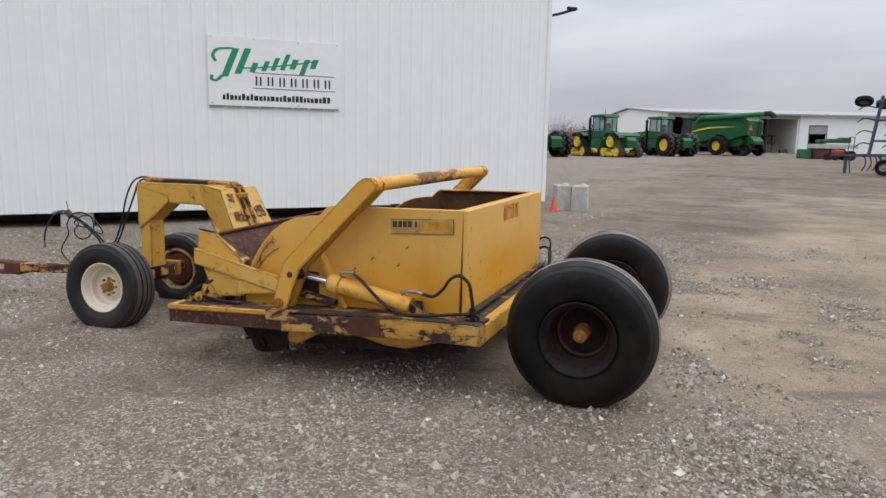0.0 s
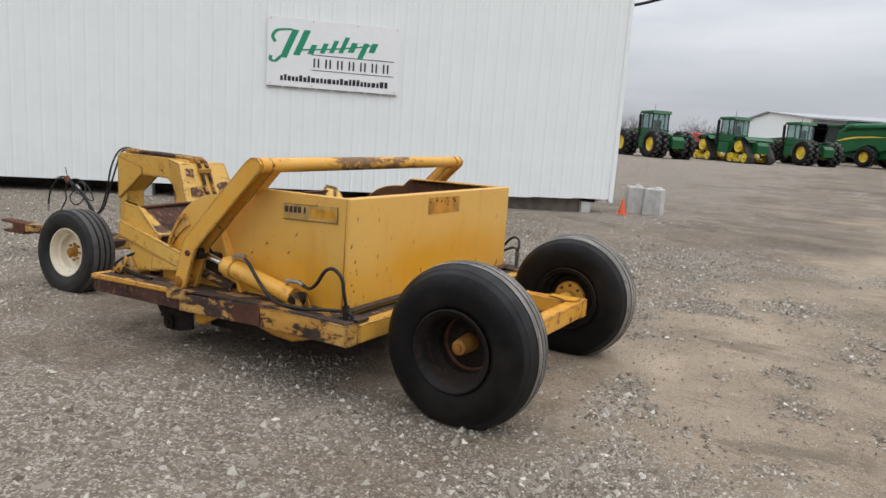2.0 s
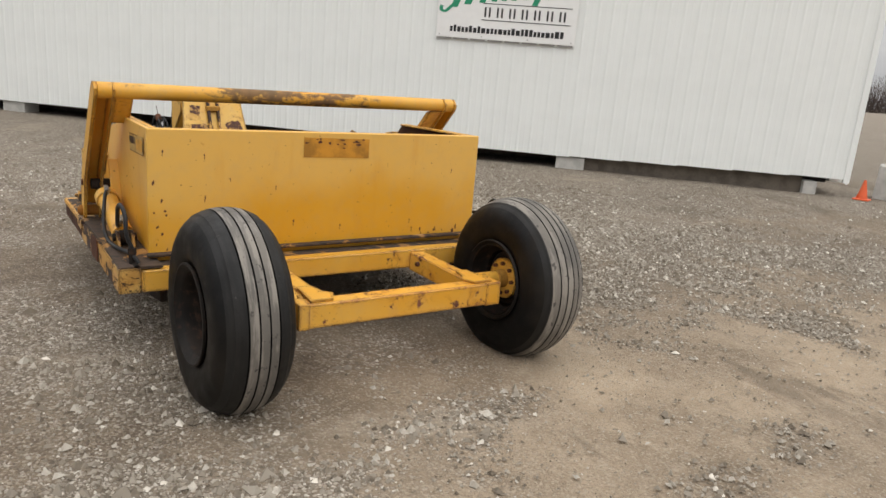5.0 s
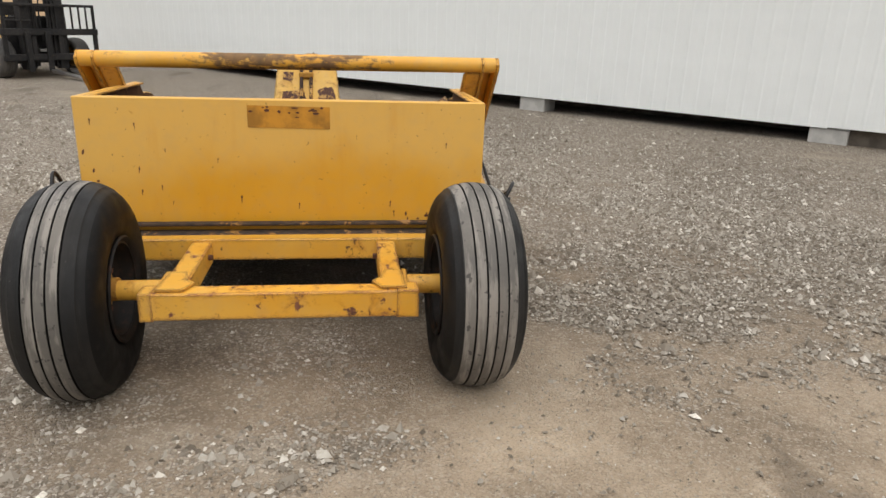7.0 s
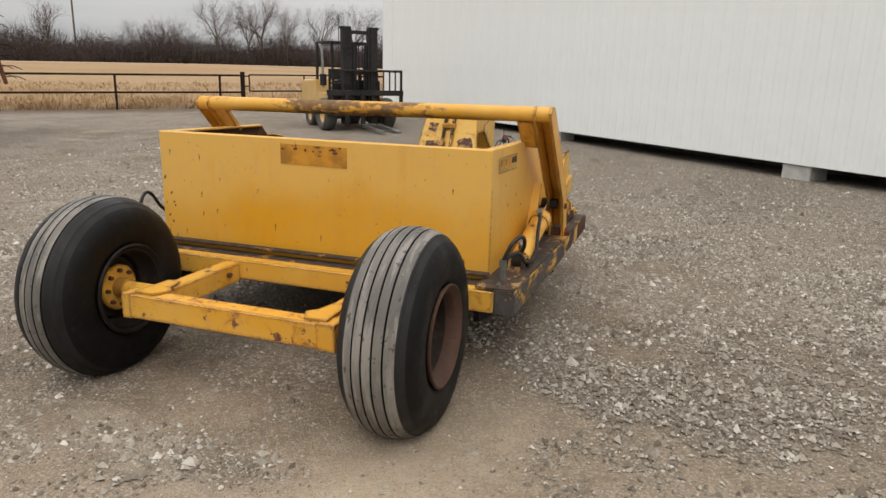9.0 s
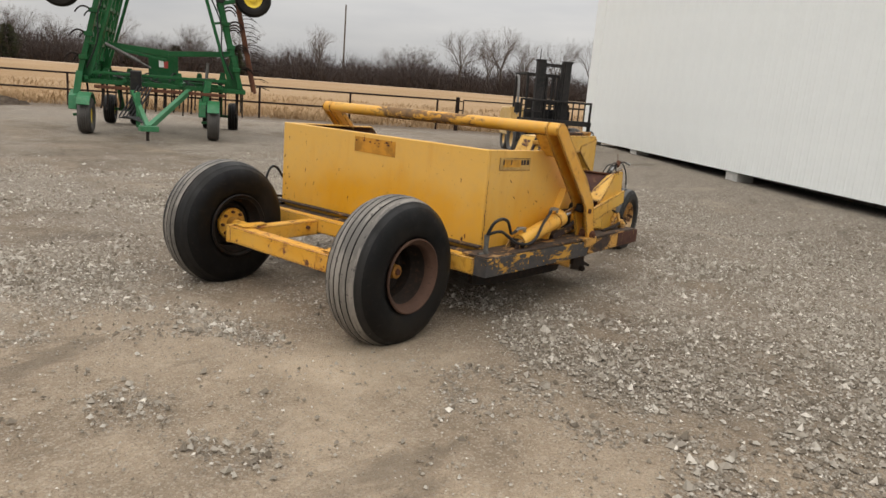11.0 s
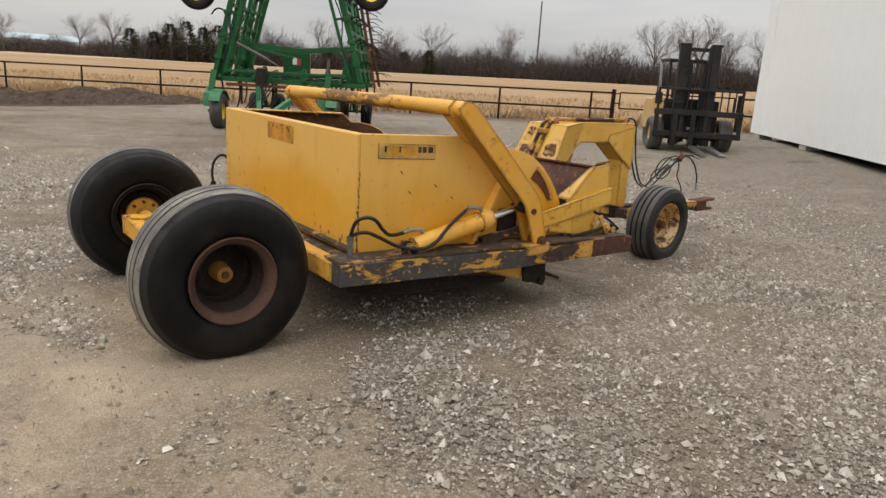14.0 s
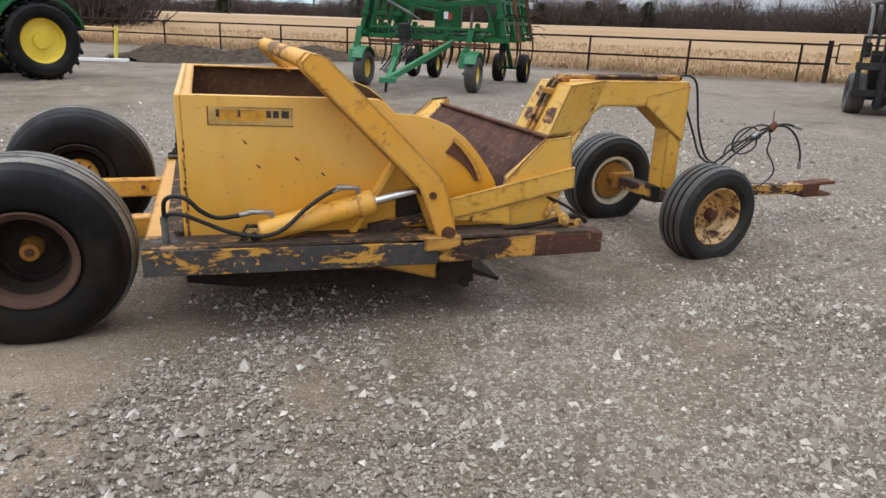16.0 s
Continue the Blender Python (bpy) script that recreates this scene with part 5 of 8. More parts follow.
def make_rear_wheel(s):
    wheel = thing("wheel", "", "")
    for k in ("label", "category"):
        if k in wheel:
            del wheel[k]
    wheel.parent = scraper
    R, h, tread, sink = 0.480, 0.182, 0.112, (0.037 if s < 0 else 0.045)
    wheel.matrix_basis = pose(0.797, -0.860, R - sink * 0.95, 0, 0, 181.6) if s < 0 else pose(0.768, 0.882, R - sink * 0.95, 0, 0, 1.6)
    wheel["label"] = "big smooth flotation wheel with a ribbed tread"
    bm = bmesh.new()
    lathe(bm, flotation_profile(R, h, 2.15, 0.232, tread, 5, 0.013), 112)
    # one tyre is scrubbed pale over three of its ribs only, the other over all five
    lo, hi = (-0.070, 0.068) if s < 0 else (-tread, tread)
    for f in bm.faces:
        c = f.calc_center_median()
        r = math.hypot(c.x, c.z)
        cut_in = any(abs(c.y + tread - k * tread * 0.4) < 0.0042 for k in range(1, 5))
        if abs(c.y) < tread + 0.003 and r > R - 0.075 and not cut_in:
            f.material_index = 1 if lo < c.y < hi else 2
        elif r > 0.432:
            f.material_index = 2
    for v in bm.verts:
        if v.co.z < -R + sink:
            k = (-R + sink - v.co.z) / sink
            v.co.z = -R + sink * 0.95
            v.co.y *= 1 + 0.09 * k
        elif v.co.z < -0.30:
            v.co.y *= 1 + 0.05 * (-0.30 - v.co.z) / 0.15
    part("tyre", bm, [M_TYRE, M_TREAD, M_SHOULDER], wheel, "black flotation tyre with worn grey ribbed tread", smooth=30)
    # outer face is +y: flange, long stepped barrel, and the disc far inside
    bm = bmesh.new()
    lathe(bm, [(0.205, -0.168), (0.236, -0.166), (0.240, -0.176), (0.232, -0.184), (0.216, -0.172), (0.206, -0.150), (0.198, -0.10), (0.176, -0.075), (0.176, 0.02),
               (0.194, 0.045), (0.206, 0.12), (0.216, 0.158), (0.232, 0.170), (0.238, 0.176), (0.238, 0.186), (0.230, 0.188), (0.220, 0.176), (0.205, 0.165), (0.196, 0.155),
               (0.190, 0.115), (0.180, 0.040), (0.165, 0.020), (0.163, -0.055), (0.150, -0.062), (0.135, -0.054), (0.105, -0.052), (0.095, -0.060), (0.05, -0.060)], 64)
    # faces inside the lip are coloured near black, for shade deep in the dish
    for f in bm.faces:
        c = f.calc_center_median()
        f.material_index = 0 if c.y > (0.150 if s < 0 else 0.085) else 1
        if c.y < -0.10:
            f.material_index = 2
    rim = part("rim", bm, [M_RIM_DARK if s < 0 else M_RIM_BROWN, M_GREASE_SHADE, M_RIM_DARK], wheel, "rusty deep-dished rim with shade coloured into its inside", smooth=35)
    if s < 0:
        bm = bmesh.new()
        lathe(bm, [(0.150, -0.0595), (0.162, -0.050), (0.1625, -0.036), (0.1625, -0.052)], 48, closed=True)
        part("rust_ring", bm, M_RUST, rim, "streak of red rust round the disc", smooth=40)
    tip = 0.085 if s < 0 else 0.050
    bm = bmesh.new()
    lathe(bm, [(0.0, -0.15), (0.052, -0.15), (0.055, -0.06), (0.050, tip - 0.05), (0.046, tip - 0.045), (0.043, tip - 0.004), (0.038, tip), (0.0, tip)], 28)
    hub = part("hub", bm, M_ORANGE_IRON, wheel, "rusty orange hub barrel", smooth=40)
    bm = bmesh.new()
    rod(bm, (0, tip, 0), (0, tip + 0.012, 0), 0.022, 0.018, seg=14)
    part("hub_cap", bm, M_ORANGE_IRON if s < 0 else M_RUST, hub, smooth=40)
    bm = bmesh.new()
    lathe(bm, [(0.02, -0.092), (0.118, -0.092), (0.122, -0.086), (0.122, -0.074), (0.118, -0.068), (0.02, -0.068)], 36, closed=True)
    part("hub_flange", bm, M_YELLOW_CHIP, wheel, smooth=40)
    for k in range(8):
        a = k * math.pi / 4
        x, z = 0.092 * math.cos(a), 0.092 * math.sin(a)
        bm = bmesh.new()
        rod(bm, (x, -0.092, z), (x, -0.112, z), 0.012, seg=6)
        part("lug_nut", bm, M_RUST, wheel)


def make_axle():
    for s in (-1, 1):
        y0 = -0.455 if s < 0 else 0.500
        bm = bmesh.new()
        box(bm, (0.246, y0 - 0.05, 0.372), (0.873, y0 + 0.05, 0.487), bevel=0.006)
        part("axle_arm", bm, M_YELLOW_BEAM, scraper)
        bm = bmesh.new()
        lo, hi = [], []
        for x, d in ((0.73, 0.045), (0.955, 0.062), (0.955, -0.055), (0.872, -0.092), (0.83, -0.052), (0.73, -0.03)):
            lo.append(bm.verts.new((x, y0 + s * d, 0.4915)))
            hi.append(bm.verts.new((x, y0 + s * d, 0.501)))
        bm.faces.new(hi)
        bm.faces.new(lo[::-1])
        for i in range(6):
            bm.faces.new((lo[i], lo[(i + 1) % 6], hi[(i + 1) % 6], hi[i]))
        part("corner_gusset", bm, M_YELLOW_CHIP, scraper)
        ax = 0.797 if s < 0 else 0.768
        bm = bmesh.new()
        rod(bm, (ax, y0 + s * 0.04, 0.440), (ax, s * 0.80, 0.440), 0.045, seg=18)
        part("stub_axle", bm, M_YELLOW_CHIP, scraper, smooth=40)
        bm = bmesh.new()
        prism(bm, [(0.68, 0.484), (0.86, 0.484), (0.85, 0.372), (0.70, 0.366)], *sorted((y0 + s * 0.052, y0 + s * 0.078)), 0.004)
        part("axle_plate", bm, M_YELLOW_CHIP, scraper)
        bm = bmesh.new()
        rod(bm, (0.36, y0 - s * 0.05, 0.44), (0.36, y0 - s * 0.072, 0.44), 0.015, seg=6)
        part("bolt", bm, M_RUST, scraper)
    bm = bmesh.new()
    box(bm, (0.875, -0.565, 0.364), (0.975, 0.595, 0.487), bevel=0.006)
    part("rear_axle_beam", bm, M_YELLOW_BEAM, scraper, "yellow box beam with rusty chipped top edge")
    for a, b in ((-0.582, -0.525), (0.515, 0.613)):
        bm = bmesh.new()
        box(bm, (0.8725, a, 0.3615), (0.9785, b, 0.4905), bevel=0.003)
        part("beam_sleeve", bm, M_YELLOW_BEAM, scraper)


def make_gooseneck():
    yc, w = -0.045, 0.094
    bm = bmesh.new()
    outer = [(-3.503, 1.217), (-2.72, 1.218), (-2.62, 1.10), (-2.66, 0.94), (-2.78, 1.040), (-3.15, 1.043), (-3.475, 0.775), (-3.501, 0.79)]
    prism(bm, outer, yc - w, yc + w, 0.006)
    neck = part("gooseneck", bm, M_YELLOW_SUN, scraper, "arched yellow gooseneck box beam")
    bm = bmesh.new()
    box(bm, (-3.497, yc - 0.088, 0.40), (-3.372, yc + 0.088, 0.93), bevel=0.006)
    part("neck_post", bm, M_YELLOW_SUN, neck)
    for s in (-1, 1):
        bm = bmesh.new()
        prism(bm, [(-3.505, 1.19), (-3.501, 0.775), (-3.34, 0.89), (-3.13, 1.053), (-3.15, 1.11)], *sorted((yc + s * (w + 0.002), yc + s * (w + 0.010))), 0.002)
        part("side_gusset", bm, M_YELLOW_SUN, neck)
    bm = bmesh.new()
    # flared rear housing
    crest, foot = Vector((-2.44, 0, 1.195)), Vector((-2.26, 0, 0.82))
    pr = [(-2.80, 1.2195, w - 0.001), (crest.x, crest.z, 0.25), (foot.x, foot.z, 0.29), (-2.08, 0.50, 0.30), (-2.42, 0.50, 0.28), (-2.46, 0.72, 0.25), (-2.70, 0.955, w - 0.001)]
    lo = [bm.verts.new((x, yc - q, z)) for x, z, q in pr]
    hi = [bm.verts.new((x, yc + q, z)) for x, z, q in pr]
    bm.faces.new(lo); bm.faces.new(hi[::-1])
    for i in range(len(pr)):
        bm.faces.new((lo[i], lo[(i + 1) % len(pr)], hi[(i + 1) % len(pr)], hi[i]))
    bmesh.ops.triangulate(bm, faces=[f for f in bm.faces if len(f.verts) > 4])
    part("rear_housing", bm, M_YELLOW_SUN, neck, "sloping yellow housing with rust patches")
    down = (foot - crest).normalized()
    out = Vector((-down.z, 0, down.x)) * 0.003
    rng = random.Random(4)
    for y0, a, hw, hh in ((-0.155, 0.085, 0.045, 0.040), (-0.115, 0.265, 0.105, 0.055), (0.165, 0.235, 0.075, 0.060)):
        bm = bmesh.new()
        ring = []
        for k in range(18):
            q = 2 * math.pi * k / 18
            c, d = math.cos(q), math.sin(q)
            m = max(abs(c), abs(d)) ** 0.8
            p = crest + down * (a + hh * d / m * rng.uniform(0.8, 1.12)) + out + Vector((0, yc + y0 + hw * c / m * rng.uniform(0.82, 1.1), 0))
            ring.append(bm.verts.new(p))
        bm.faces.new(ring)
        part("rust_patch", bm, M_PATCH, neck, "bare brown rust patch")
    for y in (-0.045, 0.035):
        bm = bmesh.new()
        yy = yc + y
        tube(bm, [(-3.46, yy, 1.240), (-3.0, yy, 1.240), (-2.58, yy, 1.236), (-2.46, yy, 1.225), (-2.40, yy, 1.15), (-2.28, yy, 0.90), (-2.24, yy, 0.83)], 0.015)
        part("hydraulic_pipe", bm, M_YELLOW_WORN, neck, "steel pipe along the top of the neck", smooth=50)
    bm = bmesh.new()
    box(bm, (-3.34, yc - 0.075, 1.2155), (-2.75, yc + 0.06, 1.2225))
    part("rust_strip", bm, M_RUST, neck, "long brown rust strip on the neck top")
    for x, z in ((-3.41, 1.240), (-2.50, 1.225), (-2.40, 1.14)):
        bm = bmesh.new()
        box(bm, (x - 0.03, yc - 0.065, z - 0.03), (x + 0.03, yc + 0.055, z + 0.018), bevel=0.008)
        part("pipe_clamp", bm, M_ORANGE_IRON, neck)
    def loose_hose(pts, r):
        bm = bmesh.new()
        tube(bm, pts, r)
        part("hose", bm, M_HOSE, neck, "loose black hydraulic hose at the neck", smooth=60)
    loose_hose([(-3.42, -0.03, 1.250), (-3.55, -0.04, 1.255), (-3.64, -0.06, 1.20), (-3.70, -0.09, 1.05), (-3.76, -0.10, 0.82), (-3.86, -0.10, 0.62), (-3.98, -0.10, 0.56)], 0.0085)
    loose_hose([(-3.42, -0.09, 1.250), (-3.52, -0.10, 1.215), (-3.58, -0.11, 1.08), (-3.70, -0.11, 0.84), (-3.80, -0.11, 0.64), (-3.92, -0.11, 0.56)], 0.0085)
    # the bunch of couplings tied together over the drawbar
    loose_hose([(-3.95, -0.10, 0.57), (-4.12, -0.09, 0.70), (-4.32, -0.09, 0.82), (-4.46, -0.09, 0.86), (-4.60, -0.09, 0.86), (-4.72, -0.09, 0.78), (-4.79, -0.09, 0.66), (-4.81, -0.09, 0.57)], 0.0085)
    loose_hose([(-4.00, -0.08, 0.55), (-4.16, -0.07, 0.68), (-4.34, -0.07, 0.80), (-4.48, -0.07, 0.87), (-4.56, -0.06, 0.885), (-4.64, -0.05, 0.87)], 0.0085)
    loose_hose([(-4.03, -0.11, 0.60), (-4.10, -0.12, 0.72)] + [(-4.235 + 0.125 * math.cos(radians(a)), -0.11 + 0.03 * math.sin(radians(a)), 0.745 + 0.115 * math.sin(radians(a))) for a in range(170, -190, -30)] + [(-4.33, -0.09, 0.78), (-4.44, -0.09, 0.855)], 0.0065)
    loose_hose([(-4.42, -0.09, 0.85), (-4.47, -0.10, 0.76), (-4.46, -0.10, 0.66), (-4.55, -0.10, 0.54), (-4.56, -0.10, 0.46), (-4.47, -0.10, 0.38), (-4.40, -0.10, 0.36)], 0.0065)
    loose_hose([(-4.44, -0.08, 0.86), (-4.30, -0.06, 0.88), (-4.16, -0.05, 0.82), (-4.06, -0.05, 0.70), (-4.12, -0.06, 0.69), (-4.26, -0.07, 0.78)], 0.0065)
    for p, q in (((-4.64, -0.05, 0.87), (-4.72, -0.045, 0.85)), ((-4.81, -0.09, 0.57), (-4.815, -0.09, 0.50)), ((-4.26, -0.07, 0.78), (-4.32, -0.075, 0.82))):
        bm = bmesh.new()
        rod(bm, p, q, 0.015, seg=10)
        part("coupler", bm, M_STEEL, neck, smooth=40)
    bm = bmesh.new()
    rod(bm, (-4.43, -0.08, 0.835), (-4.48, -0.08, 0.885), 0.03, seg=10)
    rod(bm, (-4.455, -0.08, 0.86), (-4.46, -0.10, 0.99), 0.004, seg=5)
    part("tie_wire", bm, M_RUST, neck, "rusty wire tie round the hoses")
    # tongue and clevis, swung a little to one side
    m = pose(-3.40, -0.055, 0.0, 0, 0, 5.6)
    bm = bmesh.new()
    beam(bm, (0.10, 0.0, 0.375), (-1.62, 0.0, 0.300), 0.10, 0.085, bevel=0.006)
    bmesh.ops.transform(bm, matrix=m, verts=bm.verts)
    part("tongue", bm, M_YELLOW_WORN, scraper, "faded yellow drawbar tongue")
    bm = bmesh.new()
    box(bm, (-1.77, -0.065, 0.232), (-1.58, 0.065, 0.352), bevel=0.006)
    box(bm, (-1.97, -0.055, 0.330), (-1.76, 0.055, 0.358), bevel=0.005)
    box(bm, (-1.93, -0.055, 0.226), (-1.76, 0.055, 0.254), bevel=0.005)
    bmesh.ops.transform(bm, matrix=m, verts=bm.verts)
    part("hitch_clevis", bm, M_RUST, scraper, "brown rusty hitch clevis")
    bm = bmesh.new()
    rod(bm, (-3.40, -0.055, 0.30), (-3.40, -0.055, 0.42), 0.10, seg=20)
    part("swivel", bm, M_GREASE_SHADE, scraper, smooth=40)


def make_front_axle():
    c, steer = Vector((-3.40, -0.13, 0.0)), 9.0
    m = pose(c.x, c.y, 0, 0, 0, steer)
    bm = bmesh.new()
    box(bm, (-0.055, -0.40, 0.31), (0.055, 0.50, 0.40), bevel=0.006)
    bmesh.ops.transform(bm, matrix=m, verts=bm.verts)
    part("front_axle", bm, M_YELLOW_WORN, scraper)
    for s in (-1, 1):
        bm = bmesh.new()
        rod(bm, (0, s * 0.38, 0.36), (0, s * 0.56, 0.36), 0.05, seg=14)
        box(bm, (-0.10, s * 0.34 - 0.03, 0.29), (0.09, s * 0.34 + 0.03, 0.43), bevel=0.01)
        bmesh.ops.transform(bm, matrix=m, verts=bm.verts)
        part("spindle", bm, M_ORANGE_IRON, scraper, smooth=40)
        wheel = thing("wheel", "", "")
        for k in ("label", "category"):
            if k in wheel:
                del wheel[k]
        wheel.parent = scraper
        R, low = (0.362, 0.052) if s > 0 else (0.385, 0.048)
        wheel.matrix_basis = pose(-3.522, 0.434, R - low * 0.95, -1.4, 0, 6.6) if s > 0 else pose(-3.330, -0.676, R - low * 0.95, 3.9, 0, 185.0)
        wheel["label"] = "small ribbed implement wheel with a cream rim" if s < 0 else "small ribbed implement wheel with a rusty yellow rim, half flat"
        make_tyre("tyre", R, 0.265, 0.205, 4, 0.026, [M_TYRE_DIM, M_TYRE_GREY], wheel, "dusty three-groove implement tyre", squash=low, flat=0.80, gap=0.15)
        bm = bmesh.new()
        lathe(bm, [(0.19, -0.10), (0.212, -0.098), (0.212, -0.09), (0.19, -0.075), (0.172, -0.05), (0.165, 0.0), (0.180, 0.06), (0.196, 0.085), (0.213, 0.094), (0.215, 0.104), (0.204, 0.105), (0.186, 0.080),
                   (0.176, 0.050), (0.160, 0.040), (0.154, -0.010), (0.128, -0.018), (0.108, -0.008), (0.098, 0.010), (0.05, 0.012), (0.0, 0.012)], 48)
        part("rim", bm, M_CREAM if s < 0 else M_RIM_OLD, wheel, "chalky cream rim" if s < 0 else "flaking yellow rim over rust", smooth=35)
        bm = bmesh.new()
        lathe(bm, [(0.0, -0.07), (0.05, -0.07), (0.046, 0.02), (0.038, 0.035), (0.036, 0.066), (0.026, 0.075), (0.0, 0.075)], 20)
        part("hub", bm, M_ORANGE_IRON if s < 0 else M_RUST, wheel, smooth=40)
        # disc added behind the rim, its brown standing for the shadowed rim back
        bm = bmesh.new()
        lathe(bm, [(0.045, -0.082), (0.150, -0.082), (0.158, -0.074), (0.158, -0.045), (0.045, -0.045)], 32, closed=True)
        part("back_plate", bm, M_ORANGE_IRON if s < 0 else M_RUST, wheel, "brown disc added for the shaded back of the rim", smooth=40)
        for k in range(8):
            a = k * math.pi / 4
            bm = bmesh.new()
            rod(bm, (0.072 * math.cos(a), 0.010, 0.072 * math.sin(a)), (0.072 * math.cos(a), 0.030, 0.072 * math.sin(a)), 0.011, seg=6)
            part("lug_nut", bm, M_ORANGE_IRON, wheel)


def make_decals():
    """Worn maker's bands: film with dark and yellow blocks where lettering was."""
    def band(y, s):
        e = s * 0.0014
        x0, x1 = (-0.085, -0.485) if s > 0 else (-0.03, -0.465)
        zt0, zt1, h = (1.152, 1.140, 0.088) if s > 0 else (1.148, 1.125, 0.098)

        def patch(bm, u0, u1, v0, v1, lift):
            q = []
            for u, v in ((u0, v0), (u1, v0), (u1, v1), (u0, v1)):
                q.append(bm.verts.new((x0 + (x1 - x0) * u, y + s * lift, zt0 + (zt1 - zt0) * u - h * (1 - v))))
            bm.faces.new(q)
        bm = bmesh.new(); patch(bm, 0, 1, 0, 1, 0.0015)
        d = part("decal_band", bm, M_DECAL, scraper, "worn decal band with flaking film")
        # the dark outline that is left of its border
        for u0, u1, v0, v1 in ((0, 1, 0, 0.035), (0, 0.012, 0, 1), (0.35, 1, 0.965, 1)):
            bm = bmesh.new()
            patch(bm, u0, u1, v0, v1, 0.0028)
            part("border_line", bm, M_RUST, d)
        bm = bmesh.new()
        if s > 0:
            patch(bm, 0.12, 0.68, 0.25, 0.85, 0.003)
        else:
            patch(bm, 0.04, 0.48, 0.2, 0.8, 0.003)
        part("yellow_film", bm, M_DECAL_YEL, d)
        blocks = ((0.68, 0.74), (0.76, 0.83), (0.86, 0.95), (0.10, 0.14), (0.35, 0.38)) if s > 0 else ((0.90, 0.97), (0.82, 0.88), (0.74, 0.80), (0.66, 0.72), (0.58, 0.61))
        for a, b in blocks:
            bm = bmesh.new()
            patch(bm, a, b, 0.45, 0.85, 0.004)
            part("dark_block", bm, M_DECAL_DARK, d)
    band(1.0455, 1)
    band(-1.0455, -1)
    bm = bmesh.new()
    q = [bm.verts.new((0.0602, y, z)) for y, z in ((-0.20, 1.175), (0.22, 1.17), (0.22, 1.055), (-0.20, 1.06))]
    bm.faces.new(q)
    d = part("decal_band", bm, M_DECAL_OLD, scraper, "worn orange-brown decal with rust scabs")
    rng = random.Random(8)
    for k in range(14):
        y, z = rng.uniform(-0.19, 0.21), rng.uniform(1.06, 1.172) if k % 3 == 0 else rng.uniform(1.14, 1.172)
        w, h = rng.uniform(0.006, 0.022), rng.uniform(0.003, 0.009)
        bm = bmesh.new()
        ring = [bm.verts.new((0.0622, y + w * math.cos(i * 0.785) * rng.uniform(0.7, 1.1), z + h * math.sin(i * 0.785) * rng.uniform(0.7, 1.1))) for i in range(8)]
        bm.faces.new(ring)
        part("rust_scab", bm, M_RUST, d)


make_bowl()
make_apron()
make_rails()
make_arms()
make_cylinder(1)
make_cylinder(-1)
make_axle()
make_gooseneck()
make_rear_wheel(1)
make_rear_wheel(-1)
make_front_axle()
make_decals()


def splay(ob):
    """Moves the bowl's rear corner on one flank back and out to fit the camera's view."""
    for v in ob.data.vertices:
        k = min(1.0, max(0.0, (v.co.x + 0.95) / 1.0)) * (1.046 - v.co.y) / 2.092
        if v.co.z > 0.47:
            v.co.x, v.co.y = v.co.x + 0.027 * k, v.co.y - 0.024 * k
    for child in ob.children:
        splay(child)


for ob in scraper.children:
    if ob.name.split(".")[0] in ("bowl_side", "lining", "top_rim", "rear_panel", "rust_scab", "bottom_flange", "decal_band"):
        splay(ob)

# ---- concrete blocks and cone by the corner ----
def make_blocks():
    for k, (x, y, turn) in enumerate(((-1.80, 11.12, 24), (-1.37, 11.14, 4))):
        bm = bmesh.new()
        pr = [(-0.180, 0.0), (0.180, 0.0), (0.185, 0.06), (0.175, 0.57), (0.16, 0.60), (-0.16, 0.60), (-0.175, 0.57), (-0.185, 0.06)]
        prism(bm, pr, -0.24, 0.24, 0.02)
        block = single("concrete_block", bm, M_CONCRETE, "pale cast concrete barrier block standing on the gravel", "block", group="concrete blocks")
        block.matrix_world = pose(*on_ground(x, y, -0.02), 0, 0, turn)
        bm = bmesh.new()
        bmesh.ops.create_uvsphere(bm, u_segments=12, v_segments=6, radius=0.09, matrix=Matrix.Translation((0.06, 0, 0.60)) @ Matrix.Diagonal((1, 1, 0.55, 1)))
        part("cast_knob", bm, M_CONCRETE, block, smooth=50)
    cone = thing("traffic_cone", "small orange plastic traffic cone on the gravel", "cone", on_ground(-1.82, 10.38), 15)
    bm = bmesh.new()
    box(bm, (-0.12, -0.12, 0), (0.12, 0.12, 0.025), bevel=0.008)
    part("base", bm, M_ORANGE, cone)
    bm = bmesh.new()
    rod(bm, (0, 0, 0.025), (0, 0, 0.33), 0.085, 0.018, seg=20)
    part("body", bm, M_ORANGE, cone, smooth=40)


make_blocks()

# dark bracket arm high on the end wall
bm = bmesh.new()
tube(bm, [(0.05, -0.10, 4.36), (-0.25, -0.06, 4.44), (-0.62, 0.0, 4.56)], 0.03, smooth_path=False)
box(bm, (-0.66, -0.04, 4.54), (-0.42, 0.04, 4.60), bevel=0.01)
arm = single("bracket_arm", bm, M_BLACK, "dark metal bracket arm on the shed corner", "bracket")
arm.matrix_world = wall_frame()


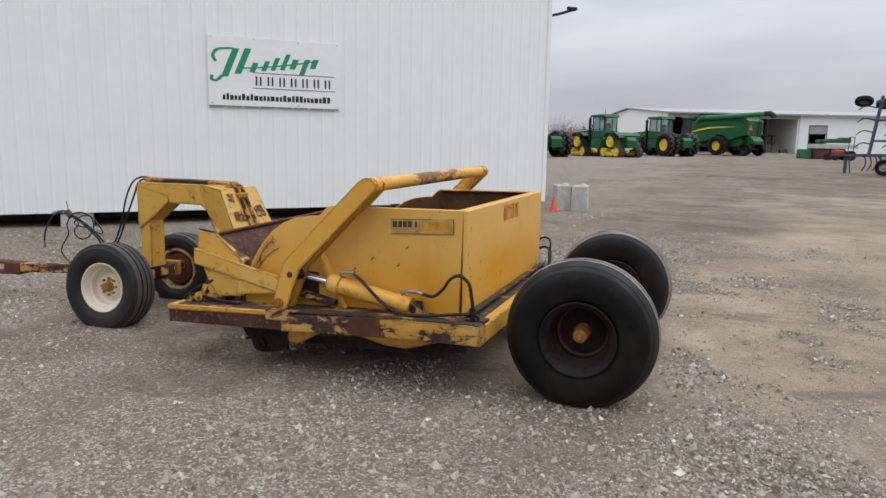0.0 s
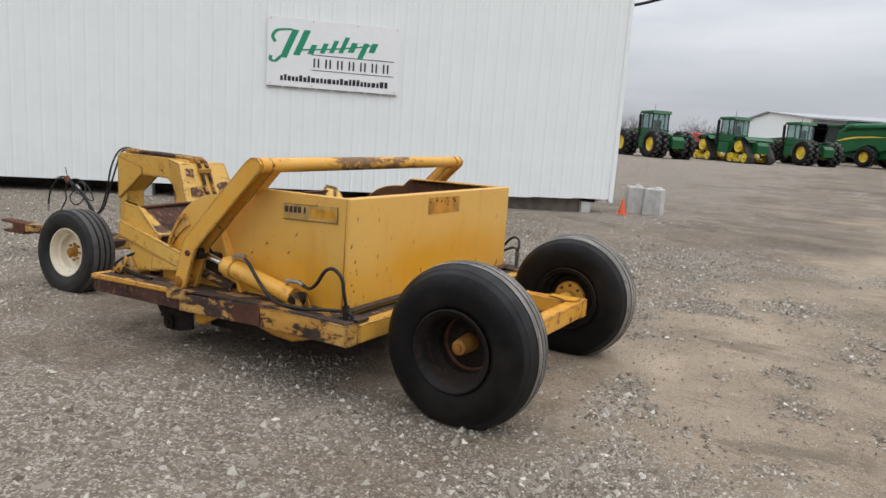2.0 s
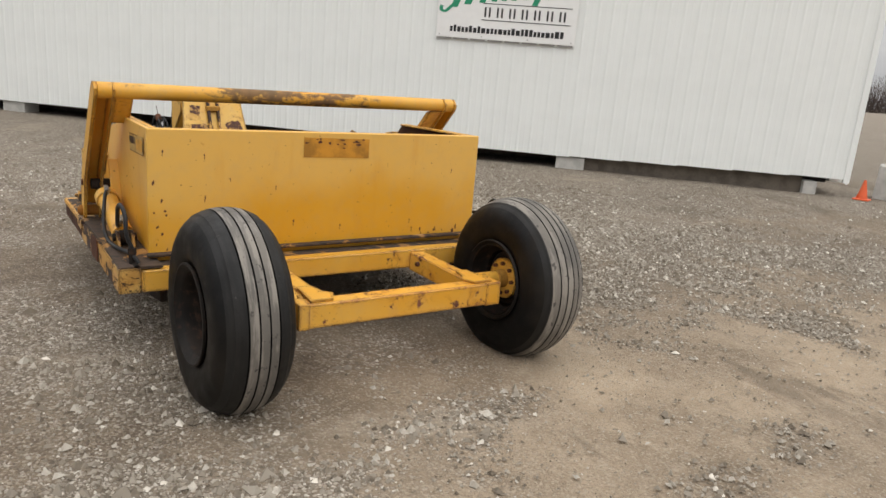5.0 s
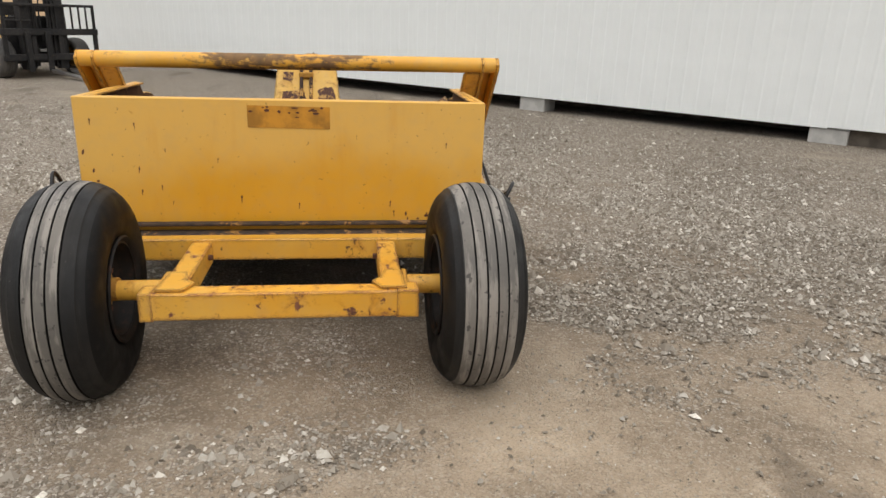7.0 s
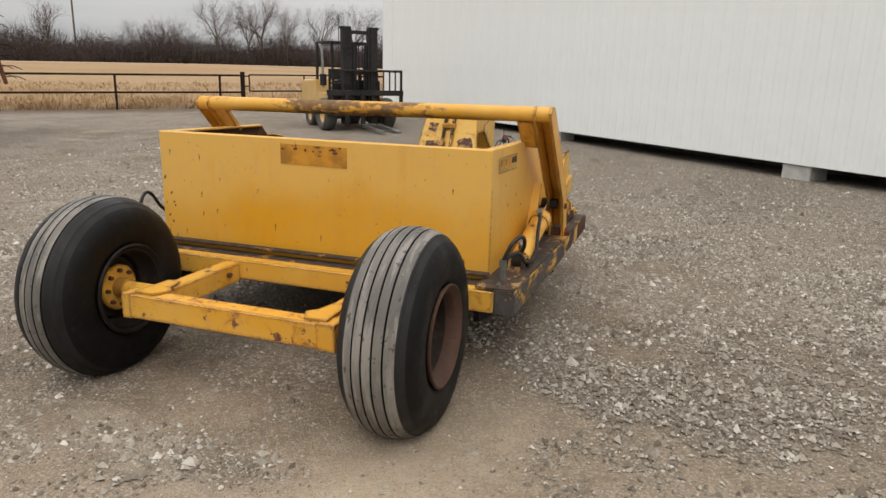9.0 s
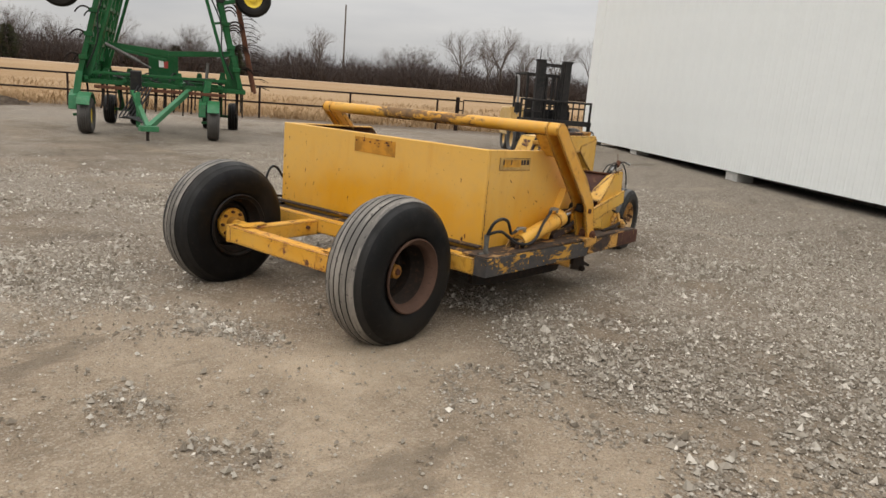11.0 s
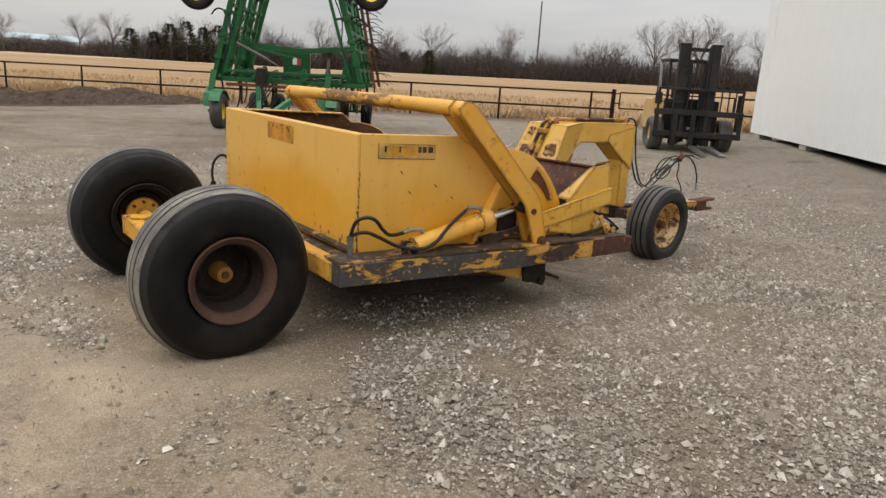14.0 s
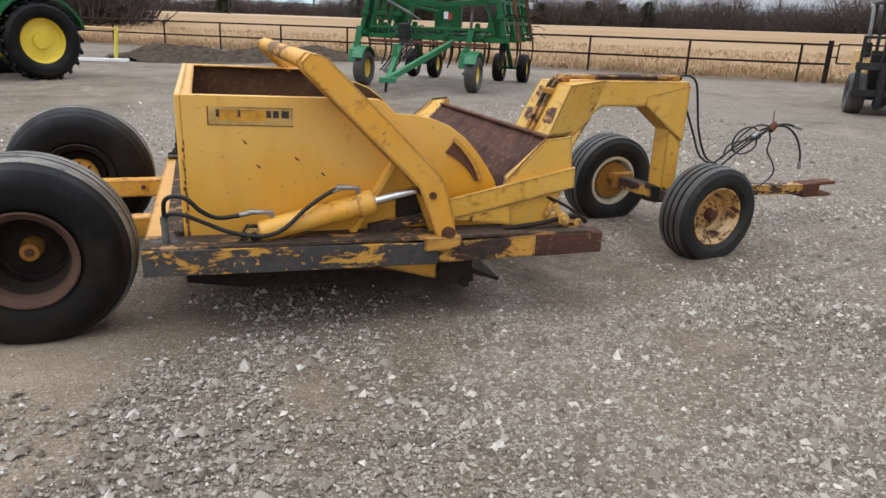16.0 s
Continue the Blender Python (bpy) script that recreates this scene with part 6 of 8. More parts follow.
# ---- pipe fence with its gate ----
def make_fence():
    fence = thing("pipe_fence", "dark two-rail pipe fence along the dry field", "fence")
    posts = [0.85 + 3.60 * k for k in range(-1, 16)]

    def at(s, z=0.0):
        p = FENCE_P + FENCE_D * s
        return Vector((p.x, p.y, float(ground_height(p.x, p.y)) + z))
    for s in posts[1:]:
        bm = bmesh.new()
        rod(bm, at(s, -0.1), at(s, 1.27), 0.041, seg=8)
        part("post", bm, M_FENCE, fence, smooth=50)
    for z in (1.245, 0.62):
        for a, b in zip([0.06] + posts[1:], posts[1:]):
            bm = bmesh.new()
            rod(bm, at(a, z), at(b, z), 0.036, seg=8)
            part("rail", bm, M_FENCE, fence, smooth=50)
    bm = bmesh.new()
    rod(bm, at(0, -0.1), at(0, 1.38), 0.085, seg=14)
    part("gate_post", bm, M_FENCE, fence, smooth=50)
    bm = bmesh.new()
    rod(bm, at(-4.75, -0.1), at(-4.75, 1.38), 0.085, seg=14)
    part("gate_post", bm, M_FENCE, fence, smooth=50)
    for a, b in ((-4.8, -8.2), (-8.2, -11.6)):
        for z in (1.245, 0.62):
            bm = bmesh.new()
            rod(bm, at(a, z), at(b, z), 0.036, seg=8)
            part("rail", bm, M_FENCE, fence, smooth=50)
        bm = bmesh.new()
        rod(bm, at(b, -0.1), at(b, 1.27), 0.033, seg=8)
        part("post", bm, M_FENCE, fence, smooth=50)
    gate = thing("pipe_gate", "closed dark pipe gate between two stout posts", "gate", tuple(at(-0.25)))
    o = at(-0.25)
    for z in (1.27, 0.66):
        bm = bmesh.new()
        rod(bm, at(-0.25, z) - o, at(-4.55, z) - o, 0.027, seg=8)
        part("gate_rail", bm, M_FENCE, gate, smooth=50)
    for s in (-0.25, -2.4, -4.55):
        bm = bmesh.new()
        rod(bm, at(s, 0.66) - o, at(s, 1.27) - o, 0.027, seg=8)
        part("gate_upright", bm, M_FENCE, gate, smooth=50)
    for z in (0.85, 1.22):
        bm = bmesh.new()
        rod(bm, at(-0.25, z) - o, at(-0.06, z) - o, 0.02, seg=8)
        part("hinge", bm, M_FENCE, gate)


make_fence()


# ---- shared wheels ----
LUGS = {}


def simple_wheel(parent, at, R, W, bead, tyre_mat, rim_mat, ribs=4, groove=0.015, dish=0.0, seg=40, label="", lugs=0, lug_mat=None, lug_w=0.035):
    """A wheel about the y axis with its outer face to +y."""
    w = new("wheel")
    w.parent = parent
    w.matrix_basis = at
    if label:
        w["label"] = label
    bm = bmesh.new()
    lathe(bm, tyre_profile(R, W, bead, ribs, groove), seg)
    part("tyre", bm, tyre_mat, w, smooth=35)
    if lugs:
        # slanted tractor lugs on both halves of the tread, all on one mesh
        key = (round(R, 3), round(W, 3), tyre_mat.name)
        if key not in LUGS:
            bm = bmesh.new()
            q = R / 0.8
            box(bm, (-lug_w * q, 0.0, R - 0.02), (lug_w * q, W * 0.50, R + 0.045 * q), bevel=0.008)
            LUGS[key] = mesh_of("lug", bm, lug_mat or tyre_mat)
        for k in range(lugs):
            for side in (-1, 1):
                a = 360 * (k + (0.5 if side > 0 else 0)) / lugs
                ob = new("lug", LUGS[key])
                ob.parent = w
                ob.matrix_basis = pose(0, 0, 0, 0, a, 0) @ Matrix.Rotation(radians((38 if side > 0 else 142)), 4, "Z")
    bm = bmesh.new()
    h = W / 2
    lathe(bm, [(bead - 0.01, -h * 0.6), (bead + 0.02, -h * 0.55), (bead - 0.02, -h * 0.2), (bead - 0.02, h * 0.3), (bead + 0.025, h * 0.62), (bead + 0.02, h * 0.70), (bead - 0.03, h * 0.45), (bead - 0.05, h * (0.1 - dish)), (bead * 0.55, h * (0.05 - dish)), (bead * 0.4, h * (0.15 - dish)), (bead * 0.36, h * (0.35 - dish)), (0.0, h * (0.38 - dish))], seg)
    part("rim", bm, rim_mat, w, smooth=35)
    return w


# ---- forklift ----
def make_forklift():
    F = thing("forklift", "pale yellow rough-terrain forklift with a black mast and lowered forks", "forklift", on_ground(-13.55, -6.43), 140.0)

    def bar(name, lo, hi, mat, bevel=0.01, label=""):
        bm = bmesh.new()
        box(bm, lo, hi, bevel=bevel)
        return part(name, bm, mat, F, label)
    for x in (-0.42, 0.36):
        bar("mast_channel", (x - 0.09, 0.0, 0.18), (x + 0.11, 0.20, 2.62), M_BLACK)
        bar("channel_cap", (x - 0.12, -0.02, 2.60), (x + 0.14, 0.20, 2.66), M_BLACK)
        bar("inner_channel", (x - 0.03 + (0.13 if x < 0 else -0.13), 0.03, 0.22), (x + 0.04 + (0.13 if x < 0 else -0.13), 0.15, 2.60), M_BLACK)
        bm = bmesh.new()
        rod(bm, (x * 0.45, 0.10, 0.25), (x * 0.45, 0.10, 2.2), 0.045, seg=12)
        part("lift_cylinder", bm, M_BLACK, F, smooth=40)
    for z in (2.48, 1.45, 0.95):
        bar("mast_tie", (-0.42, 0.10, z), (0.40, 0.15, z + 0.09), M_BLACK)
    for x in (-0.06, 0.05):
        bm = bmesh.new()
        tube(bm, [(x, 0.02, 0.8), (x * 1.5, 0.0, 1.3), (x, 0.02, 1.75), (x, 0.05, 2.3)], 0.016)
        part("mast_hose", bm, M_HOSE, F, smooth=60)
    # carriage and load backrest
    bar("carriage_top", (-0.98, -0.10, 0.92), (1.20, 0.0, 1.06), M_BLACK)
    bar("carriage_bottom", (-0.98, -0.10, 0.38), (1.20, 0.0, 0.52), M_BLACK)
    for x in (-0.96, -0.35, 0.26, 1.10):
        bar("carriage_upright", (x, -0.07, 0.50), (x + 0.10, -0.01, 0.94), M_BLACK)
    bar("backrest_top", (-0.94, -0.09, 1.53), (1.17, -0.03, 1.59), M_BLACK)
    for x in (-0.94, -0.55, -0.22, 0.42, 0.60, 0.78, 0.95, 1.11):
        bar("backrest_bar", (x, -0.08, 1.05), (x + (0.06 if x in (-0.94, 1.11) else 0.03), -0.04, 1.54), M_BLACK, 0.004)
    bar("backrest_mid", (-0.90, -0.08, 1.22), (-0.30, -0.04, 1.25), M_BLACK, 0.004)
    for x in (0.02, 0.46):
        bm = bmesh.new()
        prism(bm, [(-0.02, 0.19), (-0.045, 0.155), (-0.10, 0.11), (-1.22, 0.050), (-1.22, 0.078), (-0.10, 0.175)], x - 0.075, x + 0.075, 0.004)
        bmesh.ops.rotate(bm, verts=bm.verts, cent=(0, 0, 0), matrix=Matrix.Rotation(radians(90), 3, "Z"))
        for v in bm.verts:
            v.co = Vector((-v.co.x, v.co.y - 0.10, v.co.z))
        part("fork", bm, M_STEEL, F, "worn bright steel fork")
        bar("fork_shank", (-x - 0.06, -0.15, 0.15), (-x + 0.06, -0.104, 1.0), M_BLACK)
    # body, hood, counterweight
    bm = bmesh.new()
    prism(bm, [(0.35, 0.45), (2.45, 0.45), (2.60, 0.62), (2.60, 1.15), (2.45, 1.28), (1.55, 1.30), (1.50, 0.95), (0.45, 0.95)], -0.74, 0.74, 0.03)
    bmesh.ops.transform(bm, matrix=pose(0, 0, 0, 0, 0, 90), verts=bm.verts)
    part("body", bm, M_PALE_YELLOW, F, "faded pale yellow body and counterweight")
    # black panel added to fill the dark gap behind the carriage
    bar("front_cowl", (-0.68, 0.30, 0.30), (0.68, 0.40, 1.30), M_BLACK)
    bar("tilt_link", (-0.10, 0.12, 0.55), (0.30, 0.30, 0.62), M_STEEL)
    bar("lamp_box", (-0.32, 0.20, 0.66), (-0.18, 0.29, 0.80), M_STEEL)
    bar("side_step", (-0.80, 0.85, 0.55), (-0.60, 1.5, 0.62), M_BLACK)
    bar("dash", (-0.45, 0.42, 0.95), (0.45, 0.60, 1.32), M_BLACK)
    bar("seat", (-0.25, 1.15, 1.0), (0.25, 1.6, 1.12), M_BLACK, 0.03)
    bar("seat_back", (-0.25, 1.55, 1.1), (0.25, 1.66, 1.6), M_BLACK, 0.03)
    for x in (-0.58, 0.58):
        for y, lean in ((0.50, 0.0), (1.75, 0.0)):
            bm = bmesh.new()
            beam(bm, (x, y, 0.95), (x, y + (0.12 if y < 1 else -0.05), 2.26), 0.06, 0.06)
            part("guard_post", bm, M_BLACK, F)
        bar("guard_side", (x - 0.03, 0.55, 2.24), (x + 0.03, 1.75, 2.31), M_BLACK)
    for y in (0.56, 0.8, 1.05, 1.3, 1.55, 1.7):
        bar("guard_slat", (-0.58, y, 2.25), (0.58, y + 0.04, 2.30), M_BLACK, 0.004)
    bm = bmesh.new()
    tube(bm, [(-0.70, 0.95, 1.1), (-0.72, 0.95, 1.8), (-0.74, 0.98, 2.15), (-0.80, 1.0, 2.22)], 0.035)
    part("exhaust_pipe", bm, M_STEEL, F, smooth=50)
    bm = bmesh.new()
    rod(bm, (-0.70, 0.95, 1.15), (-0.70, 0.95, 1.45), 0.09, seg=14)
    part("muffler", bm, M_BLACK, F, smooth=40)
    for s in (-1, 1):
        simple_wheel(F, pose(s * 0.86 + 0.03, 0.42, 0.42, 0, 0, -90 * s), 0.43, 0.34, 0.22, M_TYRE_GREY, M_PALE_YELLOW, label="treaded front tyre")
        simple_wheel(F, pose(s * 0.62, 2.05, 0.33, 0, 0, -90 * s), 0.34, 0.24, 0.17, M_TYRE_GREY, M_PALE_YELLOW)
    bm = bmesh.new()
    rod(bm, (-0.8, 0.42, 0.42), (0.86, 0.42, 0.42), 0.09, seg=12)
    part("front_axle", bm, M_BLACK, F, smooth=40)
    bm = bmesh.new()
    rod(bm, (0.30, 2.3, 1.3), (0.30, 2.3, 3.1), 0.012, seg=6)
    part("antenna", bm, M_BLACK, F)
    return F


make_forklift()


# ---- folded field cultivator ----
def make_cultivator():
    C = thing("field_cultivator", "green folding field cultivator with raised wings and grey tyres", "cultivator", on_ground(-4.85, -12.1), 145.7)
    C.scale = (1.05, 1.05, 1.05)

    def bar(name, p, q, w=0.10, h=0.10, mat=None, parent=C):
        bm = bmesh.new()
        beam(bm, p, q, w, h, bevel=0.006)
        return part(name, bm, mat or M_GREEN, parent)

    def shank(p, out=(0, 1), mat=None, parent=C, big=1.0):
        """A C-shaped spring tine hanging from p; out: the way it curves, across the level."""
        bm = bmesh.new()
        a, b = out
        pts = [(0, 0.04), (0.10, 0.0), (0.20, -0.12), (0.22, -0.30), (0.12, -0.48), (-0.04, -0.60)]
        tube(bm, [(p[0] + a * d * big, p[1] + b * d * big, p[2] + z * big) for d, z in pts], (0.026, 0.018), seg=5)
        part("tine", bm, mat or M_GREASE_SHADE, parent, smooth=60)

    # centre frame
    for y in (0.15, 1.25, 2.35, 3.45):
        bar("cross_bar", (-1.50, y, 1.13), (2.02, y, 1.13))
        for k in range(9):
            shank((-1.35 + 0.40 * k + (0.13 if y in (1.25, 3.45) else 0), y + 0.02, 1.10))
    for x in (-1.32, -0.55, 0.62, 1.45):
        bar("long_bar", (x, 0.0, 1.19), (x, 3.9, 1.19), 0.10, 0.08)
    bar("front_tube", (-1.15, -0.06, 1.02), (1.6, -0.06, 1.02), 0.07, 0.07, M_RUST)
    # tongue
    for q, w in (((-0.42, 0.05, 1.02), 0.09), ((0.78, 0.1, 1.06), 0.10)):
        bar("tongue_beam", (0.15, -2.34, 0.36), q, w, 0.11, M_GREEN_PALE)
    bar("tongue_head", (0.0, -2.42, 0.35), (0.32, -2.30, 0.35), 0.20, 0.10, M_GREEN_PALE)
    bar("tongue_jack", (-0.15, -1.2, 0.28), (-0.15, -1.15, 1.0), 0.08, 0.08, M_GREEN_PALE)
    bm = bmesh.new()
    rod(bm, (0.15, -2.45, 0.12), (0.15, -2.40, 0.36), 0.03, seg=8)
    part("hitch_pin", bm, M_GREASE_SHADE, C)
    for k in range(5):
        bm = bmesh.new()
        x = -0.25 + 0.07 * k
        tube(bm, [(x, -0.25, 1.1), (x - 0.15, -0.6, 0.75), (x - 0.30, -0.9, 0.45), (x - 0.05, -1.5, 0.50), (0.12, -2.2, 0.42)], 0.018, seg=6)
        part("hose", bm, M_HOSE, C, smooth=60)
    bar("hose_stand", (-0.30, -0.12, 1.0), (-0.30, -0.18, 1.42), 0.22, 0.18, M_BLACK)
    # centre panel with a small warning plate
    bm = bmesh.new()
    box(bm, (-0.24, 1.90, 1.10), (0.44, 2.04, 1.90), bevel=0.015)
    pan = part("centre_panel", bm, M_GREEN, C)
    bm = bmesh.new()
    box(bm, (0.0, 1.892, 1.55), (0.11, 1.897, 1.72))
    part("warning_plate", bm, M_SIGN_WHITE, pan, "white and red warning plate")
    bm = bmesh.new()
    box(bm, (0.112, 1.892, 1.53), (0.21, 1.897, 1.70))
    part("warning_plate", bm, M_RED, pan)
    # fold bridge
    bar("bridge_beam", (-1.05, 0.9, 1.95), (0.30, 0.9, 1.86), 0.14, 0.14)
    bar("bridge_beam", (0.30, 0.9, 1.86), (1.68, 0.9, 1.98), 0.14, 0.12)
    bar("bridge_brace", (-0.95, 0.9, 1.90), (0.25, 0.7, 1.70), 0.06, 0.06)
    bm = bmesh.new()
    rod(bm, (-0.95, 0.15, 1.95), (-0.25, 0.15, 1.62), 0.035, seg=10)
    rod(bm, (-0.25, 0.15, 1.62), (-0.02, 0.15, 1.50), 0.02, seg=10)
    part("fold_cylinder", bm, M_PIPE_GREY, C, smooth=40)
    bm = bmesh.new()
    rod(bm, (1.15, 0.15, 1.32), (1.18, 0.15, 1.72), 0.035, seg=10)
    part("lift_cylinder", bm, M_PIPE_GREY, C, smooth=40)
    # fold cylinders lying on the frame, hoses, braces and stops
    for x, q in ((-0.95, -0.30), (1.35, 0.62)):
        bm = bmesh.new()
        rod(bm, (x, 1.05, 1.34), (q, 1.10, 1.30), 0.05, seg=12)
        rod(bm, (q, 1.10, 1.30), (q + (0.25 if q > x else -0.25), 1.12, 1.28), 0.025, seg=10)
        part("frame_cylinder", bm, M_BLACK, C, smooth=40)
    rng = random.Random(31)
    for k in range(8):
        bm = bmesh.new()
        x, y = -1.1 + 0.36 * k, rng.uniform(0.2, 1.6)
        tube(bm, [(x, y, 1.22), (x + rng.uniform(0.1, 0.3), y + 0.2, 1.22 + rng.uniform(0.05, 0.22)), (x + rng.uniform(0.3, 0.5), y + 0.1, 1.24), (x + 0.55, y - 0.1, 1.20)], 0.016, seg=6)
        part("hose", bm, M_HOSE, C, smooth=60)
    for x, y, z in ((-1.0, 0.5, 1.30), (-0.62, 1.5, 1.34), (0.55, 0.4, 1.32), (0.95, 1.6, 1.36), (1.5, 0.6, 1.42), (-1.35, 0.4, 1.45)):
        bm = bmesh.new()
        prism(bm, [(x - 0.10, z - 0.14), (x + 0.10, z - 0.14), (x + 0.05, z + 0.12), (x - 0.04, z + 0.12)], y - 0.05, y + 0.05, 0.006)
        part("hinge_lug", bm, M_GREEN, C)
    for p, q in (((-1.25, 0.3, 1.22), (-0.55, 1.9, 1.22)), ((1.45, 0.3, 1.22), (0.62, 1.9, 1.22)), ((-0.55, 0.2, 1.24), (0.62, 2.3, 1.24)), ((-1.2, 0.1, 1.32), (1.6, 0.1, 1.34))):
        bar("frame_brace", p, q, 0.07, 0.06)
    # hinge towers
    for s, x in ((-1, -1.32), (1, 1.75)):
        for y in (0.35, 2.6):
            bm = bmesh.new()
            prism(bm, [(x - 0.22, 1.10), (x + 0.20, 1.10), (x + 0.08 - s * 0.0, 1.95), (x - 0.06, 1.95)], y - 0.02, y + 0.02, 0.004)
            part("hinge_tower", bm, M_GREEN, C)
    # raised wings: ladders of tubes leaning in a little
    for s, x0, x1 in ((-1, -1.50, -0.98), (1, 1.92, 1.36)):
        top = 4.7

        def wx(z):
            return x0 + (x1 - x0) * (z - 1.15) / (3.4 - 1.15)
        ys = (0.25, 1.3, 2.4, 3.4)
        for i, y in enumerate(ys):
            bar("wing_tube", (wx(1.2), y, 1.2), (wx(top), y, top), 0.11, 0.11)
            for k in range(6):
                z = 1.6 + 0.5 * k
                bm = bmesh.new()
                w = wx(z)
                pts = [(0, 0.0), (0.08, 0.07), (0.18, 0.09), (0.27, 0.04), (0.33, -0.05)]
                tube(bm, [(w + s * (0.05 + d), y, z + q) for d, q in pts], (0.024, 0.016), seg=5)
                part("tine", bm, M_GREASE_SHADE, C, smooth=60)
        for y in (0.78, 1.85, 2.9):
            bar("wing_brace", (wx(1.3) - s * 0.02, y, 1.3), (wx(4.4) - s * 0.02, y, 4.4), 0.07, 0.09)
        for y in (0.25, 1.3, 2.4):
            for z in (1.62, 2.12, 2.62, 3.12, 3.62):
                bm = bmesh.new()
                w = wx(z)
                box(bm, (w - 0.09, y - 0.085, z - 0.05), (w + 0.09, y + 0.085, z + 0.05), bevel=0.01)
                part("tine_clamp", bm, M_GREEN if z < 3 else M_BLACK, C)
        bm = bmesh.new()
        tube(bm, [(wx(1.4) - s * 0.12, 0.12, 1.4), (wx(2.0) - s * 0.22, 0.05, 2.0), (wx(2.6) - s * 0.10, 0.10, 2.6), (wx(3.2) - s * 0.2, 0.12, 3.2)], 0.016, seg=6)
        part("hose", bm, M_HOSE, C, smooth=60)
        bar("wing_diagonal", (wx(1.5), 0.25, 1.5), (wx(3.2), 2.4, 3.2), 0.06, 0.06)
        bar("wing_diagonal", (wx(3.4), 0.25, 3.4), (wx(2.0), 3.4, 2.0), 0.06, 0.06)
        for z in (1.5, 1.95, 2.35, 2.8, 3.2, 3.65, 4.05):
            bar("wing_rung", (wx(z) , 0.2, z), (wx(z), 3.5, z), 0.08, 0.08)
        bar("wing_strut", (wx(1.25) - s * 0.22, 0.2, 1.25), (wx(3.3) - s * 0.30, 0.2, 3.3), 0.07, 0.07)
        bar("wing_strut", (wx(1.25) - s * 0.22, 2.4, 1.25), (wx(3.6) - s * 0.32, 2.4, 3.6), 0.07, 0.07)
        for z in (1.9, 2.6, 3.25):
            bar("strut_tie", (wx(z) - s * 0.28, 0.2, z), (wx(z), 0.2, z + 0.05), 0.05, 0.05)
        # gauge wheel near the top, facing forward
        bar("wheel_arm", (wx(3.1), 0.25, 3.05), (wx(3.1) + s * 0.62, -0.02, 3.2), 0.08, 0.08)
        simple_wheel(C, pose(wx(3.1) + s * 0.70, -0.12, 3.20 if s > 0 else 3.00, 0, 0, 180), 0.40, 0.27, 0.20, M_TYRE, M_RIM_YELLOW, label="raised wing wheel with a yellow rim")
        bar("arm_stub", (wx(3.3) - s * 0.1, 0.25, 3.42), (wx(3.3) - s * 0.62, 0.1, 3.30), 0.05, 0.05)
        bar("arm_stub", (wx(3.3) - s * 0.62, 0.1, 3.30), (wx(3.1) - s * 0.40, 0.15, 3.12), 0.04, 0.04)
    # harrow folded against the right wing
    for y in (0.3, 1.9):
        bar("harrow_bar", (2.24, y, 1.12), (1.78, y, 3.35), 0.07, 0.07, M_RUST)
        for k in range(11):
            z = 1.25 + 0.19 * k
            x = 2.24 - 0.46 * (z - 1.12) / 2.23
            bm = bmesh.new()
            tube(bm, [(x, y, z), (x + 0.20, y + 0.02, z + 0.02), (x + 0.36, y + 0.03, z - 0.05)], (0.013, 0.009), seg=4)
            part("harrow_tooth", bm, M_GREASE_SHADE, C)
    # running wheels
    for x in (-1.32, 1.32):
        simple_wheel(C, pose(x, -0.05, 0.39, 0, 0, -90), 0.40, 0.27, 0.20, M_TYRE_GREY, M_RIM_YELLOW, label="grey ribbed gauge wheel with a yellow rim")
        bm = bmesh.new()
        prism(bm, [(-0.36, 0.52), (-0.30, 0.80), (-0.05, 0.92), (0.06, 0.90), (0.06, 0.84), (-0.20, 0.74), (-0.27, 0.50)], -0.08, 0.08, 0.01)
        bmesh.ops.transform(bm, matrix=pose(x - 0.24, 0.12, 0, 0, 0, 90), verts=bm.verts)
        part("wheel_fork", bm, M_GREEN_PALE, C)
        bar("caster_post", (x - 0.20, -0.02, 0.80), (x - 0.12, 0.0, 1.32), 0.13, 0.13, M_GREEN_PALE)
        bm = bmesh.new()
        prism(bm, arc(0, 0.39, 0.50, 30, 150, 10) + arc(0, 0.39, 0.465, 150, 30, 10), -0.13, 0.13, 0.004)
        bmesh.ops.transform(bm, matrix=pose(x, -0.05, 0, 0, 0, 90), verts=bm.verts)
        part("wheel_guard", bm, M_GREEN_PALE, C, "pale green wheel guard")
        bar("wheel_stub", (x - 0.26, -0.05, 0.39), (x - 0.02, -0.05, 0.39), 0.06, 0.06)
    for x in (-1.35, -0.72, 1.12, 1.78):
        simple_wheel(C, pose(x, 3.6, 0.37, 0, 0, -90), 0.38, 0.27, 0.19, M_TYRE, M_RIM_YELLOW)
    for x in (-1.04, 1.45):
        bar("rear_arm", (x, 3.6, 0.37), (x, 2.7, 1.1), 0.10, 0.10)
        bar("rear_axle", (x - 0.3, 3.6, 0.37), (x + 0.3, 3.6, 0.37), 0.07, 0.07)
    return C


make_cultivator()


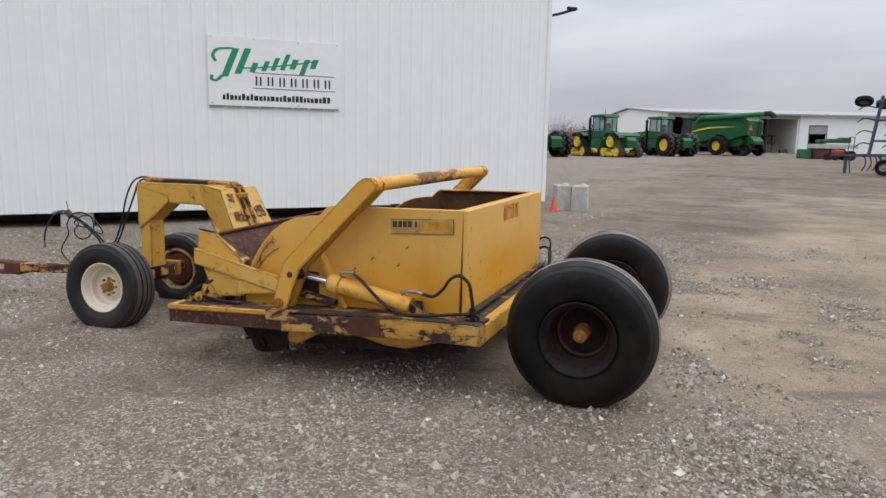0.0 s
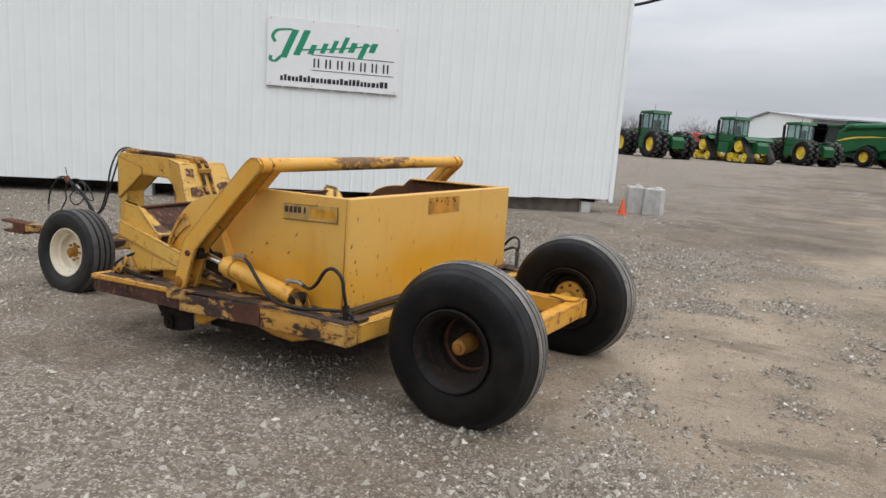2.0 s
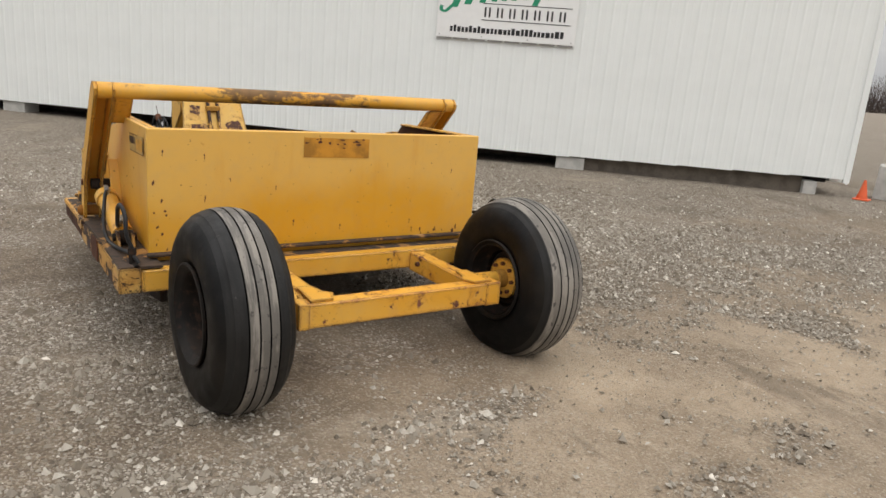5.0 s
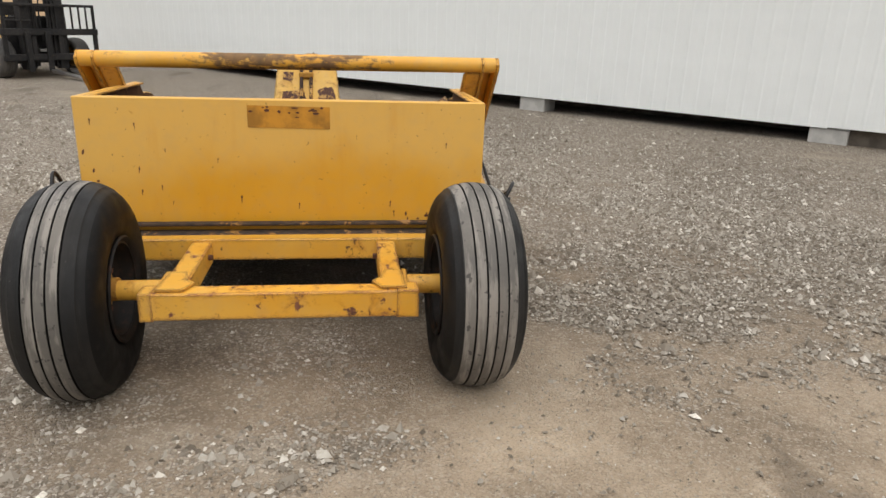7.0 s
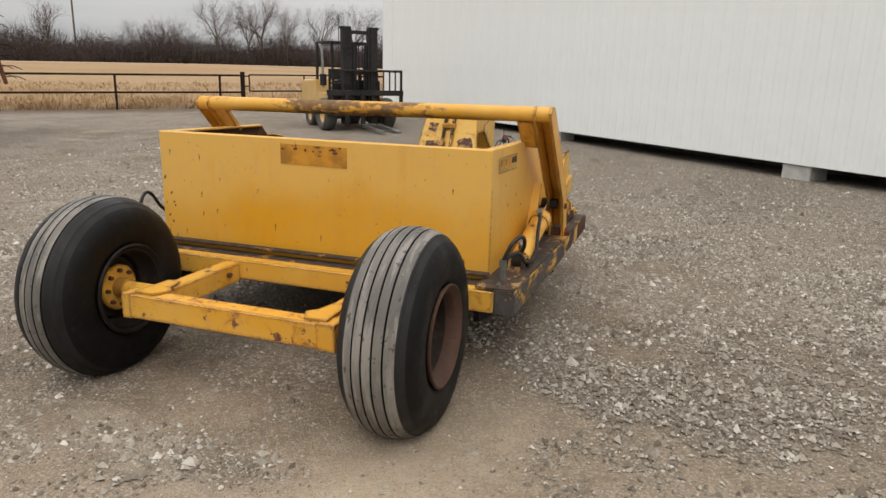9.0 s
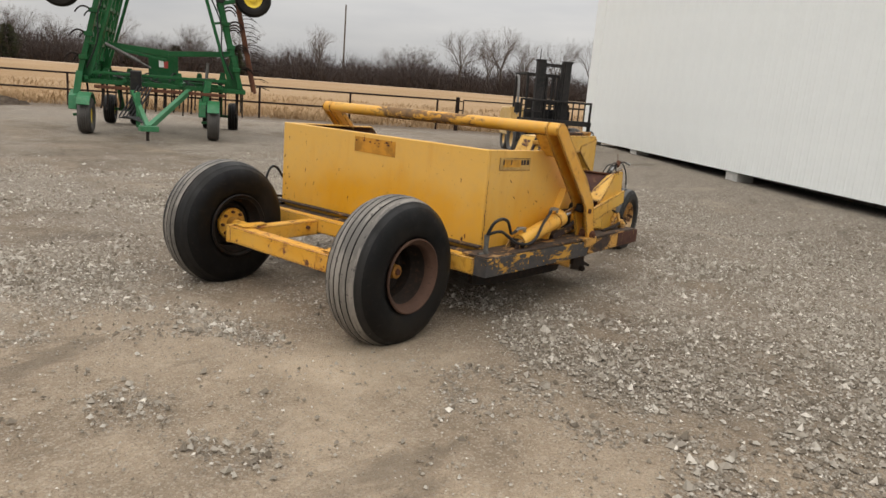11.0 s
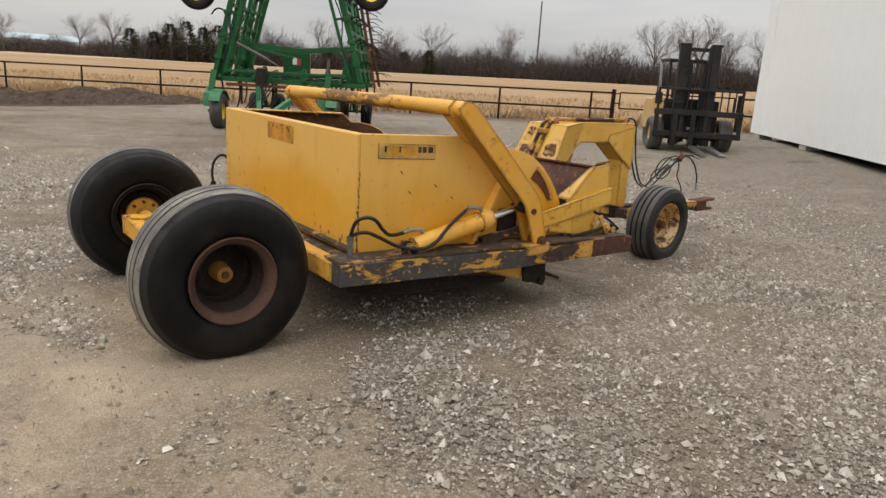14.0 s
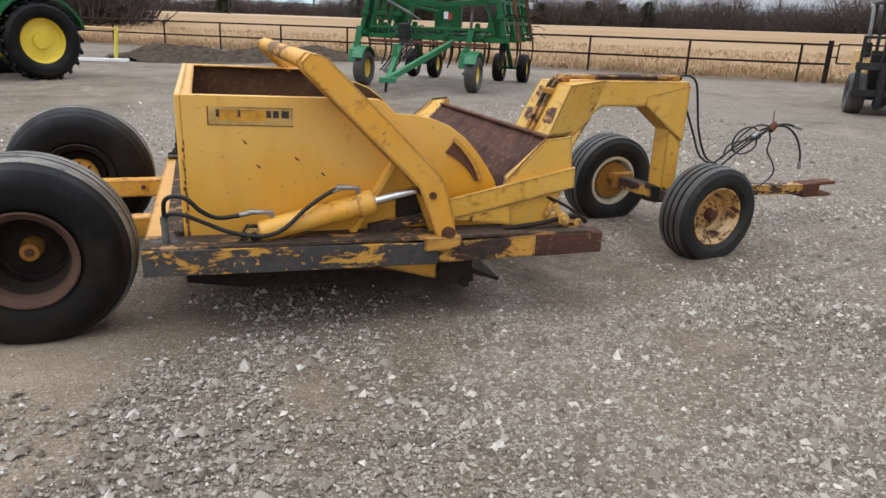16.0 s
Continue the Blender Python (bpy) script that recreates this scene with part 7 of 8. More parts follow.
# ---- farm tractors ----
def farm_tractor(name, label, at, turn, kind="row", scale=1.0):
    """A green tractor facing +x. kind: row (two big rear wheels), duals (four-wheel articulated), tracks (four-belt)."""
    T = thing(name, label, "tractor", at, turn)
    T.scale = (scale,) * 3

    def solid(nm, outline, y0, y1, mat, bevel=0.03, lab=""):
        bm = bmesh.new()
        prism(bm, outline, y0, y1, bevel)
        return part(nm, bm, mat, T, lab)

    def bar(nm, lo, hi, mat, bevel=0.01):
        bm = bmesh.new()
        box(bm, lo, hi, bevel=bevel)
        return part(nm, bm, mat, T)
    cab0, cab1 = (-0.55, 1.05) if kind != "row" else (-0.75, 0.75)
    base = 1.55 if kind != "row" else 1.25
    if kind == "row":
        solid("hood", [(0.75, 0.95), (3.0, 0.95), (3.1, 1.15), (3.0, 1.62), (0.75, 1.78)], -0.36, 0.36, M_GREEN)
        solid("chassis", [(-0.9, 0.62), (2.9, 0.62), (2.9, 0.95), (-0.9, 1.0)], -0.25, 0.25, M_GREEN)
    else:
        solid("hood", [(1.05, 1.30), (3.75, 1.30), (3.9, 1.55), (3.8, 2.05), (1.05, 2.25)], -0.45, 0.45, M_GREEN)
        solid("hood_stripe", [(1.4, 1.88), (3.5, 1.78), (3.5, 1.85), (1.4, 1.96)], -0.455, 0.455, M_RIM_YELLOW, 0.0)
        solid("front_chassis", [(0.2, 0.75), (3.6, 0.75), (3.6, 1.30), (0.2, 1.35)], -0.40, 0.40, M_GREEN)
        solid("rear_chassis", [(-3.2, 0.75), (0.0, 0.75), (0.0, 1.45), (-1.0, 1.62), (-3.0, 1.60), (-3.2, 1.35)], -0.48, 0.48, M_GREEN)
        bar("step", (-0.3, -1.0, 0.6), (0.5, -0.55, 1.5), M_GREEN)
        bar("fuel_tank", (-0.5, 0.5, 0.7), (0.7, 1.0, 1.5), M_GREEN)
        bar("drawbar", (-3.9, -0.1, 0.5), (-3.1, 0.1, 0.62), M_BLACK)
        bm = bmesh.new()
        rod(bm, (1.45, 0.60, 1.4), (1.45, 0.60, 3.2), 0.12, seg=12)
        part("exhaust_stack", bm, M_BLACK, T, smooth=40)
    # cab
    bar("cab_base", (cab0, -0.72, base), (cab1, 0.72, base + 0.55), M_GREEN)
    for x in (cab0 + 0.04, cab1 - 0.12, (cab0 + cab1) / 2 - 0.2):
        for y in (-0.70, 0.62):
            bar("cab_post", (x, y, base + 0.5), (x + 0.08, y + 0.08, base + 1.72), M_BLACK)
    for lo, hi in (((cab0 + 0.06, -0.69, base + 0.55), (cab1 - 0.06, -0.67, base + 1.7)), ((cab0 + 0.06, 0.67, base + 0.55), (cab1 - 0.06, 0.69, base + 1.7)), ((cab0 + 0.05, -0.66, base + 0.55), (cab0 + 0.07, 0.66, base + 1.7)), ((cab1 - 0.07, -0.66, base + 0.55), (cab1 - 0.05, 0.66, base + 1.7))):
        bm = bmesh.new()
        box(bm, lo, hi)
        part("cab_pane", bm, M_GLASS, T, "clear cab window pane").visible_shadow = False
    solid("cab_roof", [(cab0 - 0.12, base + 1.70), (cab1 + 0.15, base + 1.70), (cab1 + 0.10, base + 1.90), (cab0, base + 1.92)], -0.82, 0.82, M_GREEN, 0.05)
    bar("seat", (cab0 + 0.35, -0.28, base + 0.5), (cab0 + 0.6, 0.28, base + 1.25), M_BLACK, 0.04)
    for y in (-0.85, 0.80):
        bar("mirror", (cab1 + 0.1, y, base + 1.45), (cab1 + 0.14, y + 0.05, base + 1.75), M_BLACK)
    bm = bmesh.new()
    rod(bm, (cab0 + 0.2, 0.5, base + 1.88), (cab0 + 0.2, 0.5, base + 2.4), 0.014, seg=6)
    part("antenna", bm, M_BLACK, T)
    if kind == "row":
        for s in (-1, 1):
            simple_wheel(T, pose(-0.35, s * 0.98, 0.82, 0, 0, 0 if s > 0 else 180), 0.80, 0.46, 0.47, M_TYRE, M_RIM_YELLOW, ribs=2, groove=0.004, lugs=20, seg=48, label="big lugged rear tyre on a bright yellow rim")
            simple_wheel(T, pose(2.35, s * 0.85, 0.58, 0, 0, 0 if s > 0 else 180), 0.56, 0.34, 0.33, M_TYRE, M_RIM_YELLOW, ribs=2, groove=0.004, lugs=18)
            bm = bmesh.new()
            prism(bm, arc(-0.35, 0.82, 0.98, 20, 165, 12) + arc(-0.35, 0.82, 0.93, 165, 20, 12), *sorted((s * 0.70, s * 1.12)), 0.004)
            part("fender", bm, M_GREEN, T)
    elif kind == "duals":
        for x in (2.35, -1.95):
            for s in (-1, 1):
                for y in (0.78, 1.42):
                    simple_wheel(T, pose(x, s * y, 0.98, 0, 0, 0 if s > 0 else 180), 0.98, 0.55, 0.50, M_TYRE, M_RIM_YELLOW, ribs=2, groove=0.004, lugs=14, lug_mat=M_TYRE_GREY, lug_w=0.05, seg=36, label="tall lugged dual tyre on a yellow rim", dish=0.0 if y > 1 else 0.6)
            bm = bmesh.new()
            rod(bm, (x, -1.4, 0.98), (x, 1.4, 0.98), 0.16, seg=12)
            part("axle", bm, M_GREEN, T, smooth=40)
        for s in (-1, 1):
            solid("fender", [(-2.9, 1.72), (-1.0, 1.72), (-0.8, 1.55), (-0.8, 1.48), (-1.1, 1.64), (-2.9, 1.66)], *sorted((s * 0.48, s * 1.05)), M_GREEN, 0.01)
    else:
        for x in (2.35, -1.95):
            for s in (-1, 1):
                bm = bmesh.new()
                y0, y1 = sorted((s * 0.62, s * 1.25))
                hull = arc(x, 1.42, 0.42, 55, 125, 5) + arc(x - 0.82, 0.38, 0.36, 150, 270, 6) + arc(x + 0.82, 0.38, 0.36, 270, 390, 6)
                inner = [(x + (px - x) * 0.90, 0.80 + (pz - 0.80) * 0.88) for px, pz in hull]
                a0 = [bm.verts.new((px, y0, pz)) for px, pz in hull]; a1 = [bm.verts.new((px, y1, pz)) for px, pz in hull]
                b0 = [bm.verts.new((px, y0, pz)) for px, pz in inner]; b1 = [bm.verts.new((px, y1, pz)) for px, pz in inner]
                n = len(hull)
                for i in range(n):
                    j = (i + 1) % n
                    bm.faces.new((a0[i], a1[i], a1[j], a0[j])); bm.faces.new((b0[i], b0[j], b1[j], b1[i]))
                    bm.faces.new((a0[i], a0[j], b0[j], b0[i])); bm.faces.new((a1[i], b1[i], b1[j], a1[j]))
                track = part("track_unit", bm, M_TYRE_DIM, T, "black rubber track belt")
                for wx_, wz, r in ((x, 1.22, 0.42), (x - 0.78, 0.40, 0.34), (x + 0.78, 0.40, 0.34), (x - 0.2, 0.24, 0.15), (x + 0.2, 0.24, 0.15)):
                    bm = bmesh.new()
                    lathe(bm, [(r, -0.30), (r, 0.20), (r + 0.01, 0.30), (r - 0.04, 0.31), (r - 0.09, 0.24), (r * 0.45, 0.22), (r * 0.38, 0.33), (0.0, 0.34)], 20)
                    if s < 0:
                        bmesh.ops.rotate(bm, verts=bm.verts, cent=(0, 0, 0), matrix=Matrix.Rotation(math.pi, 3, "Z"))
                    bmesh.ops.translate(bm, vec=(wx_, s * 0.95, wz), verts=bm.verts)
                    part("track_wheel", bm, M_RIM_YELLOW, track, "yellow track wheel", smooth=40)
                # slanted rubber bars round the belt
                bm = bmesh.new()
                ring = [Vector((px, 0, pz)) for px, pz in hull]
                for i in range(n):
                    p, q = ring[i], ring[(i + 1) % n]
                    steps = max(1, int((q - p).length / 0.20))
                    for k in range(steps):
                        c = p.lerp(q, (k + 0.5) / steps)
                        d = (q - p).normalized() * 0.09
                        for half in (-1, 1):
                            m = Vector((0, s * 0.935, 0))
                            beam(bm, c + m + d * half * 0, c + m + Vector((0, half * 0.31, 0)) - d, 0.07, 0.06)
                part("belt_bars", bm, M_TYRE_GREY, track)
            solid("fender", [(x - 0.9, 1.72), (x - 0.5, 1.98), (x + 0.5, 1.98), (x + 0.9, 1.72), (x + 0.86, 1.66), (x + 0.48, 1.92), (x - 0.48, 1.92), (x - 0.86, 1.66)], -1.2, 1.2, M_GREEN, 0.01)
    return T


farm_tractor("tractor", "green tractor with a big lugged tyre on a bright yellow rim", on_ground(4.22, -13.75), 35.0)


# ---- yellow post, pale pipe and soil heap by the fence ----
def make_corner_bits():
    x, y, z = on_ground(2.72, -20.2)
    post = thing("guard_post", "leaning bright yellow painted steel guard post", "post", (x, y, z))
    bm = bmesh.new()
    rod(bm, (0, 0, -0.1), (-0.10, 0, 1.05), 0.06, seg=14)
    part("pipe", bm, M_PIPE_YELLOW, post, smooth=40)
    bm = bmesh.new()
    tube(bm, [(-0.06, 0.05, 0.98), (1.2, 0.1, 1.02), (2.4, 0.2, 1.05)], 0.03, smooth_path=False)
    part("pale_rail", bm, M_PALE_YELLOW, post, "pale yellow pipe rail")
    bm = bmesh.new()
    beam(bm, on_ground(2.3, -19.85, 0.06), on_ground(5.0, -19.4, 0.06), 0.12, 0.10, bevel=0.01)
    single("white_timber", bm, M_SIGN_WHITE, "long white painted timber lying on the ground", "timber")
    # heaps of dark soil with clods
    rng = np.random.default_rng(3)
    n = 90
    u, v = np.meshgrid(np.linspace(-1, 1, n), np.linspace(-1, 1, n), indexing="ij")
    c = Vector((-1.8, -23.9, 0))
    along, across = Vector((0.84, 0.54, 0)), Vector((-0.54, 0.84, 0))
    X = c.x + u * 5.4 * along.x + v * 2.6 * across.x
    Y = c.y + u * 5.4 * along.y + v * 2.6 * across.y
    Z = np.zeros_like(X)
    for k in range(26):
        a, b, r, h = rng.uniform(-0.8, 0.8), rng.uniform(-0.5, 0.5), rng.uniform(0.12, 0.30), rng.uniform(0.14, 0.52)
        Z = np.maximum(Z, h * np.exp(-(((u - a) / r) ** 2 + ((v - b) / (r * 1.9)) ** 2)))
    Z += 0.09 * rng.random(Z.shape) * (Z > 0.06)
    Z -= 0.05 * smooth01(np.maximum(abs(u), abs(v)), 0.8, 1.0) + 0.015
    Z += ground_height(X, Y)
    i = np.arange(n * n).reshape(n, n)
    me = bpy.data.meshes.new("soil_heap")
    me.from_pydata(np.stack([X, Y, Z], -1).reshape(-1, 3).tolist(), [], np.stack([i[:-1, :-1], i[1:, :-1], i[1:, 1:], i[:-1, 1:]], -1).reshape(-1, 4).tolist())
    me.materials.append(M_SOIL)
    ob = new("soil_heap", me)
    tagged(ob, "low heaps of dark clodded soil along the fence", "soil", kind="stuff")


M_SOIL = rusty("dark_soil", (0.055, 0.040, 0.030), (0.085, 0.064, 0.046), (0.14, 0.11, 0.07), 0.95)
make_corner_bits()

# ---- the yard to the north: machines in a row, shed, implements ----
farm_tractor("tractor", "green four-wheel-drive tractor on tall dual tyres with yellow rims", on_ground(-12.9, 53.4), 136, "duals", 1.06)
farm_tractor("tractor", "green four-track tractor with yellow track wheels", on_ground(-7.7, 58.6), 138, "tracks", 1.06)
farm_tractor("tractor", "green articulated tractor on dual lugged tyres beside a combine", on_ground(-3.5, 66.8), 136, "duals", 1.08)


def make_combine():
    H = thing("combine_harvester", "large green combine harvester with a folded unloading auger", "combine", on_ground(1.05, 75.7), 146)

    def solid(nm, outline, y0, y1, mat, bevel=0.04, lab=""):
        bm = bmesh.new()
        prism(bm, outline, y0, y1, bevel)
        return part(nm, bm, mat, H, lab)
    low = [(-4.75, 2.0), (-4.4, 2.05), (-3.9, 1.95), (-3.3, 1.62), (-2.9, 1.50), (-2.5, 1.86)] + arc(-1.7, 1.05, 1.12, 140, 35, 8) + [(-0.2, 1.45), (1.0, 1.25), (1.8, 1.6)]
    solid("body", low + [(1.7, 3.3), (1.2, 3.62), (-3.2, 3.66), (-4.5, 3.66), (-4.8, 3.45)], -1.45, 1.45, M_GREEN, 0.06)
    solid("upper_panel", [(-4.3, 3.20), (-4.0, 2.95), (0.4, 2.9), (1.4, 3.05), (1.2, 3.5), (-4.2, 3.55)], -1.50, 1.50, M_GREEN, 0.04)
    stripe = [(1.6, 2.42), (0.8, 2.66), (-0.4, 2.86), (-2.0, 2.92), (-3.6, 2.86)]
    solid("side_stripe", stripe + [(-2.0, 2.80), (-0.4, 2.70), (0.8, 2.50), (1.6, 2.34)], -1.465, 1.465, M_RIM_YELLOW, 0.0)
    solid("grain_tank", [(-2.6, 3.6), (-2.9, 4.05), (1.1, 4.20), (1.2, 3.55)], -1.3, 1.3, M_GREEN, 0.03)
    solid("tank_cover", [(-2.7, 4.07), (-2.4, 4.20), (0.9, 4.34), (1.2, 4.21)], -1.25, 1.25, M_BLACK, 0.03)
    solid("engine_deck", [(-4.5, 3.62), (-4.4, 3.85), (-3.0, 3.95), (-2.9, 3.6)], -1.1, 1.1, M_GREEN, 0.04)
    solid("cab", [(1.8, 1.9), (1.8, 3.75), (3.0, 3.75), (3.35, 2.5), (3.0, 1.8)], -0.95, 0.95, M_GLASS, 0.05, "glass cab")
    for y in (-0.97, 0.90):
        for p, q in (((1.85, 1.9), (1.85, 3.8)), ((3.32, 2.4), (3.02, 3.8))):
            bm = bmesh.new(); beam(bm, (p[0], y + 0.03, p[1]), (q[0], y + 0.03, q[1]), 0.10, 0.10)
            part("cab_post", bm, M_BLACK, H)
    solid("cab_roof", [(1.6, 3.76), (1.6, 3.98), (3.3, 3.95), (3.3, 3.76)], -1.05, 1.05, M_GREEN)
    solid("feeder", [(2.0, 0.9), (2.0, 1.7), (4.2, 1.0), (4.2, 0.4)], -0.7, 0.7, M_GREEN)
    solid("chassis", [(-4.5, 0.75), (-4.5, 1.9), (1.6, 1.7), (1.6, 0.9), (-1.4, 0.75)], -0.75, 0.75, M_GREEN, 0.05)
    solid("side_shield", [(-4.2, 0.95), (-4.1, 1.75), (-2.7, 1.55), (-2.7, 0.85)], -1.1, 1.1, M_GREEN, 0.05)
    solid("spreader", [(-5.3, 1.15), (-5.3, 1.45), (-4.8, 1.95), (-4.4, 1.9), (-4.4, 1.1)], -0.9, 0.9, M_GREEN, 0.04)
    bm = bmesh.new()
    tube(bm, [(0.9, 1.35, 3.4), (0.5, 1.55, 3.72), (-0.2, 1.62, 3.80)], 0.27, seg=14)
    part("auger_elbow", bm, M_GREEN, H, smooth=50)
    bm = bmesh.new()
    rod(bm, (-0.1, 1.62, 3.80), (-6.7, 1.62, 4.08), 0.24, seg=18)
    part("unloading_auger", bm, M_GREEN_PALE, H, "long green unloading tube", smooth=40)
    bm = bmesh.new()
    tube(bm, [(-6.7, 1.62, 4.08), (-7.2, 1.62, 4.07), (-7.5, 1.62, 3.88), (-7.55, 1.62, 3.70)], 0.26, seg=14)
    part("auger_spout", bm, M_BLACK, H, smooth=50)
    bm = bmesh.new()
    prism(bm, [(-0.30, 2.55), (0.30, 2.55), (0.0, 3.1)], -0.02, 0.02)
    bmesh.ops.transform(bm, matrix=pose(-4.80, 0.85, 0, 0, 0, 90), verts=bm.verts)
    part("warning_triangle", bm, M_ORANGE, H, "orange warning triangle")
    for z in (2.2, 3.3):
        for y in (-1.2, 1.2):
            bm = bmesh.new(); box(bm, (-4.84, y - 0.10, z), (-4.77, y + 0.10, z + 0.16), bevel=0.01)
            part("tail_lamp", bm, M_RED, H)
    bm = bmesh.new()
    beam(bm, (-4.85, -0.35, 1.9), (-4.95, -0.35, 3.6), 0.05, 0.05); beam(bm, (-4.85, -0.75, 1.9), (-4.95, -0.75, 3.6), 0.05, 0.05)
    for k in range(5):
        beam(bm, (-4.86 - 0.02 * k, -0.35, 2.05 + 0.34 * k), (-4.86 - 0.02 * k, -0.75, 2.05 + 0.34 * k), 0.04, 0.04)
    part("ladder", bm, M_BLACK, H)
    for s in (-1, 1):
        simple_wheel(H, pose(-1.75, s * 1.75, 0.95, 0, 0, 0 if s > 0 else 180), 0.93, 0.8, 0.47, M_TYRE, M_RIM_YELLOW, ribs=2, groove=0.004, lugs=14, lug_mat=M_TYRE_GREY, lug_w=0.05, seg=32)
        simple_wheel(H, pose(-4.55, s * 1.15, 0.66, 0, 0, 0 if s > 0 else 180), 0.64, 0.5, 0.32, M_TYRE, M_BLACK, ribs=2, groove=0.004, lugs=14, seg=32)
    bm = bmesh.new()
    rod(bm, (-1.75, -1.6, 0.95), (-1.75, 1.6, 0.95), 0.2, seg=12)
    part("front_axle", bm, M_GREEN, H)
    bm = bmesh.new()
    rod(bm, (-4.55, -1.1, 0.66), (-4.55, 1.1, 0.66), 0.14, seg=12)
    part("rear_axle", bm, M_GREEN, H)


make_combine()


def make_far_shed():
    """White machine shed with a wide open bay."""
    L, G, E, R = 48.0, 30.0, 4.85, 5.95
    c = on_ground(-4.5, 86.6)
    turn = 24.3
    S = thing("machine_shed", "long white steel machine shed with a wide open dark bay", "shed", (c[0], c[1], c[2] - 0.05), turn)

    def slab(nm, lo, hi, mat, lab=""):
        bm = bmesh.new()
        box(bm, lo, hi)
        return part(nm, bm, mat, S, lab)
    slab("front_wall", (17.0, 0, 0), (18.3, 0.2, E), M_WHITE)
    slab("front_wall", (20.5, 0, 0), (L, 0.2, E), M_WHITE)
    slab("front_wall", (18.3, 0.002, 3.5), (20.5, 0.198, E), M_WHITE)
    slab("bay_header", (0.2, 0, E - 0.55), (17.0, 0.2, E), M_ROOF)
    slab("bay_cheek", (16.8, 0.2, 0), (17.0, 8.0, E - 0.1), M_WHITE)
    slab("back_wall", (0, G - 0.2, 0), (L, G, E), M_SKIRT)
    slab("end_wall", (L - 0.2, 0.21, 0), (L, G - 0.21, E), M_WHITE)
    for x in (4.2, 8.5, 12.8):
        slab("bay_post", (x - 0.12, 0.05, 0), (x + 0.12, 0.3, E - 0.5), M_BLACK)
    bm = bmesh.new()
    a = [bm.verts.new(p) for p in ((0, 0.0, 0), (0, G, 0), (0, G, E), (0, G / 2, R), (0, 0.0, E))]
    b = [bm.verts.new((0.2, v.co.y, v.co.z)) for v in a]
    bm.faces.new(a); bm.faces.new(b[::-1])
    for i in range(5):
        bm.faces.new((a[i], a[(i + 1) % 5], b[(i + 1) % 5], b[i]))
    part("gable_wall", bm, M_WHITE, S)
    bm = bmesh.new()
    for y0, z0, y1, z1 in ((-0.5, E - 0.02, G / 2, R + 0.06), (G + 0.5, E - 0.02, G / 2, R + 0.06)):
        q = [bm.verts.new(p) for p in ((-0.4, y0, z0), (L + 0.4, y0, z0), (L + 0.4, y1, z1), (-0.4, y1, z1))]
        f = bm.faces.new(q)
    r = bmesh.ops.extrude_face_region(bm, geom=bm.faces[:])
    bmesh.ops.translate(bm, vec=(0, 0, 0.12), verts=[e for e in r["geom"] if isinstance(e, bmesh.types.BMVert)])
    part("roof", bm, M_ROOF, S)
    door = slab("roller_door", (18.32, 0.05, 2.55), (20.48, 0.12, 3.48), M_ROOF, "half-raised grey roller door")
    for lo, hi in (((18.2, -0.03, 3.5), (20.6, -0.005, 3.62)), ((18.2, -0.03, 0), (18.3, -0.005, 3.5)), ((20.5, -0.03, 0), (20.6, -0.005, 3.5))):
        slab("door_trim", lo, hi, M_SKIRT)
    slab("eave_gutter", (0, -0.62, E - 0.10), (L, -0.51, E + 0.04), M_ROOF)
    # near-black sheet inside that draws the shade behind the open doorway
    slab("door_dark", (17.6, 6.0, 0), (21.4, 6.1, 4.0), M_DARK)
    # stored racks inside the bay
    rng = random.Random(5)
    for k in range(7):
        bm = bmesh.new()
        x = 9.5 + k * 0.95
        beam(bm, (x, 3.0, 0.0), (x + rng.uniform(-0.2, 0.2), 3.1, rng.uniform(1.8, 3.4)), 0.14, 0.12)
        part("rack_post", bm, M_RUST, S)
    for z in (0.5, 1.3, 2.2):
        slab("rack_shelf", (9.3, 2.9, z), (15.6, 3.6, z + 0.14), M_RUST)
    for k in range(3):
        slab("stored_crate", (13.2 + k * 1.1, 1.2, 0), (14.1 + k * 1.1, 2.0, rng.uniform(0.6, 1.5)), M_SKIRT)


make_far_shed()


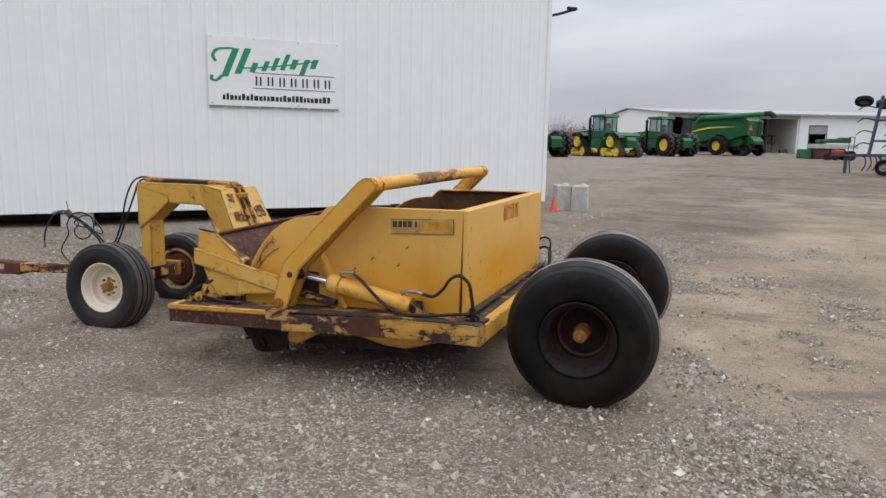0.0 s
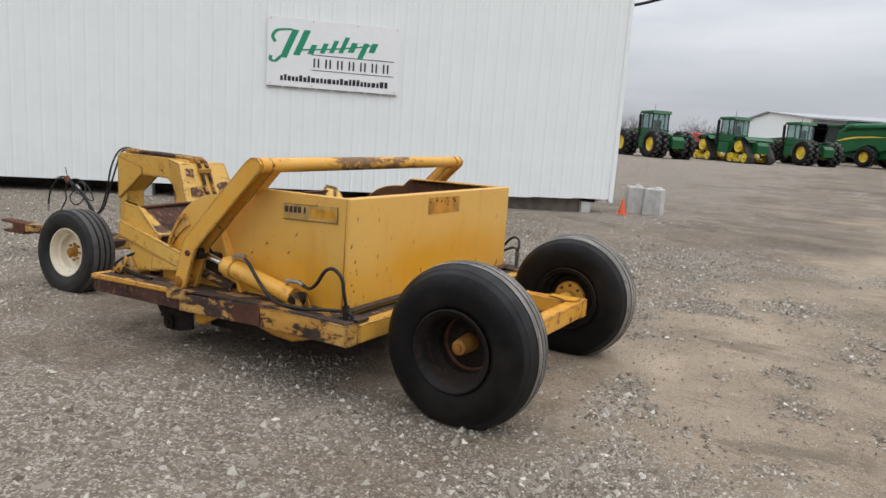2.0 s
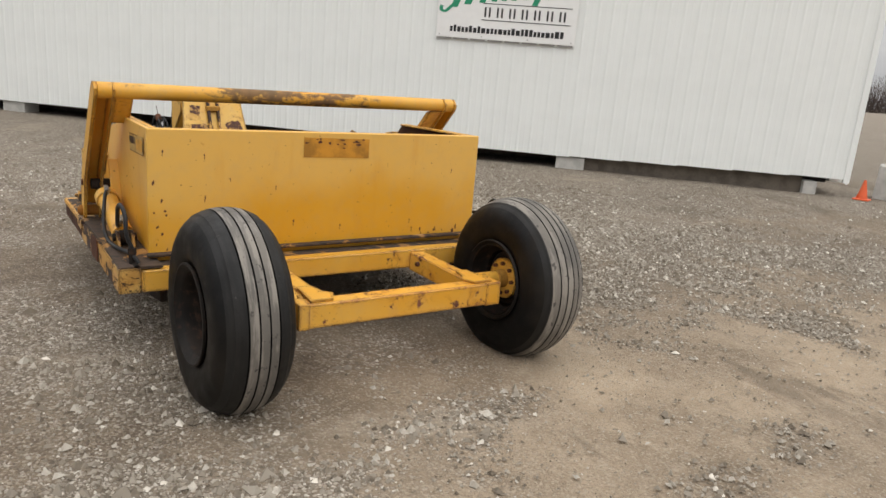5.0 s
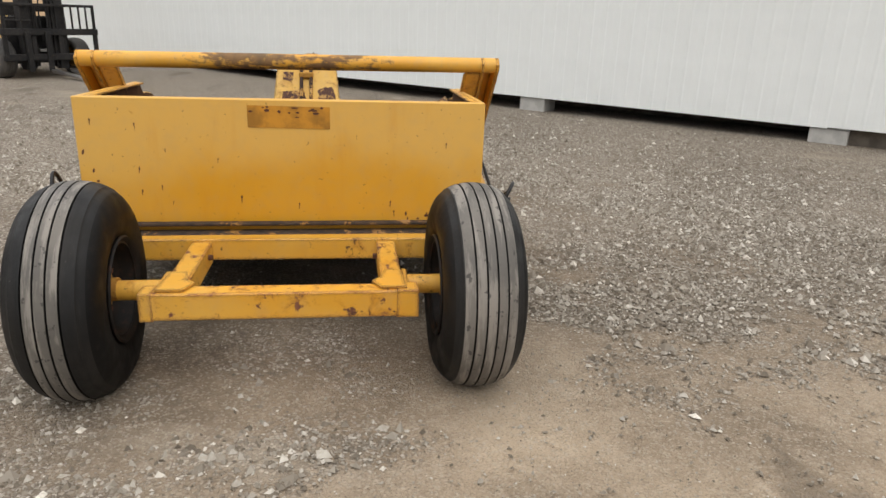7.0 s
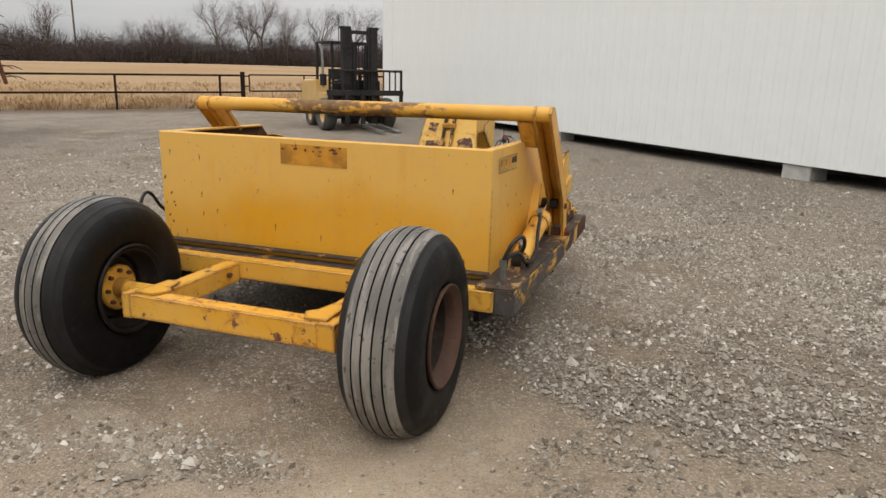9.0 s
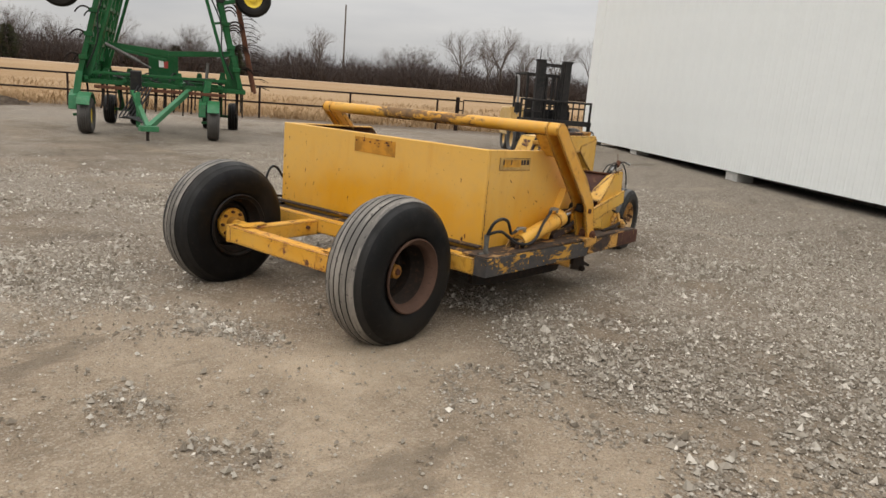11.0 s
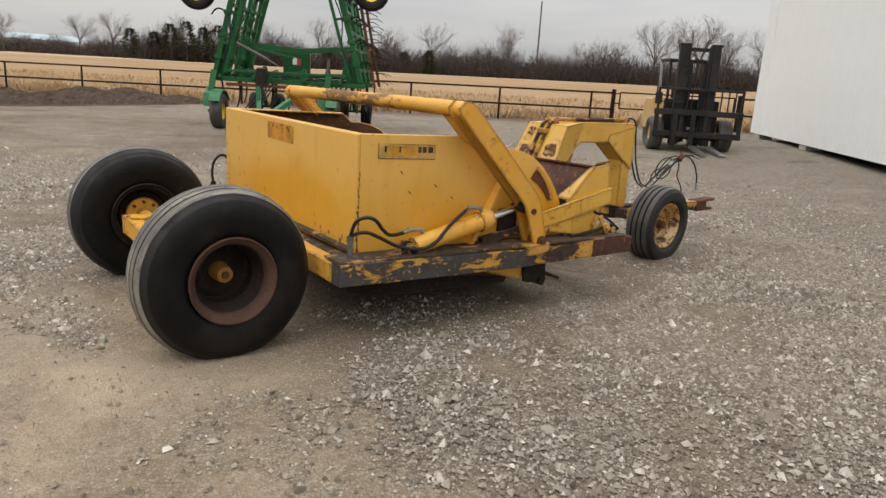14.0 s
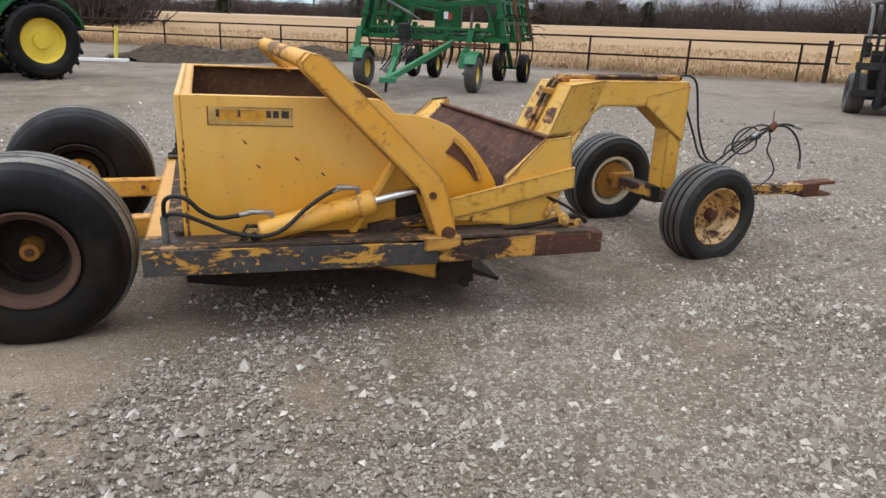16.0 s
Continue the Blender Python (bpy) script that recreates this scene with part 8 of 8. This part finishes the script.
def make_flatbed():
    T = thing("flatbed_trailer", "pale flatbed trailer carrying green machine parts", "trailer", on_ground(11.2, 68.0), 20)
    bm = bmesh.new(); box(bm, (-1.6, -1.1, 0.95), (1.9, 1.1, 1.35), bevel=0.02)
    part("deck", bm, M_CONCRETE, T, "pale side-boarded deck")
    for x in (-1.0, 0.4):
        bm = bmesh.new(); box(bm, (x - 0.5, -1.0, 0.0), (x + 0.5, 1.0, 0.94), bevel=0.04)
        part("running_gear", bm, M_RUST, T)
    for k, (x, l) in enumerate(((-0.7, 1.0), (0.3, 1.3), (1.2, 0.8))):
        bm = bmesh.new(); box(bm, (x - l / 2, -0.5, 1.46), (x + l / 2, 0.5, 1.72 + 0.12 * k), bevel=0.05)
        part("green_load", bm, M_GREEN, T)
    bm = bmesh.new(); box(bm, (-3.8, -0.6, 0.0), (-2.9, 0.5, 0.85), bevel=0.05)
    single("feed_bin", bm, M_GREEN_PALE, "small green bin beside the trailer", "bin", at=pose(*on_ground(12.2, 69.0), 0, 0, 20))
    M = thing("small_tractor", "small red compact tractor with a roll bar", "tractor", on_ground(11.6, 64.0), 200)
    M.scale = (0.8, 0.8, 0.8)
    bm = bmesh.new(); box(bm, (-0.1, -0.30, 0.72), (1.0, 0.30, 1.12), bevel=0.06)
    part("hood", bm, M_RED, M)
    bm = bmesh.new(); box(bm, (-1.0, -0.55, 0.5), (-0.2, 0.55, 1.0), bevel=0.05)
    part("seat_deck", bm, M_BLACK, M)
    for y in (-0.5, 0.5):
        bm = bmesh.new(); rod(bm, (-0.9, y, 0.9), (-0.95, y, 2.5), 0.04, seg=8)
        part("roll_bar", bm, M_BLACK, M)
    bm = bmesh.new(); rod(bm, (-0.95, -0.5, 2.5), (-0.95, 0.5, 2.5), 0.04, seg=8)
    part("roll_bar", bm, M_BLACK, M)
    for s in (-1, 1):
        simple_wheel(M, pose(-0.6, s * 0.72, 0.52, 0, 0, 0 if s > 0 else 180), 0.52, 0.3, 0.28, M_TYRE, M_BLACK, ribs=2, groove=0.004, lugs=14, seg=24)
        simple_wheel(M, pose(1.0, s * 0.6, 0.34, 0, 0, 0 if s > 0 else 180), 0.34, 0.2, 0.18, M_TYRE, M_BLACK, seg=24)


make_flatbed()


def make_blue_implement():
    B = thing("chisel_plough", "dark blue folded chisel plough on small wheels", "plough", on_ground(9.35, 36.4), -30)

    def bar(nm, p, q, w=0.12, h=0.12, mat=None):
        bm = bmesh.new(); beam(bm, p, q, w, h, bevel=0.008)
        return part(nm, bm, mat or M_BLUE, B)
    bar("tongue", (-2.55, 0, 0.95), (0.6, 0, 1.0), 0.16, 0.14)
    bar("tongue_head", (-2.75, 0, 0.8), (-2.4, 0, 0.95), 0.18, 0.3, M_BLACK)
    bar("jack_stand", (-1.7, 0.1, 0.0), (-1.7, 0.1, 0.95), 0.14, 0.12)
    bar("jack_brace", (-1.45, 0.1, 0.05), (-1.55, 0.1, 0.95), 0.06, 0.06)
    for y in (-1.2, 1.2):
        bar("side_beam", (-0.4, y, 1.0), (3.6, y, 1.0))
    for x in (-0.4, 0.8, 2.0, 3.2):
        bar("cross_beam", (x, -1.6, 1.0), (x, 1.6, 1.0))
        for k in range(5):
            bm = bmesh.new()
            y = -1.4 + 0.7 * k
            tube(bm, [(x, y, 1.0), (x + 0.18, y, 0.85), (x + 0.22, y, 0.5), (x + 0.05, y, 0.2)], (0.035, 0.025), seg=5)
            part("shank", bm, M_BLACK, B)
    for s in (-1, 1):
        for x in (0.0, 1.5, 2.9):
            bar("wing_tube", (x, s * 1.6, 1.0), (x + 0.25, s * 1.25, 3.9))
            for z in (1.5, 2.1, 2.7, 3.3):
                bm = bmesh.new()
                tube(bm, [(x + 0.1, s * 1.45, z), (x - 0.3, s * 1.7, z + 0.1), (x - 0.6, s * 1.8, z - 0.1)], (0.035, 0.025), seg=5)
                part("shank", bm, M_BLACK, B)
        for z in (1.7, 2.7, 3.6):
            bar("wing_rung", (0.05, s * 1.5, z), (3.1, s * 1.4, z), 0.1, 0.1)
        simple_wheel(B, pose(-0.55, s * 1.35, 3.65, 65, 0, 20), 0.42, 0.26, 0.2, M_TYRE, M_STEEL, seg=24)
        simple_wheel(B, pose(0.55, s * 1.05, 0.40, 0, 0, 0 if s > 0 else 180), 0.41, 0.26, 0.2, M_TYRE, M_STEEL, seg=28, label="small wheel with a pale rim")
        simple_wheel(B, pose(1.6, s * 1.05, 0.40, 0, 0, 0 if s > 0 else 180), 0.41, 0.26, 0.2, M_TYRE, M_STEEL, seg=28)
        bar("wheel_arm", (0.55, s * 0.9, 0.42), (0.2, s * 0.9, 1.0), 0.1, 0.1)
        bar("wheel_arm", (1.6, s * 0.9, 0.42), (1.3, s * 0.9, 1.0), 0.1, 0.1)


make_blue_implement()


def make_red_machine():
    P = thing("grain_cart", "red farm machine half hidden behind the tractors", "machine", on_ground(-12.2, 66.0), 20)
    bm = bmesh.new()
    prism(bm, [(-1.3, 1.1), (-1.6, 2.0), (-0.6, 2.3), (1.2, 2.2), (1.0, 1.1)], -0.9, 0.9, 0.08)
    part("hopper", bm, M_RED, P)
    for s in (-1, 1):
        simple_wheel(P, pose(0, s * 1.3, 0.75, 0, 0, 0 if s > 0 else 180), 0.75, 0.5, 0.38, M_TYRE, M_RED, seg=28)
    bm = bmesh.new(); beam(bm, (-3.2, 0, 0.8), (1.5, 0, 1.2), 0.2, 0.3)
    part("frame", bm, M_RED, P)
    # racks of lumber and steel past the tractors
    for k, (x, y, l) in enumerate(((-27.0, 70.5, 9.0), (-31.5, 76.0, 7.0))):
        R = thing("storage_rack", "long open rusty rack stacked with tan lumber", "rack", on_ground(x, y), 20, group="storage racks")
        for i in range(5):
            bm = bmesh.new(); beam(bm, (i * l / 4, 0, 0), (i * l / 4, 0, 1.9), 0.14, 0.14)
            part("rack_post", bm, M_RUST, R)
        bm = bmesh.new(); box(bm, (-0.2, -0.6, 1.85), (l + 0.2, 0.6, 2.0))
        part("rack_roof", bm, M_RUST, R)
        for z in (0.25, 0.85):
            bm = bmesh.new(); box(bm, (0.1, -0.5, z), (l - 0.1, 0.5, z + 0.4))
            part("lumber_stack", bm, M_LUMBER, R, "stack of tan lumber")
        bm = bmesh.new(); box(bm, (-0.1, -0.5, 0.7), (l + 0.1, 0.5, 0.78))
        part("rack_shelf", bm, M_RUST, R)


M_LUMBER = plain("tan_lumber", (0.42, 0.30, 0.19), 0.8, 0, 0.3, 5)
make_red_machine()

bm = bmesh.new(); box(bm, (-6, -1.2, 0.2), (6, 1.2, 1.5), bevel=0.05)
single("tarped_stack", bm, M_BLUE, "low stack under a dark blue tarpaulin", "stack", at=pose(*on_ground(-33.5, 57.0), 0, 0, 30))

# ---- trees, brush, dry grass ----
def bark(name, a, b):
    n = Nodes(name)
    col = n.mix(n.step(n.noise(4, 5), 0.35, 0.65), a, b)
    return n.done(col, 0.95, spec=0.1)


M_BARK = bark("bare_grey_bark", (0.075, 0.062, 0.052), (0.125, 0.104, 0.088))
M_TWIG = bark("bare_twigs", (0.10, 0.078, 0.066), (0.155, 0.125, 0.105))
M_BRUSH = bark("leafless_brush", (0.058, 0.045, 0.041), (0.100, 0.079, 0.071))
M_CEDAR = bark("dull_cedar_green", (0.030, 0.034, 0.018), (0.055, 0.055, 0.03))
M_GRASS = bark("dry_grass_blades", (0.29, 0.185, 0.097), (0.37, 0.255, 0.145))
M_POLE = bark("weathered_pole_wood", (0.09, 0.075, 0.062), (0.14, 0.118, 0.1))


class Soup:
    """Loose triangles and quads gathered fast into one mesh."""
    def __init__(self):
        self.v, self.f = [], []

    def limb(self, p, q, r0, r1, seg=4):
        d = (q - p).normalized()
        s = d.orthogonal().normalized()
        u = d.cross(s)
        b = len(self.v)
        for c, r in ((p, r0), (q, r1)):
            for k in range(seg):
                a = 2 * math.pi * k / seg
                self.v.append(c + r * (math.cos(a) * s + math.sin(a) * u))
        for k in range(seg):
            self.f.append((b + k, b + (k + 1) % seg, b + seg + (k + 1) % seg, b + seg + k))

    def twig(self, p, q, r0, r1, turn):
        """A hair-thin twig as one tapered blade."""
        d = (q - p).normalized()
        s = d.orthogonal().normalized()
        s.rotate(Matrix.Rotation(turn, 3, d))
        b = len(self.v)
        self.v += [p + s * r0, p - s * r0, q - s * r1, q + s * r1]
        self.f.append((b, b + 1, b + 2, b + 3))

    def mesh(self, name, mat):
        me = bpy.data.meshes.new(name)
        me.from_pydata([tuple(v) for v in self.v], [], self.f)
        me.materials.append(mat)
        return me


def bare_tree_meshes(seed, height):
    """A leafless tree: trunk with main limbs, and a crown of ever finer branches."""
    rng = random.Random(seed)
    wood, twig = Soup(), Soup()

    def grow(p, d, length, r, depth):
        steps = 3
        for s in range(steps):
            d2 = (d + Vector((rng.gauss(0, 0.065), rng.gauss(0, 0.065), rng.gauss(0.04, 0.03)))).normalized()
            q = p + d2 * length / steps
            r2 = r * 0.86
            if depth < 4:
                (wood if depth < 2 else twig).limb(p, q, r, r2, 6 if depth < 2 else 3)
            else:
                twig.twig(p, q, r * 1.15, r2 * 1.15, rng.uniform(0, 3.14))
            if (depth >= 1 or s > 0) and depth < 5 and rng.random() < 0.85:
                side = d2.orthogonal().normalized()
                side.rotate(Matrix.Rotation(rng.uniform(0, 6.28), 3, d2))
                nd = (d2 * 0.85 + side * rng.uniform(0.55, 1.0) + Vector((0, 0, 0.12))).normalized()
                grow(q, nd, length * rng.uniform(0.52, 0.70), r2 * 0.55, depth + 1)
            p, d, r = q, d2, r2
        if depth < 5:
            for k in range(3 if depth < 2 else 2):
                side = d.orthogonal().normalized()
                side.rotate(Matrix.Rotation(rng.uniform(0, 2) + k * 2.1, 3, d))
                nd = (d * 0.85 + side * rng.uniform(0.4, 0.85) + Vector((0, 0, 0.12))).normalized()
                grow(p, nd, length * rng.uniform(0.60, 0.76), r * 0.72, depth + 1)

    grow(Vector((0, 0, -0.2)), Vector((rng.gauss(0, 0.03), rng.gauss(0, 0.03), 1)), height * 0.24, height * 0.015, 0)
    top = max(v.z for v in twig.v)
    return wood.mesh("trunk", M_BARK), twig.mesh("crown", M_TWIG), top


def plant_trees():
    kinds = [bare_tree_meshes(s, 10.0) for s in (11, 12, 13)]
    rng = random.Random(2)
    # bearing, distance, height
    spots = [(-139.0, 112, 9.0), (-127.5, 112, 10.1), (-125.1, 112, 9.8), (-123.9, 112, 11.1), (-122.1, 112, 9.4), (-119.5, 118, 10.5), (-116.8, 115, 10.2),
             (-145.3, 113, 8.7), (-148.8, 120, 8.0), (-154.3, 112, 8.5), (-158.0, 118, 7.4), (-160.5, 122, 8.5), (-176.8, 112, 5.6), (-172.0, 125, 6.6), (-169.8, 126, 7.6), (-133.0, 124, 7.2), (-130.5, 120, 7.6),
             (-165.0, 124, 8.0), (-163.0, 126, 7.6), (174.6, 64, 8.2), (172.5, 66, 9.0), (173.6, 68, 7.8), (168.0, 70, 9.0), (176.2, 112, 5.0),
             (-22.5, 118, 5.6), (-24.0, 122, 5.0), (-20.6, 120, 4.6)]
    for az, dist, h in spots:
        w, c, top = rng.choice(kinds)
        x, y = around(az, dist)
        t = thing("tree", "leafless grey deciduous tree at the field's far edge", "tree", on_ground(x, y), rng.uniform(0, 360), group="bare trees")
        t.scale = (h / top,) * 3
        for nm, me in (("trunk", w), ("crown", c)):
            ob = new(nm, me)
            ob.parent = t
    # dark cedars
    for az, dist, h in ((-168.6, 112, 4.2), (-165.8, 110, 5.2), (-164.6, 109, 5.6), (-163.4, 110, 5.0), (-162.3, 109, 5.4), (-161.2, 110, 4.4), (-166.9, 112, 4.0), (-178.8, 104, 3.0), (-150.0, 114, 3.6), (-147.5, 115, 3.3), (-153.8, 112, 3.2), (-145.5, 110, 3.6), (172.8, 110, 2.6)):
        x, y = around(az, dist)
        t = thing("cedar", "dull dark green cedar bush at the field's edge", "tree", on_ground(x, y), rng.uniform(0, 360), group="cedars")
        s = Soup()
        for k in range(900):
            z = rng.uniform(0.03, 1) ** 0.9
            a = rng.uniform(0, 6.28)
            r = (1 - z) ** 0.5 * rng.uniform(0.3, 1.0) * 0.46 * h * (0.8 + 0.3 * math.sin(a * 3 + z * 9))
            p = Vector((r * math.cos(a), r * math.sin(a), z * h))
            d = Vector((math.cos(a), math.sin(a), rng.uniform(-0.1, 0.7))).normalized()
            o = d.orthogonal().normalized() * 0.10
            b = len(s.v)
            s.v += [p + o, p - o, p + d * rng.uniform(0.25, 0.55)]
            s.f.append((b, b + 1, b + 2))
        crown = new("crown", s.mesh("crown", M_CEDAR)); crown.parent = t
        s = Soup(); s.limb(Vector((0, 0, -0.2)), Vector((0, 0, h * 0.7)), 0.10, 0.04, 6)
        trunk = new("trunk", s.mesh("trunk", M_BARK)); trunk.parent = t


def brush_belt(name, label, spans, seed):
    """A thicket of bare stems. spans: bearing from, to, near and far distance, height, stems."""
    rng = np.random.default_rng(seed)
    V, F, base = [], [], 0
    for az0, az1, d0, d1, h, count in spans:
        n_sh = count // 45
        az = np.radians(rng.uniform(az0, az1, n_sh))
        dist = rng.uniform(d0, d1, n_sh)
        hump = 0.80 + 0.22 * np.sin(az * 61) * np.sin(az * 23 + 1) + 0.12 * np.sin(az * 147)
        hs = h * hump * rng.uniform(0.55, 1.1, n_sh)
        cx, cy = dist * np.sin(az), dist * np.cos(az)
        cz = ground_height(cx, cy)
        k = 45
        ang = rng.uniform(0, 2 * np.pi, (n_sh, k))
        start = rng.uniform(0, 0.9, (n_sh, k)) ** 1.1
        tilt = rng.uniform(0.15, 1.45, (n_sh, k))
        length = rng.uniform(0.12, 0.34, (n_sh, k)) * (1.15 - 0.6 * start)
        r0 = rng.uniform(0, 0.55, (n_sh, k)) * np.sqrt(np.clip(1 - start ** 2, 0, 1)) * hs[:, None]
        px = cx[:, None] + np.cos(ang) * r0
        py = cy[:, None] + np.sin(ang) * r0
        pz = cz[:, None] + start * hs[:, None] - 0.1
        qx = px + np.cos(ang) * np.cos(tilt) * length * hs[:, None]
        qy = py + np.sin(ang) * np.cos(tilt) * length * hs[:, None]
        qz = pz + np.sin(tilt) * length * hs[:, None]
        w = (0.010 + 0.062 * (1 - start) ** 1.6) * rng.uniform(0.6, 1.5, (n_sh, k))
        ta = rng.uniform(0, np.pi, (n_sh, k))
        wx, wy = w * np.cos(ta), w * np.sin(ta)
        quad = np.stack([np.stack([px - wx, py - wy, pz], -1), np.stack([px + wx, py + wy, pz], -1), np.stack([qx + wx * 0.4, qy + wy * 0.4, qz], -1), np.stack([qx - wx * 0.4, qy - wy * 0.4, qz], -1)], -2).reshape(-1, 3)
        m = len(quad) // 4
        V.append(quad)
        F.append(np.arange(m * 4).reshape(m, 4) + base)
        base += m * 4
    me = bpy.data.meshes.new(name)
    me.from_pydata(np.concatenate(V).tolist(), [], np.concatenate(F).tolist())
    me.materials.append(M_BRUSH)
    tagged(new(name, me), label, "brush", kind="stuff")


def dry_grass():
    """Tall dry blades along the fence and thinner ones out over the field."""
    rng = np.random.default_rng(9)
    n = 36000
    s = rng.uniform(-12, 58, n)
    d = np.concatenate([rng.exponential(1.6, n // 2) + 0.15, rng.uniform(0.3, 14, n - n // 2)])
    x = FENCE_P.x + FENCE_D.x * s + FIELD_NV.x * d
    y = FENCE_P.y + FENCE_D.y * s + FIELD_NV.y * d
    clump = np.sin(s * 1.7) * np.sin(s * 0.63 + d) + rng.normal(0, 0.5, n)
    keep = clump > -0.5
    x, y, d = x[keep], y[keep], d[keep]
    m = len(x)
    z = ground_height(x, y)
    h = rng.uniform(0.16, 0.52, m) * np.where(d < 3, 0.72, 0.5)
    a = rng.uniform(0, 2 * np.pi, m)
    w = rng.uniform(0.012, 0.03, m)
    lx, ly = rng.normal(0, 0.14, m), rng.normal(0, 0.14, m)
    tri = np.stack([np.stack([x - w * np.cos(a), y - w * np.sin(a), z - 0.02], -1), np.stack([x + w * np.cos(a), y + w * np.sin(a), z - 0.02], -1), np.stack([x + lx, y + ly, z + h], -1)], 1).reshape(-1, 3)
    me = bpy.data.meshes.new("dry_grass")
    me.from_pydata(tri.tolist(), [], np.arange(m * 3).reshape(m, 3).tolist())
    me.materials.append(M_GRASS)
    tagged(new("dry_grass", me), "tall dry tan grass along and beyond the pipe fence", "grass", kind="stuff")


plant_trees()
brush_belt("far_woods", "dense belt of leafless brown brush beyond the field", [(-168, -100, 110, 134, 6.1, 190000), (-205, -168, 114, 136, 3.7, 80000), (160, 174.6, 56, 70, 6.4, 30000)], 5)
brush_belt("north_woods", "distant strip of leafless brush past the sheds", [(-34, -6, 112, 124, 5.6, 26000)], 6)
dry_grass()

# power poles and far farm buildings
for az, dist, h in ((-137.0, 195, 20.6), (-178.4, 104, 11.5), (-108.0, 70, 11.0)):
    x, y = around(az, dist)
    pole = thing("power_pole", "weathered wooden power pole standing at the field's edge", "pole", on_ground(x, y), 30, group="power poles")
    bm = bmesh.new()
    rod(bm, (0, 0, -0.3), (0, 0, h), 0.013 * h, 0.009 * h, seg=8)
    part("shaft", bm, M_POLE, pole, smooth=50)
for az, dist, l, h, mat in ((-175.2, 230, 26, 3.2, M_ROOF), (-172.6, 240, 16, 3.0, M_WHITE), (176.5, 250, 14, 3.4, M_WHITE), (-179.0, 260, 12, 3.0, M_RUST)):
    x, y = around(az, dist)
    b = thing("farm_building", "low pale farm building far beyond the field", "building", on_ground(x, y), -az + 8, group="far farm buildings")
    bm = bmesh.new()
    box(bm, (-l / 2, -4, 0), (l / 2, 4, h))
    part("wall", bm, mat, b)
    bm = bmesh.new()
    prism(bm, [(-4.4, h), (4.4, h), (0, h + 1.5)], -l / 2 - 0.3, l / 2 + 0.3)
    bmesh.ops.transform(bm, matrix=pose(0, 0, 0, 0, 0, 90), verts=bm.verts)
    part("roof", bm, M_ROOF_BLUE if mat is M_ROOF else M_ROOF, b)
    for k in (-0.3, 0.1, 0.35):
        bm = bmesh.new()
        box(bm, (l * k, -4.03, 0.1), (l * k + 2.0, -3.99, 2.2))
        part("door", bm, M_DARK, b)
